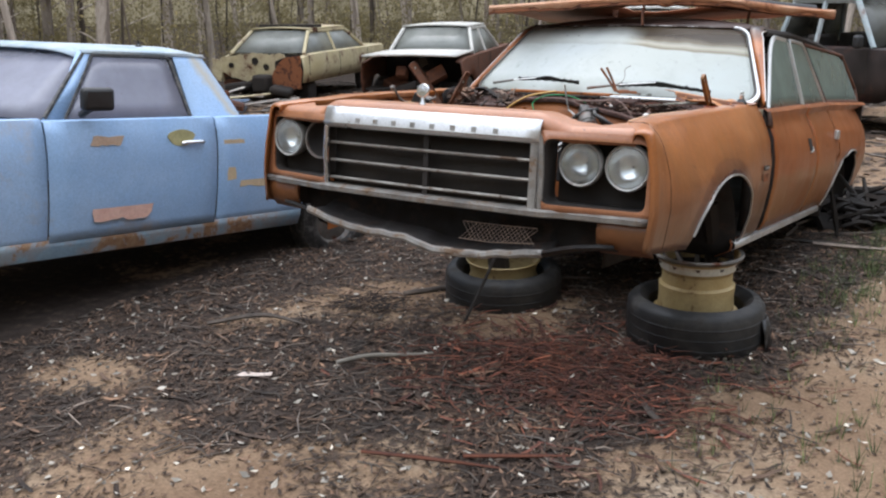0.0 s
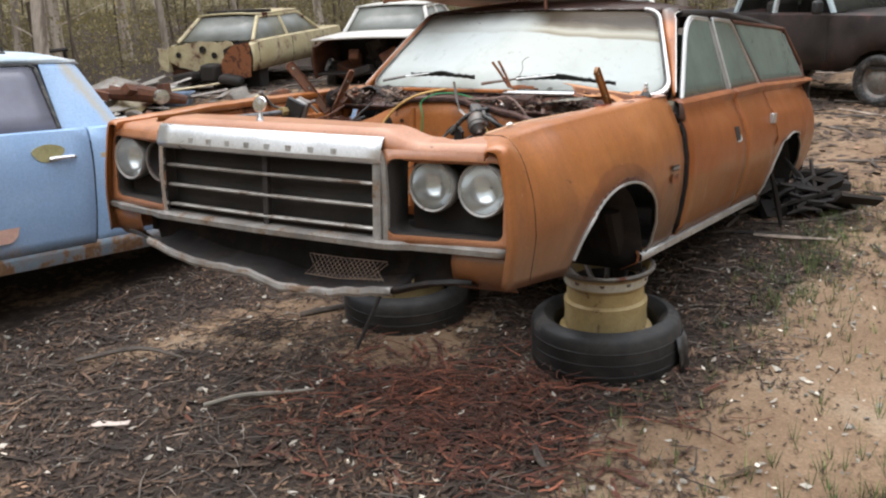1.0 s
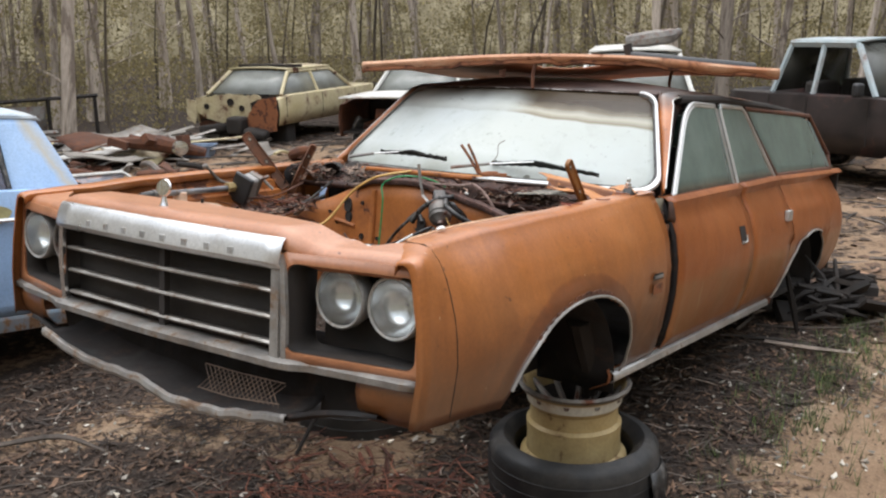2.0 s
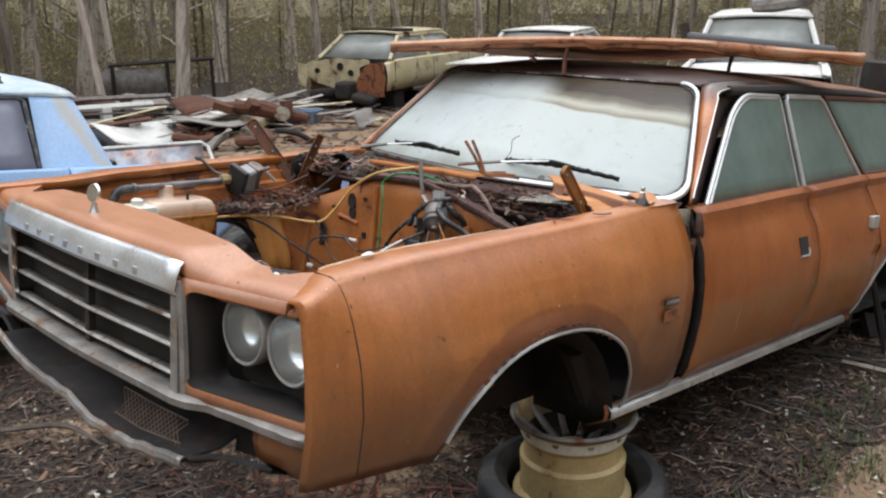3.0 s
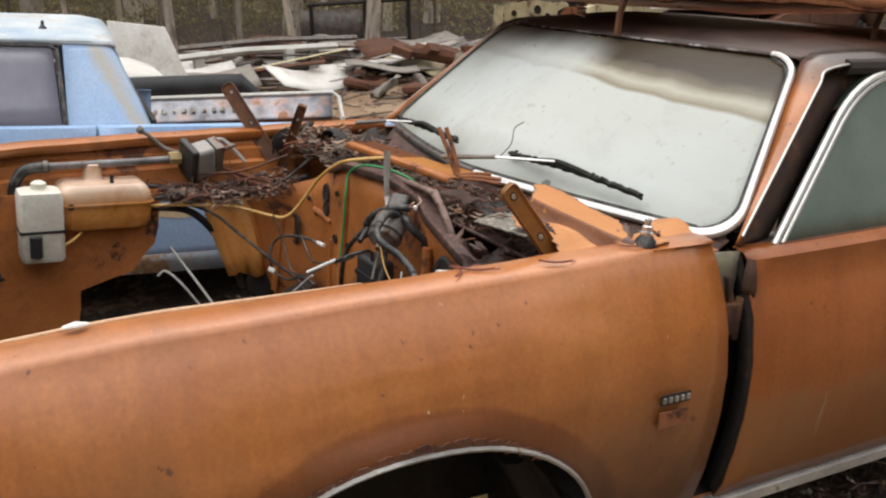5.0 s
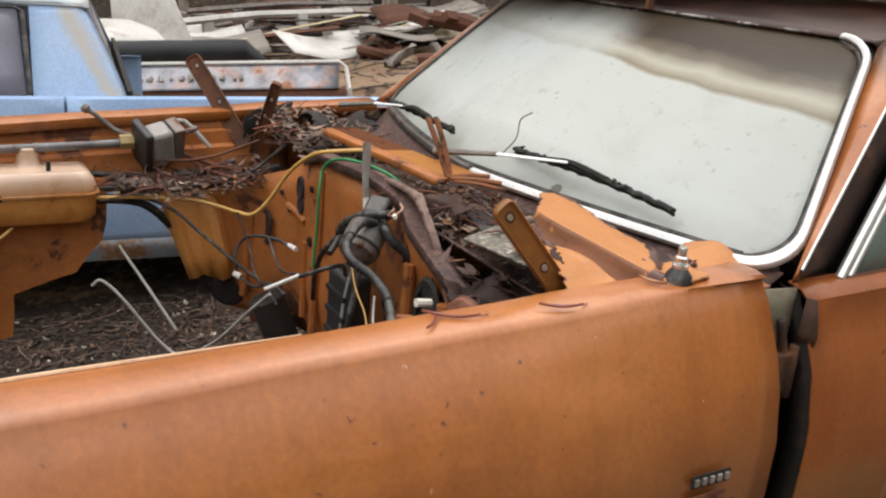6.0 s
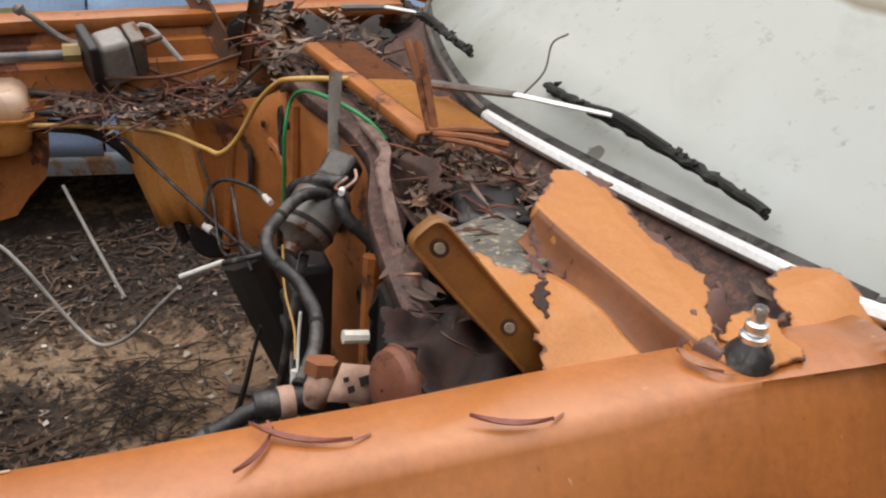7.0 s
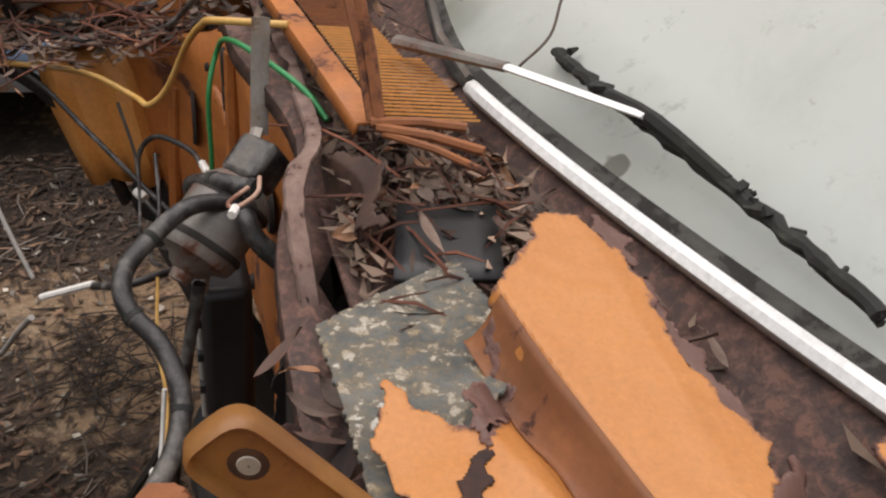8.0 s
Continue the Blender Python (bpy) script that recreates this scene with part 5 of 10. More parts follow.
part("lower_seal", bm, SEAL, trim, "cracked black screen seal", solid=0.004)
for s in (1, -1):
    # pillars and roof rail on each side
    bm = B()
    vs = (0, 0.04, 0.1, 0.2, 0.4, 0.6, 0.75, 0.84, 0.9)
    pts_o = [Vector((s * (0.835 - 0.147 * v), 1.46 + 0.39 * v, 1.268 + 0.372 * v)) for v in vs] + [Vector((s * 0.69, 1.833, 1.624)), Vector((s * 0.687, 1.885, 1.638)), Vector((s * 0.687, 1.96, 1.647)), Vector((s * 0.69, 2.05, 1.651)), Vector((s * 0.693, 2.3, 1.653))]
    pts_i = [screen(s * 1.02, v) for v in vs] + [Vector((s * 0.634, 1.822, 1.642)), Vector((s * 0.622, 1.865, roof_z(0.622, 1.9) - 0.004)), Vector((s * 0.625, 1.95, roof_z(0.625, 1.95) + 0.001)), Vector((s * 0.63, 2.05, roof_z(0.63, 2.05) + 0.003)), Vector((s * 0.64, 2.3, roof_z(0.64, 2.3) + 0.003))]
    pts_b = [p + Vector((-s * 0.03, 0.05, -0.012)) for p in pts_o]
    grid(bm, [pts_i, [a.lerp(b, 0.5) + Vector((s * 0.004, -0.004, 0.006)) for a, b in zip(pts_i, pts_o)], pts_o, pts_b])
    pil = part("windscreen_pillar", bm, ORANGE_BURNT, wagon, "orange windscreen pillar", solid=0.006)
    bm = B()
    tube(bm, [p + Vector((s * 0.003, 0.004, 0.002)) for p in pts_o[1:]], 0.003, 6, smooth=3)
    part("drip_strip", bm, FRAME_TRIM, pil, "bright drip strip")
    # rail coloured black for the unlit interior in the pillar gap
    bm = B()
    tube(bm, [(s * (0.765 - 0.13 * v), 1.53 + 0.40 * v, 1.262 + 0.37 * v) for v in (0, 0.5, 1)], 0.022, 8)
    tube(bm, [(s * 0.68, 1.93, 1.637), (s * 0.695, 2.4, 1.655), (s * 0.695, 3.2, 1.65), (s * 0.67, 4.1, 1.628), (s * 0.64, 4.3, 1.6)], 0.02, 8)
    part("roof_rail", bm, BLACKISH, wagon, "door opening edge, blackened for the shaded gap")
    # side windows: bright frames and hazy glass
    def win(y, v):
        return Vector((s * lerp(0.815, 0.705, v), y, lerp(curve(BELT, y) + 0.002, 1.627, v)))

    def front_y(v):
        return lerp(1.61, 1.955, v) + (0.11 * (1 - math.sqrt(max(0.0, 1 - ((v - 0.72) / 0.28) ** 2))) if v > 0.72 else 0.0)

    # dark jamb between pillar and window frame
    bm = B()
    grid(bm, [[p + Vector((-s * 0.025, 0.03, -0.02)) for p in pts_o[:12]], [win(front_y(v), v) + Vector((-s * 0.045, 0.03, 0)) for v in (0, 0.04, 0.1, 0.2, 0.4, 0.6, 0.75, 0.84, 0.9, 0.95, 0.985, 1.0)]])
    part("door_jamb", bm, JAMB, wagon, "dark rusted door jamb", solid=0.004)
    quads = (("front", 1.61, 2.365, 1.955, 2.32), ("rear", 2.42, 3.03, 2.37, 2.745), ("cargo", 3.08, 4.36, 2.79, 4.1))
    for nm, b0, b1, t0, t1 in quads:
        bm = B()
        grid(bm, [[win(lerp(front_y(v) if nm == "front" else lerp(b0, t0, v), lerp(b1, t1, v), i / 10), v * (1.0 - 0.12 * max(0, (i - 8) / 2) if nm == "cargo" else 1)) for i in range(11)] for v in (0, 0.15, 0.3, 0.45, 0.6, 0.72, 0.8, 0.86, 0.91, 0.95, 0.98, 1.0)])
        g = part("side_window", bm, SIDEGLASS, wagon, "hazy green side glass", solid=0.004)
        g.visible_shadow = False
        bm = B()
        if nm == "front":
            ring = [win(front_y(v), v) for v in (0, 0.3, 0.6, 0.72, 0.8, 0.86, 0.91, 0.95, 0.98, 0.995, 1.0)]
            tube(bm, ring + [win(2.15, 1.0), win(t1 - 0.01, 1.0), win(lerp(b1, t1, 0.94), 0.95), win(b1, 0.0)], 0.009, 7, flat=0.8)
            tube(bm, [p + Vector((s * 0.004, 0.016, -0.01)) for p in ring] + [win(2.15, 0.97), win(t1 - 0.02, 0.97)], 0.006, 7)
            part("window_frame", bm, FRAME_TRIM, g, "bright window frame")
        elif nm == "rear":
            tube(bm, [win(b0, 0), win(t0 + 0.01, 0.95), win(t0 + 0.03, 1.0), win(t1 - 0.02, 1.0), win(t1 + 0.02, 0.94), win(b1, 0.0)], 0.012, 7)
            part("window_frame", bm, FRAME_TRIM, g, "bright window frame")
        else:
            tube(bm, [win(b0, 0), win(t0 - 0.03, 1.0), win(t1, 1.0), win(b1, 0.3), win(b1 - 0.04, 0.02), win(b0, 0)], 0.013, 7)
            part("window_frame", bm, RUSTY, g, "rusted window edge")
        bm = B()
        tube(bm, [win(b0, -0.01), win(b1, -0.01)], 0.009, 6)
        part("belt_strip", bm, RUSTY, g)
    bm = B()
    grid(bm, [[Vector((s * 0.80, 4.36, 1.3)), Vector((s * 0.79, 4.52, 1.29))], [Vector((s * 0.68, 4.12, 1.62)), Vector((s * 0.63, 4.34, 1.6))]])
    part("rear_pillar", bm, ORANGE, wagon, solid=0.01)
bm = B()
grid(bm, [[Vector((x, 4.55 - 0.0 * x, 1.29)) for x in (-0.8, -0.4, 0, 0.4, 0.8)], [Vector((x * 0.79, 4.33, 1.6)) for x in (-0.8, -0.4, 0, 0.4, 0.8)]])
part("tailgate_glass", bm, SIDEGLASS, wagon, solid=0.004)

# ---- engine bay of the wagon ----
PEACH = surface("pinkish_corroded_paint", (0.36, 0.2, 0.14), (0.52, 0.36, 0.28), 0.7, 0, 14, 90, 0.3, 0.002, spots=((0.14, 0.06, 0.04), (0.3, 0.14, 0.09)), spot_level=0.6, spot_scale=18)
HORNRED = surface("red_brown_horn_rust", (0.13, 0.042, 0.026), (0.26, 0.095, 0.055), 0.6, 0, 10, 90, 0.3, 0.002, spots=RUST, spot_level=0.6, spot_scale=14)
def at_car(x, y, z):
    return CAR @ Vector((x, y, z))


FW_TOP = [(-0.66, 1.05), (-0.5, 1.14), (-0.36, 1.2), (-0.24, 1.238), (-0.05, 1.245), (0.08, 1.215), (0.25, 1.19), (0.45, 1.14), (0.62, 1.05)]
FW_Y = 1.045


def fw_y(x):
    return FW_Y - 0.16 * max(0, (-0.40 - x) / 0.26) ** 1.4 + 0.05 * math.exp(-((x - 0.08) / 0.12) ** 2)


bm = B()
rows = []
for i in range(33):
    x = lerp(-0.66, 0.66, i / 32)
    top = curve(FW_TOP, x)
    dish = 0.022 * math.exp(-((x + 0.16) / 0.07) ** 2) + 0.07 * min(1.0, max(0.0, (x - 0.2) / 0.08))
    row = [Vector((x, fw_y(x), top - 0.006))]
    for j in range(1, 10):
        z = lerp(top - 0.02, 0.7, j / 9)
        row.append(Vector((x, fw_y(x) + dish * math.sin(j / 9 * math.pi) + 0.25 * max(0, 0.85 - z), z)))
    rows.append(row)
grid(bm, rows)
firewall = part("firewall", bm, ORANGE_IN, wagon, "orange pressed steel firewall with cable holes", solid=0.004)
# rusted flange along the top of the firewall
bm = B()
rows = []
for i in range(29):
    x = lerp(-0.34, 0.5, i / 28)
    top = curve(FW_TOP, x)
    w = 0.035 + 0.012 * math.sin(i * 1.7) + (0.05 if 0.05 < x < 0.2 else 0)
    rows.append([Vector((x, fw_y(x) - 0.012, top - 0.012)), Vector((x, fw_y(x) - 0.01, top + 0.006)), Vector((x, fw_y(x) + 0.01, top + 0.012)), Vector((x, fw_y(x) + w, top + 0.004 * math.sin(i * 2.3)))])
grid(bm, rows)
part("top_flange", bm, PLUM, firewall, "scaly brown rusted top flange", solid=0.005)
for k, (x, z, r, e) in enumerate(((-0.377, 1.123, 0.018, 1.5), (-0.372, 1.077, 0.015, 1.35), (-0.505, 0.98, 0.027, 1.55), (-0.3, 1.14, 0.007, 1), (-0.43, 1.05, 0.007, 1), (-0.27, 0.93, 0.009, 1), (-0.46, 1.09, 0.006, 1),
                                  (-0.02, 1.08, 0.026, 1.1), (-0.12, 0.9, 0.01, 1), (0.06, 0.96, 0.012, 1), (0.33, 1.05, 0.045, 1.5), (-0.22, 1.0, 0.007, 1), (-0.3, 1.0, 0.009, 1.3), (0.2, 1.12, 0.01, 1.8))):
    bm = B()
    dish = 0.022 * math.exp(-((x + 0.16) / 0.07) ** 2)
    lathe(bm, [(0.001, 0.0), (r * 0.9, 0.0), (r, 0.002), (r * 1.1, 0.003), (r * 1.22, -0.003)], 18, Matrix.Translation((x, fw_y(x) - 0.006 + dish * 0.5, z)) @ pose(0, 0, 0, 90, 0, 0) @ Matrix.Diagonal((1, e, 1, 1)))
    part("cable_hole", bm, BLACKISH, firewall)
for x0, z0, x1, z1, r in ((-0.57, 0.76, -0.55, 1.02, 0.012), (-0.44, 1.06, -0.34, 1.04, 0.009), (-0.33, 0.78, -0.33, 0.99, 0.01), (-0.26, 0.75, -0.24, 1.2, 0.012), (0.24, 0.75, 0.22, 1.12, 0.014), (0.44, 0.72, 0.4, 1.1, 0.018)):
    bm = B()
    tube(bm, [(x0, fw_y(x0) - 0.003, z0), ((x0 + x1) / 2, fw_y((x0 + x1) / 2) - 0.004, (z0 + z1) / 2), (x1, fw_y(x1) - 0.002, z1)], r, 8)
    part("pressed_rib", bm, ORANGE_IN, firewall)
# rusty gusset beside the motor, with a dark opening at its foot
SCALE = surface("scaly_pinkish_brown_rust", (0.13, 0.08, 0.066), (0.3, 0.205, 0.17), 0.75, 0, 22, 110, 0.5, 0.004, spots=((0.05, 0.026, 0.02), (0.12, 0.062, 0.046)), spot_level=0.58, spot_scale=30)
line = spline([(-0.2, 1.1, 1.24), (-0.1, 1.1, 1.244), (0.0, 1.098, 1.248), (0.09, 1.097, 1.25), (0.14, 1.092, 1.253), (0.18, 1.08, 1.258), (0.215, 1.066, 1.265), (0.25, 1.056, 1.258), (0.285, 1.054, 1.236), (0.32, 1.058, 1.195), (0.36, 1.062, 1.13), (0.4, 1.068, 1.05), (0.44, 1.072, 0.92)], 6)
bm = B()
rows = []
for i, p in enumerate(line):
    u = i / (len(line) - 1)
    w = 0.0085 + 0.002 * noise.noise(Vector((i * 0.6, 0, 3))) + 0.004 * math.exp(-((u - 0.5) / 0.08) ** 2)
    a = Vector((-0.25, 0.95, 0.1)).normalized()
    lump = 0.002 * noise.noise(Vector((i * 0.9, 1, 0)))
    rows.append([p - a * w + Vector((-0.002, 0, -0.006)), p - a * w + Vector((0, 0, -0.002)), p - a * w * 0.8 + Vector((0.001, 0, 0.001)), p - a * w * 0.3 + Vector((0, 0, 0.0015 + lump)), p + a * w * 0.3 + Vector((0, 0, 0.001)), p + a * w * 0.85, p + a * w + Vector((0.001, 0, -0.004))])
grid(bm, rows)
gusset = part("gusset", bm, SCALE, firewall, "scaly brown curved steel gusset", solid=0.0025)
for x, y, z, r in ((0.327, 1.062, 1.185, 0.004), (0.35, 1.064, 1.145, 0.003), (0.384, 1.069, 1.083, 0.0035)):
    bm = B()
    lathe(bm, [(0.0005, 0), (r, 0), (r * 1.15, -0.002)], 14, Matrix.Translation((x, y - 0.008, z + 0.004)) @ pose(0, 0, 0, 0, 60, 0))
    part("bolt_hole", bm, SHADE_BLACK, gusset)
# dark slab put in as the shade of a torn hole
bm = B()
slab(bm, ragged([(-0.026, -0.1), (0.028, -0.09), (0.034, 0.0), (0.02, 0.052), (-0.012, 0.06), (-0.032, 0.02)], 0.006, 0.01, 61), 0.004, Matrix.Translation((0.305, 1.06, 1.065)) @ pose(0, 0, 0, 90, 0, 90))
part("dark_opening", bm, SHADE_BLACK, firewall, "dark slab standing for a torn opening in the firewall")

# far inner guard, cut open round the wheel
bm = B()
rows = []
for i in range(15):
    y = lerp(0.0, 1.12, i / 14)
    t = curve(RIDGE, y)
    rows.append([Vector((-0.738, y, t - 0.012)), Vector((-0.736, y, t - 0.045)), Vector((-0.722, y, t - 0.05)), Vector((-0.72, y, t - 0.085)), Vector((-0.702, y, t - 0.092)), Vector((-0.7, y, t - 0.14)), Vector((-0.69 + 0.03 * max(0, y - 0.7) / 0.4, y, 1.055))])
grid(bm, rows)
guard = part("inner_guard", bm, ORANGE_IN, wagon, "orange inner guard with stepped ledge", solid=0.004)
SIDEWAYS = Matrix(((0, 0, 1, 0), (1, 0, 0, 0), (0, 1, 0, 0), (0, 0, 0, 1)))
bm = B()
slab(bm, ragged([(0.0, 0.64), (0.36, 0.68), (0.365, 0.8), (0.45, 0.825), (0.52, 0.845), (0.585, 0.93), (0.6, 0.98), (0.6, 1.1), (0.0, 1.1)], 0.004, 0.05, 3), 0.004, Matrix.Translation((-0.64, 0, 0)) @ SIDEWAYS)
part("guard_front_sheet", bm, ORANGE_IN, guard, "cut orange sheet under the tank")
bm = B()
rows = []
for i in range(13):
    u = i / 12
    y0 = lerp(0.735, 1.03, u)
    rip = 0.012 * math.sin(u * 17) + 0.008 * math.sin(u * 31)
    rows.append([Vector((-0.665 + rip * 0.3, y0, 1.05)), Vector((-0.64 + rip, y0 + 0.01 * (1 - u), 1.01)), Vector((-0.62 + rip, lerp(0.76, 1.03, u), 0.95)),
                 Vector((-0.605 + rip, lerp(0.785, 1.03, u), 0.88)), Vector((-0.6 + rip * 1.2, lerp(0.81, 1.03, u), 0.81 + 0.01 * math.sin(i)))])
grid(bm, rows)
part("guard_rear_sheet", bm, ORANGE_TORN, guard, "rippled orange sheet beside the firewall", solid=0.003)
bm = B()
tube(bm, [(-0.645, 0.56, 1.045), (-0.645, 0.615, 1.04), (-0.645, 0.683, 1.028), (-0.642, 0.739, 0.99), (-0.638, 0.798, 0.915), (-0.632, 0.837, 0.841), (-0.625, 0.865, 0.76)], 0.026, 8, smooth=3, flat=0.45)
part("arch_edge", bm, SHADE_BLACK, guard, "black sealed edge of the far wheel arch")
bm = B()
lathe(bm, [(0.0005, 0), (0.05, 0.0), (0.056, -0.006), (0.056, -0.02)], 22, Matrix.Translation((-0.6, 0.93, 0.775)) @ pose(0, 0, 0, 0, 80, 0))
part("rubber_plug", bm, SHADE_BLACK, guard, "black rubber plug")
bm = torn_bm([(0.975, 1.14), (0.985, 1.2), (0.985, 1.24), (1.01, 1.262), (1.045, 1.272), (1.1, 1.28), (1.155, 1.297), (1.12, 1.262), (1.07, 1.225), (1.03, 1.19), (1.0, 1.145)], lambda x, y: 0.0, 41, 0.003)
for v in bm.verts:
    y, z = v.co.x, v.co.y
    v.co = (-0.715 + 0.02 * math.sin((z - 1.14) * 22), y, z)
part("rubber_flap", bm, SHADE_BLACK, guard, "curled black flap between the straps", solid=0.003)
bm = B()
grid(bm, [[Vector((0.738, y, curve(RIDGE, y) - 0.012)), Vector((0.715, y, curve(RIDGE, y) - 0.04)), Vector((0.71, y, curve(RIDGE, y) - 0.1))] for y in (0.1, 0.3, 0.5, 0.7, 0.9, 1.1, 1.2)])
part("guard_ledge", bm, ORANGE_IN, wagon, solid=0.004)
for s in (1,):
    bm = B()
    box(bm, (s * 0.5, 0.14, 0.82), (0.09, 0.38, 0.07))
    part("chassis_rail", bm, BLACKISH, wagon, "cut black chassis rail", bevel=0.01)
# rust hole and crumbs where the radiator panel meets the near fender
for k in range(7):
    bm = B()
    p = Vector((0.635 + 0.014 * k, -0.055 + 0.02 * math.sin(k * 3) + 0.008 * k, nose_z(0.68, -0.04) - 0.012))
    d = Vector((math.cos(k * 2.1), math.sin(k * 2.1), 0.25)) * 0.014
    tube(bm, [p - d, p + Vector((0, 0, 0.004)), p + d], [0.003, 0.006, 0.002], 6, flat=0.5)
    part("rust_flake", bm, WHITEBIT if k % 3 == 0 else (RUST_ORANGE if k % 2 else PALEBITS), nose)
bm = B()
grid(bm, [[Vector((x, y, 1.165 + 0.01 * math.sin(x * 50 + y * 40))) for x in (0.56, 0.62, 0.68, 0.74)] for y in (-0.1, -0.04, 0.02)])
part("support_ledge", bm, BLACKISH, nose, "dark rusted ledge behind the nose panel", solid=0.004)

# cowl under the screen: rusted trough, louvred middle, torn orange end
bm = B()
rows = []
for i in range(33):
    x = lerp(-0.74, 0.79, i / 32)
    y0 = 1.284 + 0.195 * abs(x / 0.8) ** 1.4
    rows.append([Vector((x, y0 + 0.014, 1.262)), Vector((x, y0 - 0.012, 1.246)), Vector((x, y0 - 0.035, 1.22)), Vector((x, y0 - 0.09, 1.19)), Vector((x, 1.12, 1.18)), Vector((x, 1.09, 1.2))])
grid(bm, rows)
part("cowl_trough", bm, PLUM, wagon, "rusted purple-brown cowl trough", solid=0.005)
bm = B()
grid(bm, [[Vector((x, 1.099 + 0.1 * (x + 0.08), 1.274)), Vector((x, 1.102 + 0.1 * (x + 0.08), 1.286)), Vector((x, 1.128 + 0.1 * (x + 0.08), 1.287)), Vector((x, 1.132 + 0.1 * (x + 0.08), 1.28))] for x in (-0.34, -0.2, -0.08, 0.05, 0.178)])
cowl = part("cowl_panel", bm, ORANGE_IN, wagon, "torn orange cowl panel with louvres", solid=0.004)
for k in range(56):
    x = -0.36 + k * 0.0098
    if x > 0.17:
        break
    bm = B()
    L = 0.075 if x < 0.0 else 0.095
    y0 = 1.135 + 0.1 * (x + 0.08)
    box(bm, (x, y0 + L / 2, 1.284), (0.0046, L, 0.0025), pose(0, 0, 0, 0, -24, -10))
    part("louvre", bm, ORANGE_TORN if -0.1 < x else RUST_ORANGE, cowl)


def torn_sheet(name, outline, zf, mat, label, seed, amount=0.008, solid=0.004, parent=None):
    return part(name, torn_bm(outline, zf, seed, amount * 1.5), mat, parent or cowl, label, solid=solid)


HOLE_EDGE = surface("rusted_through_edge", (0.01, 0.006, 0.005), (0.06, 0.028, 0.022), 0.9, 0, 30, 120, 0.4, 0.003)
# the torn cowl end is one pressed sheet with a step along its length
def fold(x, y):
    return y - (1.157 + 0.15 * (x - 0.49) + 0.26 * (x - 0.49) ** 2)


def up_z(x, y):
    return 1.318 - 0.13 * (x - 0.43) - 0.12 * max(0, y - 1.25)


def cowl_end_z(x, y):
    f = fold(x, y)
    k = min(1.0, max(0.0, (f + 0.007) / 0.013))
    k = k * k * (3 - 2 * k)
    low = 1.287 - 0.07 * (x - 0.5) - 0.05 * max(0, 1.1 - y) - 0.3 * max(0, x - 0.68) + 0.003 * math.sin(x * 45 + y * 20)
    groove = 0.022 * math.exp(-((f + 0.019) / 0.013) ** 2)
    ridge = 0.004 * math.exp(-((f + 0.056 - 0.1 * (x - 0.6)) / 0.009) ** 2)
    return lerp(low - groove + ridge, up_z(x, y), k)


torn_sheet("torn_panel", [(0.494, 1.156), (0.458, 1.188), (0.426, 1.212), (0.421, 1.25), (0.451, 1.264), (0.493, 1.27), (0.53, 1.265), (0.561, 1.267), (0.595, 1.27), (0.624, 1.279), (0.648, 1.29), (0.679, 1.274), (0.705, 1.251), (0.737, 1.237), (0.78, 1.235),
                          (0.785, 1.13), (0.762, 1.083), (0.734, 1.07), (0.694, 1.068), (0.648, 1.06), (0.59, 1.053), (0.543, 1.066), (0.552, 1.082), (0.572, 1.088), (0.592, 1.11), (0.598, 1.122), (0.572, 1.14), (0.53, 1.15), (0.51, 1.158)],
           cowl_end_z, TORN_RIM, "bright orange stepped sheet with ragged rusted edge", 2, 0.004, solid=0.0018)
torn_sheet("rust_scab", [(0.5, 1.156), (0.53, 1.156), (0.562, 1.148), (0.6, 1.135), (0.618, 1.12), (0.61, 1.11), (0.592, 1.106), (0.566, 1.124), (0.535, 1.14)],
           lambda x, y: cowl_end_z(x, y) + 0.0022, PLUM_RIM, "ragged scab of rust", 9, 0.007, solid=0.0012)
torn_sheet("rust_scab", [(0.615, 1.118), (0.645, 1.1), (0.69, 1.089), (0.7, 1.083), (0.65, 1.092), (0.622, 1.106)],
           lambda x, y: cowl_end_z(x, y) + 0.0018, HOLE_EDGE, "black rusted-through crack", 19, 0.005, solid=0.0008)
FOLD_BROWN = surface("dark_brown_fold_paint", (0.15, 0.055, 0.02), (0.24, 0.088, 0.03), 0.6, 0, 12, 90, 0.2, 0.002, spots=RUST, spot_level=0.64, spot_scale=22)
def fold_y(x):
    return 1.157 + 0.15 * (x - 0.49) + 0.26 * (x - 0.49) ** 2
# thin dark brown strip laid along the fold
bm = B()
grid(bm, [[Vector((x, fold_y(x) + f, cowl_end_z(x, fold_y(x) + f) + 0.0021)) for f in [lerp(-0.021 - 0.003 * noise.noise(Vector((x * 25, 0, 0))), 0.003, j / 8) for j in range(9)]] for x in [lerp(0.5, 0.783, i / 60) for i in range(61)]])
part("stained_fold", bm, FOLD_BROWN, cowl, "dark brown strip along the fold of the sheet", solid=0.0008)
torn_sheet("rust_scab", [(0.735, 1.205), (0.78, 1.2), (0.785, 1.232), (0.74, 1.236)], lambda x, y: cowl_end_z(x, y) + 0.002, PLUM_RIM, "ragged scab of rust", 10, 0.009, solid=0.0012)
torn_sheet("rust_scab", [(0.42, 1.255), (0.47, 1.268), (0.54, 1.262), (0.62, 1.276), (0.65, 1.288), (0.62, 1.288), (0.54, 1.276), (0.47, 1.282), (0.41, 1.272)], lambda x, y: up_z(x, y) - 0.003, PLUM_RIM, "ragged scab of rust", 11, 0.006, solid=0.0015)
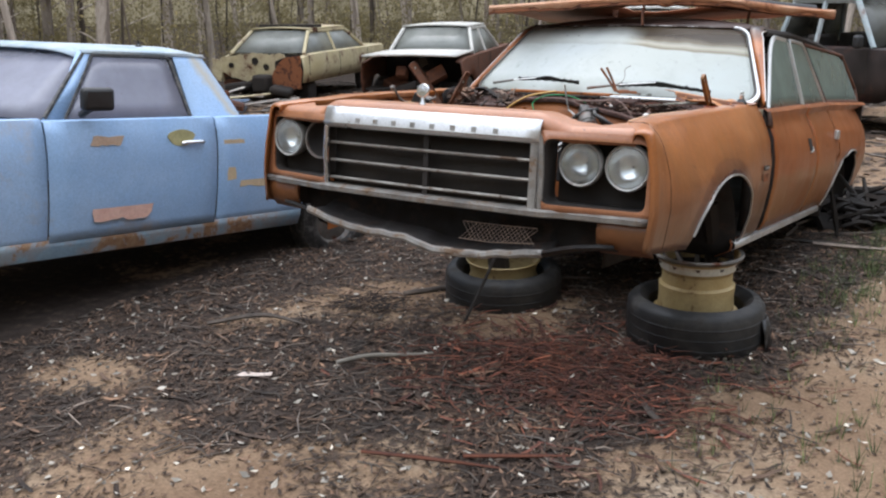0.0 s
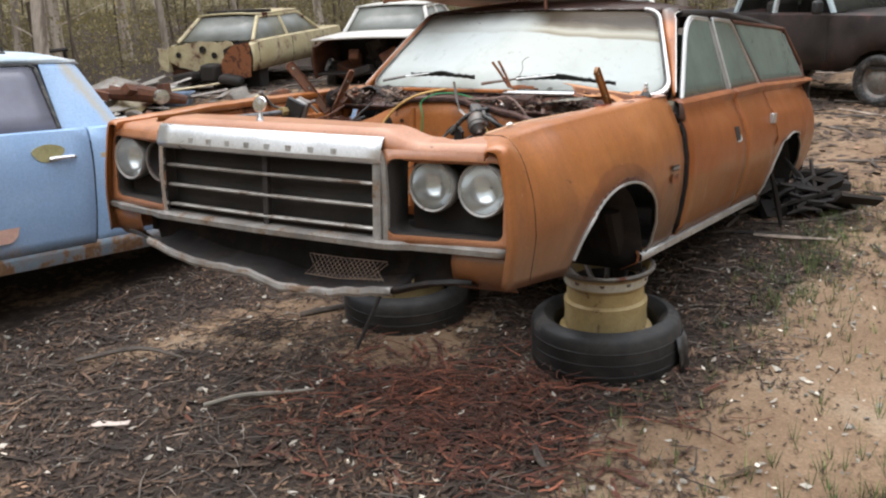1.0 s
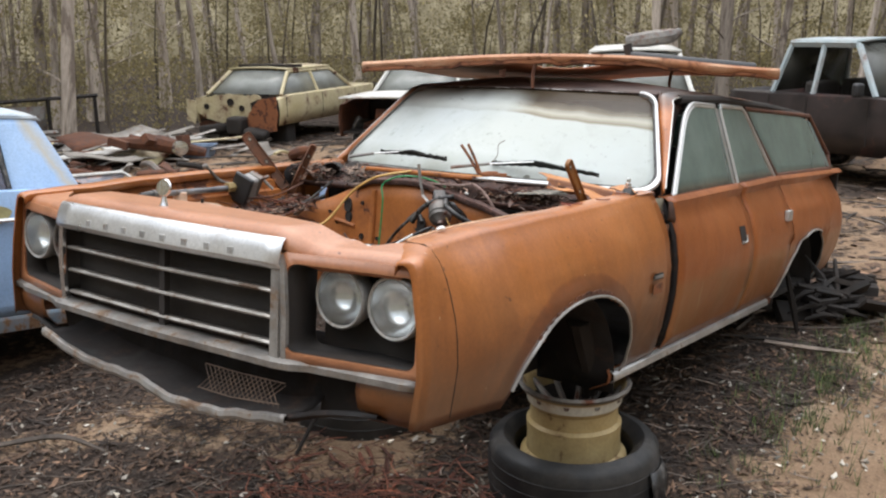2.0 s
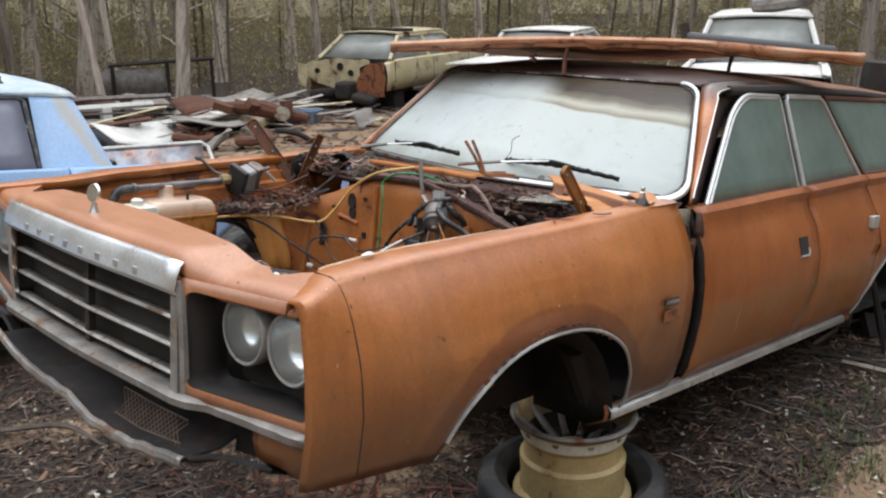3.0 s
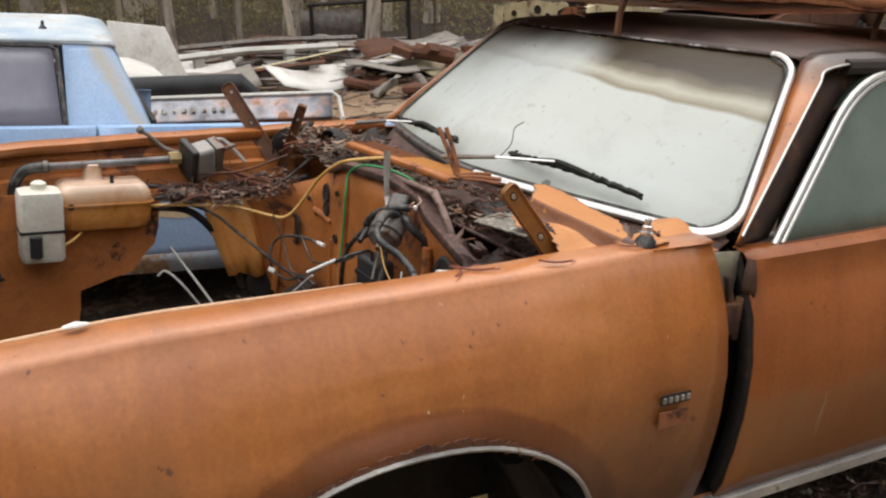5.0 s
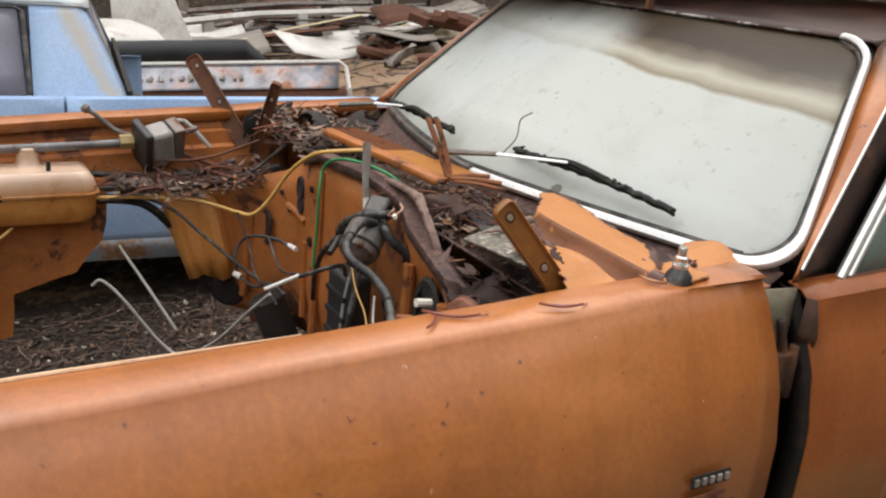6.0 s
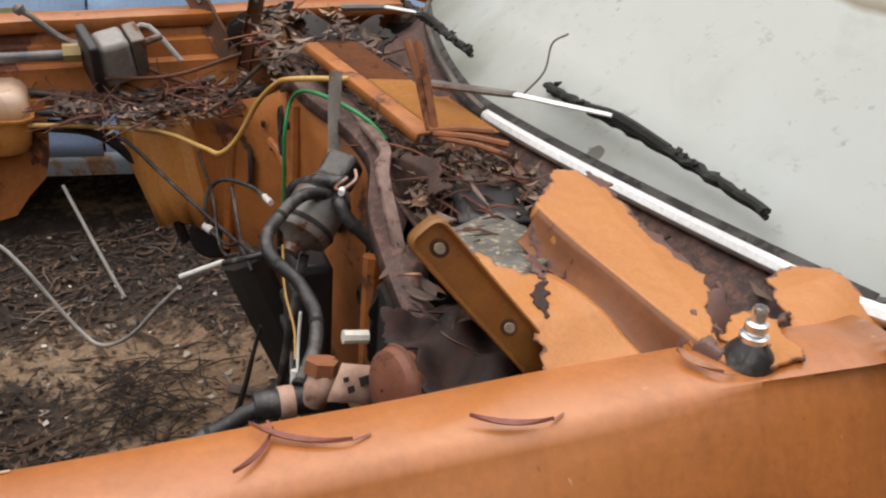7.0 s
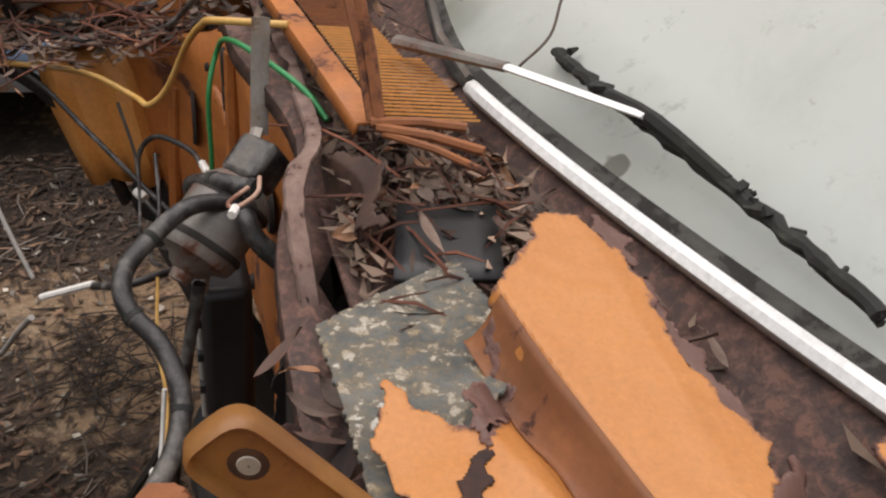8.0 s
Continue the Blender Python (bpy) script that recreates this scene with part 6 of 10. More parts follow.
# sheet coloured near black for the shaded void under the cowl end
torn_sheet("rust_sheet", [(0.47, 1.0), (0.52, 0.985), (0.62, 1.0), (0.66, 1.07), (0.58, 1.13), (0.46, 1.12)], lambda x, y: 1.165 + 0.2 * (y - 1.0) + 0.012 * math.sin(x * 60 + y * 37) + 0.008 * math.sin(y * 90), HOLE_EDGE, "crumbling rust under the cowl end, darkened for the shaded void", 12, 0.01, solid=0.003)
torn_sheet("rust_sheet", [(0.655, 1.366), (0.638, 1.4), (0.632, 1.424), (0.66, 1.441), (0.72, 1.45), (0.8, 1.45), (0.8, 1.33), (0.768, 1.33), (0.752, 1.326), (0.72, 1.346), (0.69, 1.352)], lambda x, y: 1.281 + 0.006 * math.sin(x * 40 + y * 30) - 0.3 * max(0.0, x - 0.68), TORN_RIM, "torn orange scuttle corner", 15, 0.0025)
torn_sheet("rust_sheet", [(0.7, 1.285), (0.704, 1.318), (0.725, 1.322), (0.745, 1.312), (0.775, 1.306), (0.8, 1.3), (0.8, 1.25), (0.74, 1.25)], lambda x, y: 1.272 + 0.004 * math.sin(x * 40 + y * 30), TORN_RIM, "torn orange scuttle corner", 18, 0.003)
torn_sheet("rust_sheet", [(0.66, 1.3), (0.7, 1.24), (0.75, 1.22), (0.77, 1.27), (0.72, 1.33)], lambda x, y: 1.262 + 0.02 * math.sin(x * 50 + y * 44), PLUM_RIM, "crumpled purple-brown rust", 16, 0.008)
# brown scab between motor and leaves
HANGING = surface("dark_brown_scorched_rust", (0.024, 0.012, 0.009), (0.07, 0.034, 0.025), 0.7, 0, 14, 90, 0.4, 0.003, spots=((0.07, 0.036, 0.022), (0.11, 0.058, 0.036)), spot_level=0.64, spot_scale=16)
bm = torn_bm([(0.115, 1.225), (0.2, 1.262), (0.29, 1.272), (0.335, 1.268), (0.318, 1.245), (0.285, 1.205), (0.272, 1.158), (0.225, 1.108), (0.185, 1.112), (0.175, 1.15), (0.15, 1.185)], lambda x, z: 0.0, 17, 0.006)
for v in bm.verts:
    x, z = v.co.x, v.co.y
    v.co = (x, 1.112 + 0.03 * (1.2 - z) + 0.012 * math.sin(x * 34 + z * 20) + 0.05 * max(0.0, z - 1.25) / 0.05, z)
part("rust_sheet", bm, HANGING, cowl, "dark brown rusted sheet hanging beside the gusset", solid=0.0025)

# grey bitumen sheet and black rubber square
bm = B()
P, Q, R = Vector((0.437, 1.043, 1.246)), Vector((0.352, 1.182, 1.238)), Vector((0.49, 1.183, 1.262))
S = Vector((0.6, 1.045, 1.266))
bm = torn_bm([(0.0, 0.0), (0.0, 0.5), (0.0, 1.0), (0.4, 0.98), (0.75, 1.01), (1.0, 0.97), (1.25, 0.9), (1.28, 0.5), (1.25, 0.0), (0.5, 0.01)], lambda x, y: 0.0, 71, 0.01, 0.0125)
for v in bm.verts:
    i, j = v.co.x, v.co.y
    v.co = P.lerp(S, i).lerp(Q.lerp(R, i), j) + Vector((0, 0, 0.0015 * noise.noise(Vector((i * 9, j * 9, 2))) - 0.006 * i * (1 - j)))
solo("bitumen_sheet", bm, BITUMEN, "grey flaking bitumen sheet lying under the torn cowl edge", "sheet", CAR, solid=0.004)
bm = B()
grid(bm, [[Vector((0.262, 1.15, 1.24)).lerp(Vector((0.27, 1.245, 1.236)), i / 4).lerp(Vector((0.374, 1.12, 1.236)).lerp(Vector((0.385, 1.215, 1.234)), i / 4), j / 4) for i in range(5)] for j in range(5)])
solo("rubber_mat", bm, PLASTIC, "small square of black rubber mat among leaves", "mat", CAR, solid=0.006)


# ---- hinge straps ----
DARKSTRAP = surface("dark_rusty_strap", (0.06, 0.026, 0.014), (0.19, 0.075, 0.032), 0.7, 0, 14, 90, 0.3, 0.003, spots=RUST, spot_level=0.6, spot_scale=14)
STRAPPAINT = surface("brown_orange_strap_paint", (0.2, 0.085, 0.02), (0.29, 0.125, 0.03), 0.45, 0, 8, 90, 0.2, 0.003, spots=RUST, spot_level=0.66, spot_scale=12)
def strap(name, top, bottom, width, across, holes, mat, label, depth=0.012):
    """A pressed channel: flat web with a rounded end, edges folded back all round, holes drawn as dark rings with pale
    discs for the bright ground beyond.
    """
    top, bottom = Vector(top), Vector(bottom)
    d = (bottom - top).normalized()
    a = Vector(across)
    a = (a - d * a.dot(d)).normalized()
    n = a.cross(d).normalized()
    if n.x < 0:
        n = -n
    L = (bottom - top).length
    arc = [(width * math.copysign(abs(math.cos(t)) ** 0.6, math.cos(t)), width - width * math.sin(t) ** 0.6) for t in [math.pi * i / 12 for i in range(13)]]
    outline = arc + [(-width, L * 0.35), (-width * 0.96, L * 0.7), (-width, L), (width, L), (width * 1.02, L * 0.7), (width, L * 0.35)]
    at = lambda w, u, h: top + a * w + d * u + n * h
    bm = B()
    rows = [[at(w * k, u * 1.0 + (1 - k) * width * (1 if u < width * 2 else 0) * 0.5, h) for w, u in outline] for k, h in ((0.8, -0.005), (0.86, -0.0035), (0.91, 0.0), (0.96, 0.0008), (1.0, -0.001), (1.0, -depth))]
    grid(bm, [r + [r[0]] for r in rows])
    bm.faces.new([bm.verts.new(p) for p in rows[0]])
    bmesh.ops.remove_doubles(bm, verts=bm.verts, dist=0.0001)
    ob = part(name, bm, mat, wagon, label, solid=0.0025)
    rot = Matrix((a, d, n)).transposed().to_4x4()
    for h in holes:
        for r0, mt, off in ((0.0082, JAMB, -0.0034), (0.0046, PALEBITS, -0.0024)):
            bm = B()
            c = Vector(h)
            c = at((c - top).dot(a), (c - top).dot(d), off)
            lathe(bm, [(0.0005, 0), (r0, 0), (r0 * 1.05, -0.001)], 16, Matrix.Translation(c) @ rot @ Matrix.Diagonal((1, 1.25, 1, 1)))
            part("bolt_hole", bm, mt, ob)
    return ob


strap("hinge_strap", (0.682, 0.956, 1.385), (0.696, 1.125, 1.186), 0.0185, (0.0, 0.76, 0.647), [(0.683, 0.973, 1.365), (0.689, 1.047, 1.278)], STRAPPAINT, "brown-orange bonnet hinge strap with two holes")
strap("hinge_strap", (-0.818, 0.865, 1.395), (-0.69, 0.985, 1.17), 0.022, (0.35, 0.75, 0.5), [(-0.805, 0.88, 1.372), (-0.752, 0.93, 1.28)], DARKSTRAP, "rusty bonnet hinge strap with two holes")
strap("hinge_strap", (-0.575, 1.035, 1.36), (-0.69, 1.015, 1.14), 0.014, (0.5, 0.8, -0.2), [(-0.6, 1.03, 1.31)], DARKSTRAP, "thin torn hinge strap")

# wiper motor with its cap, bracket and grey strap
bm = B()
k0, k1 = Vector((0.158, 0.955, 1.115)), Vector((0.075, 1.055, 1.215))
axis = (k1 - k0).normalized()
sx, ux = frame_of(axis)
MM = Matrix((sx, ux, axis)).transposed().to_4x4()
MM.translation = k0
lathe(bm, [(0.001, -0.012), (0.011, -0.011), (0.013, 0.0), (0.02, 0.004), (0.026, 0.012), (0.04, 0.018), (0.043, 0.026), (0.043, 0.095), (0.037, 0.104), (0.03, 0.112), (0.002, 0.116)], 26, MM)
motor = part("wiper_motor", bm, GREYMETAL, wagon, "grey cast wiper motor with stepped end cap")
bm = B()
box(bm, MM @ Vector((0, 0.0, 0.138)), (0.05, 0.045, 0.05), MM)
part("gear_box", bm, RUBBER, motor, "dark gear housing", bevel=0.008)
bm = B()
lathe(bm, [(0.0445, 0.03), (0.0455, 0.034), (0.0445, 0.038)], 24, MM)
lathe(bm, [(0.0445, 0.084), (0.0455, 0.088), (0.0445, 0.092)], 24, MM)
part("band", bm, BLACKISH, motor)
bm = B()
tube(bm, [(-0.034, 1.06, 1.32), (-0.02, 1.056, 1.26), (0.002, 1.052, 1.192)], 0.0105, 4, flat=0.3)
tube(bm, [(0.002, 1.05, 1.2), (0.04, 1.035, 1.178), (0.08, 1.02, 1.162), (0.125, 0.99, 1.15)], [0.008, 0.007, 0.006], 5, flat=0.5)
part("link_strap", bm, DULL, motor, "flat grey steel strap")


def cable(name, pts, r, mat, label, category="cable", n=6):
    bm = B()
    line = [at_car(*p) for p in pts]
    tube(bm, line, r, 12, smooth=n)
    ob = solo(name, bm, mat, label, category)
    if category == "hose" and r > 0.008:
        # worn tape bands along it and open lips at both ends
        fine = spline(line, 8)
        for f in (0.22, 0.47, 0.71):
            i = int(f * (len(fine) - 2))
            bm = B()
            tube(bm, [fine[i], fine[i + 1]], r * 1.09, 12)
            part("tape_band", bm, MOULDY, ob, "worn black tape")
        for a, b in ((fine[0], fine[1]), (fine[-1], fine[-2])):
            bm = B()
            d = (b - a).normalized()
            tube(bm, [a - d * 0.002, a + d * 0.006], r * 1.14, 12)
            part("hose_end", bm, MOULDY, ob)
    return ob


cable("yellow_cable", [(-0.6, 0.56, 1.058), (-0.58, 0.668, 1.06), (-0.554, 0.82, 1.048), (-0.478, 0.9, 1.037), (-0.42, 0.925, 1.045), (-0.385, 0.955, 1.088), (-0.32, 0.985, 1.18), (-0.25, 1.005, 1.235), (-0.18, 1.02, 1.265), (-0.1, 1.1, 1.287)], 0.005, YELLOWWIRE, "yellow cable looped over the firewall")
cable("green_cable", [(-0.172, 1.0, 0.98), (-0.17, 1.005, 1.067), (-0.165, 1.005, 1.17), (-0.182, 1.02, 1.226), (-0.12, 1.03, 1.262), (-0.04, 1.06, 1.27), (0.02, 1.1, 1.255), (0.06, 1.12, 1.235)], 0.0035, GREENWIRE, "green cable over the firewall top")
cable("black_hose", [(0.14, 1.016, 1.185), (0.17, 0.966, 1.2), (0.2, 0.925, 1.183), (0.24, 0.901, 1.173), (0.27, 0.904, 1.155), (0.3, 0.93, 1.135), (0.34, 0.944, 1.11), (0.38, 0.936, 1.088), (0.42, 0.917, 1.08), (0.45, 0.9, 1.075)], 0.0092, RUBBER, "thick cracked black hose beside the wiper motor", "hose", 8)
cable("black_hose", [(0.12, 1.03, 1.17), (0.16, 1.02, 1.183), (0.18, 1.028, 1.163), (0.2, 1.064, 1.125), (0.2, 1.071, 1.08), (0.21, 1.07, 1.0)], 0.0105, RUBBER, "short black hose at the motor", "hose")
cable("black_hose", [(0.0, 0.99, 1.1), (0.06, 0.97, 1.16), (0.12, 0.99, 1.2), (0.16, 1.03, 1.21)], 0.0095, RUBBER, "short black hose at the motor", "hose")
cable("black_hose", [(0.46, 0.91, 1.063), (0.46, 0.855, 1.062), (0.46, 0.808, 1.038), (0.46, 0.758, 1.015), (0.45, 0.68, 0.96), (0.42, 0.6, 0.88)], 0.011, RUBBER, "black hose hanging towards the ground", "hose")
cable("steel_rod", [(-0.245, 0.50, 0.955), (-0.236, 0.52, 0.968), (-0.21, 0.56, 0.93), (-0.165, 0.63, 0.835), (-0.122, 0.672, 0.812), (-0.03, 0.72, 0.88), (0.05, 0.765, 0.975), (0.108, 0.794, 1.038)], 0.0034, GREYWIRE, "bent grey steel rod hanging in the bay", "rod")
bm = B()
tube(bm, [at_car(0.06, 0.80, 1.03), at_car(0.1, 0.86, 1.07)], 0.0042, 8)
solo("white_sleeve", bm, WHITEBIT, "white plastic cable sleeve", "connector")
cable("dark_cable", [(-0.63, 0.66, 1.06), (-0.56, 0.75, 1.03), (-0.5, 0.82, 0.97), (-0.43, 0.9, 0.9), (-0.38, 0.95, 0.86), (-0.33, 0.97, 0.82)], 0.0045, RUBBER, "thin dark cable hanging across the guard")
cable("dark_cable", [(-0.448, 0.898, 0.869), (-0.47, 0.9, 0.93), (-0.45, 0.93, 0.975), (-0.38, 0.98, 0.985), (-0.32, 1.0, 0.98)], 0.0045, RUBBER, "looped black cable beside the firewall")
cable("dark_cable", [(-0.448, 0.898, 0.869), (-0.4, 0.93, 0.85), (-0.36, 0.96, 0.87), (-0.3, 0.98, 0.86)], 0.004, RUBBER, "looped black cable beside the firewall")
cable("dark_cable", [(0.1, 0.86, 1.067), (0.15, 0.9, 1.1), (0.1, 0.96, 1.08), (0.02, 1.0, 1.0)], 0.0045, RUBBER, "black cable under the motor")
cable("dark_cable", [(0.16, 0.97, 1.1), (0.17, 0.95, 1.0), (0.16, 0.93, 0.85), (0.15, 0.92, 0.75)], 0.007, RUBBER, "black cable hanging down")
cable("dark_cable", [(0.02, 1.0, 1.14), (-0.06, 0.98, 1.06), (-0.13, 0.99, 0.98), (-0.16, 1.0, 0.9)], 0.0065, RUBBER, "black cable across the firewall")
cable("dark_cable", [(0.11, 0.98, 1.09), (0.09, 0.97, 0.98), (0.08, 0.97, 0.84)], 0.005, GREYWIRE, "thin grey cable hanging down")
cable("dark_cable", [(0.2, 1.02, 1.235), (0.215, 1.0, 1.228), (0.232, 1.005, 1.232), (0.225, 1.025, 1.242), (0.205, 1.03, 1.248)], 0.0022, PEACH, "frayed grey wires at the motor")
cable("dark_cable", [(-0.66, 0.5, 1.08), (-0.64, 0.62, 1.07), (-0.65, 0.72, 1.085), (-0.62, 0.85, 1.075), (-0.6, 0.97, 1.1), (-0.5, 1.03, 1.15)], 0.009, RUBBER, "taped wiring loom along the guard")
cable("dark_cable", [(-0.7, 0.55, 1.1), (-0.68, 0.7, 1.09), (-0.66, 0.84, 1.1), (-0.66, 0.95, 1.13)], 0.008, RUBBER, "taped wiring loom along the guard")
bm = B()
tube(bm, [at_car(-0.455, 0.892, 0.872), at_car(-0.438, 0.905, 0.866)], 0.009, 10)
solo("white_connector", bm, WHITEBIT, "white cable connector on black cable", "connector")
bm = B()
tube(bm, [at_car(-0.3, 1.005, 0.982), at_car(-0.335, 0.998, 0.982)], 0.0065, 8)
solo("white_connector", bm, WHITEBIT, "white cable connector on black cable", "connector")
bm = B()
tube(bm, [at_car(0.232, 1.005, 1.232), at_car(0.245, 1.0, 1.232)], 0.0045, 7)
solo("white_connector", bm, WHITEBIT, "pinkish white spade connector", "connector")
bm = B()
tube(bm, [at_car(0.44, 0.955, 1.131), at_car(0.44, 0.986, 1.127)], 0.0085, 8)
solo("white_connector", bm, WHITEPLASTIC, "cream plastic plug beside the fender", "connector")
# loose wires with pale ends, thin rods along the far guard
for pts, r, mt, label in (([(0.2, 0.93, 1.14), (0.24, 0.925, 1.09), (0.28, 0.93, 1.05), (0.31, 0.925, 1.02)], 0.0018, YELLOWWIRE, "thin yellow wire hanging below the motor"),
                          ([(0.32, 0.93, 1.1), (0.33, 0.925, 1.06), (0.35, 0.92, 1.03)], 0.0022, WHITEBIT, "frayed pale wire below the motor"),
                          ([(-0.3, 0.93, 1.02), (-0.22, 0.93, 0.97), (-0.12, 0.92, 0.99), (0.0, 0.92, 1.03), (0.06, 0.93, 1.06)], 0.003, RUBBER, "thin black wire across the firewall"),
                          ([(-0.4, 0.88, 1.06), (-0.36, 0.9, 0.98), (-0.3, 0.9, 0.92), (-0.2, 0.9, 0.93), (-0.1, 0.91, 0.98)], 0.0026, RUBBER, "thin black wire drooping in the bay"),
                          ([(0.09, 0.93, 1.11), (0.05, 0.97, 1.13), (0.0, 1.01, 1.13), (-0.05, 1.03, 1.1)], 0.007, RUBBER, "black cable behind the motor"),
                          ([(-0.64, 0.72, 1.14), (-0.62, 0.86, 1.15), (-0.6, 1.0, 1.2)], 0.004, RUSTY, "thin rusty rod along the guard"),
                          ([(-0.7, 0.78, 1.16), (-0.64, 0.9, 1.12), (-0.58, 0.99, 1.12)], 0.005, REDBARK, "thin rusty rod along the guard"),
                          ([(-0.62, 0.84, 1.09), (-0.55, 0.95, 1.12), (-0.45, 1.02, 1.22)], 0.0045, RUBBER, "black cable along the guard")):
    cable("loose_wire", pts, r, mt, label, "wire")
bm = B()
tube(bm, [at_car(0.35, 0.918, 1.03), at_car(0.36, 0.914, 0.99)], 0.0075, 8)
solo("white_connector", bm, WHITEBIT, "white cable connector on frayed wires", "connector")
# solenoid, regulator plate and horn low beside the fender
bm = B()
tube(bm, [at_car(0.46, 0.845, 1.062), at_car(0.46, 0.912, 1.063)], 0.0175, 14)
sol = solo("hose_sleeve", bm, RUBBER, "black hose end with pale clamp", "hose")
bm = B()
tube(bm, [at_car(0.46, 0.874, 1.0625), at_car(0.46, 0.892, 1.063)], 0.02, 14)
part("clamp", bm, PEACH, sol, "pinkish clamp band")
bm = B()
grid(bm, [[at_car(*Vector((0.5, 0.939, 1.135)).lerp(Vector((0.5, 0.99, 1.122)), i / 3).lerp(Vector((0.52, 0.917, 1.1)).lerp(Vector((0.52, 0.975, 1.085)), i / 3), j / 3)) for i in range(4)] for j in range(4)])
reg = solo("regulator_plate", bm, PEACH, "pale pinkish slotted steel plate", "car part", solid=0.004)
for dy, dz, w in ((0.962, 1.117, 0.012), (0.946, 1.108, 0.008), (0.975, 1.106, 0.007), (0.94, 1.122, 0.006)):
    bm = B()
    box(bm, at_car(0.5145, dy, dz), (0.003, w, w * 0.9), CAR @ pose(0, 0, 0, 10, -25, 0))
    part("slot", bm, BLACKISH, reg)
bm = B()
tube(bm, [at_car(0.47, 0.912, 1.065), at_car(0.472, 0.92, 1.085), at_car(0.463, 0.924, 1.108)], [0.014, 0.019, 0.013], 12, smooth=3)
fit_ob = solo("rusty_fitting", bm, PEACH, "pinkish corroded pipe fitting", "car part")
for p, q, r in (((0.464, 0.922, 1.1), (0.461, 0.925, 1.116), 0.02), ((0.45, 0.94, 1.105), (0.465, 0.926, 1.102), 0.01)):
    bm = B()
    tube(bm, [at_car(*p), at_car(*q)], r, 6)
    part("nut", bm, RUST_ORANGE, fit_ob)
HORN = CAR @ Matrix.Translation((0.565, 0.984, 1.138)) @ pose(0, 0, 0, 84, 0, 12)
bm = B()
lathe(bm, [(0.002, 0.02), (0.03, 0.019), (0.043, 0.012), (0.045, 0.004), (0.0475, 0.002), (0.0475, -0.002), (0.045, -0.004), (0.043, -0.012), (0.03, -0.019), (0.002, -0.02)], 28, HORN)
horn = solo("car_horn", bm, HORNRED, "round red-brown rusty horn", "horn")
bm = B()
lathe(bm, [(0.0477, 0.003), (0.049, 0.0), (0.0477, -0.003)], 28, HORN)
part("seam", bm, RUSTY, horn)
bm = B()
grid(bm, [[Vector((x, y, z + 0.004 * math.sin(y * 30))) for x, z in ((0.625, 1.13), (0.63, 1.16), (0.66, 1.166), (0.712, 1.166))] for y in (0.845, 0.88, 0.92, 0.95)])
part("guard_lip", bm, ORANGE_IN, wagon, "orange lip of the near inner guard", solid=0.003)
bm = B()
box(bm, at_car(0.05, 1.0, 0.95), (0.12, 0.06, 0.2), CAR)
heater = solo("heater_box", bm, PLASTIC, "black plastic heater box under the firewall", "car part", bevel=0.012)
for z in (0.9, 0.95, 1.0):
    bm = B()
    box(bm, at_car(0.05, 0.968, z), (0.1, 0.008, 0.012), CAR)
    part("rib", bm, PLASTIC, heater)
# plastic box and bar on the far ledge
BOX = CAR @ Matrix.Translation((-0.672, 0.742, 1.18)) @ pose(0, 0, 0, 14, 26, 20)
unit = thing("washer_unit", "grey plastic washer unit leaning on the far guard", "car part", BOX)
bm = B()
box(bm, (0, 0, 0), (0.075, 0.075, 0.105), None, 0.82)
part("body", bm, surface("hazy_grey_plastic", (0.2, 0.19, 0.18), (0.36, 0.34, 0.32), 0.4), unit, bevel=0.01)
bm = B()
box(bm, (0, -0.045, 0.01), (0.085, 0.022, 0.125))
part("lid", bm, PLASTIC, unit, "black lid", bevel=0.006)
bm = B()
box(bm, (0.0, 0.05, 0.0), (0.06, 0.03, 0.1))
tube(bm, [(0.02, 0.06, 0.03), (0.03, 0.1, 0.045)], 0.008, 7)
part("pump", bm, GREYMETAL, unit, "corroded grey pump", bevel=0.006)
bm = B()
tube(bm, [at_car(-0.68, 0.27, 1.17), at_car(-0.68, 0.427, 1.174), at_car(-0.68, 0.56, 1.178), at_car(-0.68, 0.66, 1.182)], 0.0115, 12)
hose = solo("filler_pipe", bm, surface("dull_grey_pipe", (0.1, 0.1, 0.11), (0.24, 0.24, 0.25), 0.45, 0.4, 12, 90, 0.2, 0.002, spots=((0.07, 0.045, 0.03), (0.18, 0.13, 0.1)), spot_level=0.6, spot_scale=14), "dull grey steel pipe along the far guard", "pipe")
bm = B()
tube(bm, [at_car(-0.68, 0.14, 0.95), at_car(-0.68, 0.165, 1.03), at_car(-0.68, 0.197, 1.06), at_car(-0.68, 0.207, 1.12), at_car(-0.68, 0.235, 1.162), at_car(-0.68, 0.3, 1.171)], 0.0165, 12, smooth=4)
part("elbow_hose", bm, RUBBER, hose, "grey-black rubber elbow")
for y, z in ((0.29, 1.1705), (0.44, 1.174)):
    bm = B()
    tube(bm, [at_car(-0.68, y - 0.006, z), at_car(-0.68, y + 0.006, z)], 0.0185 if y < 0.4 else 0.0135, 14)
    part("clamp", bm, GREYMETAL, hose, "rusty hose clamp")
bm = B()
tube(bm, [at_car(-0.68, 0.645, 1.185), at_car(-0.68, 0.68, 1.186)], 0.02, 6)
part("nut", bm, GOLDRIM, hose, "brass nut")
bm = B()
tube(bm, [at_car(-0.72, 0.572, 1.262), at_car(-0.72, 0.593, 1.25), at_car(-0.72, 0.64, 1.21), at_car(-0.7, 0.68, 1.196)], [0.006, 0.006, 0.007, 0.007], 8, smooth=3)
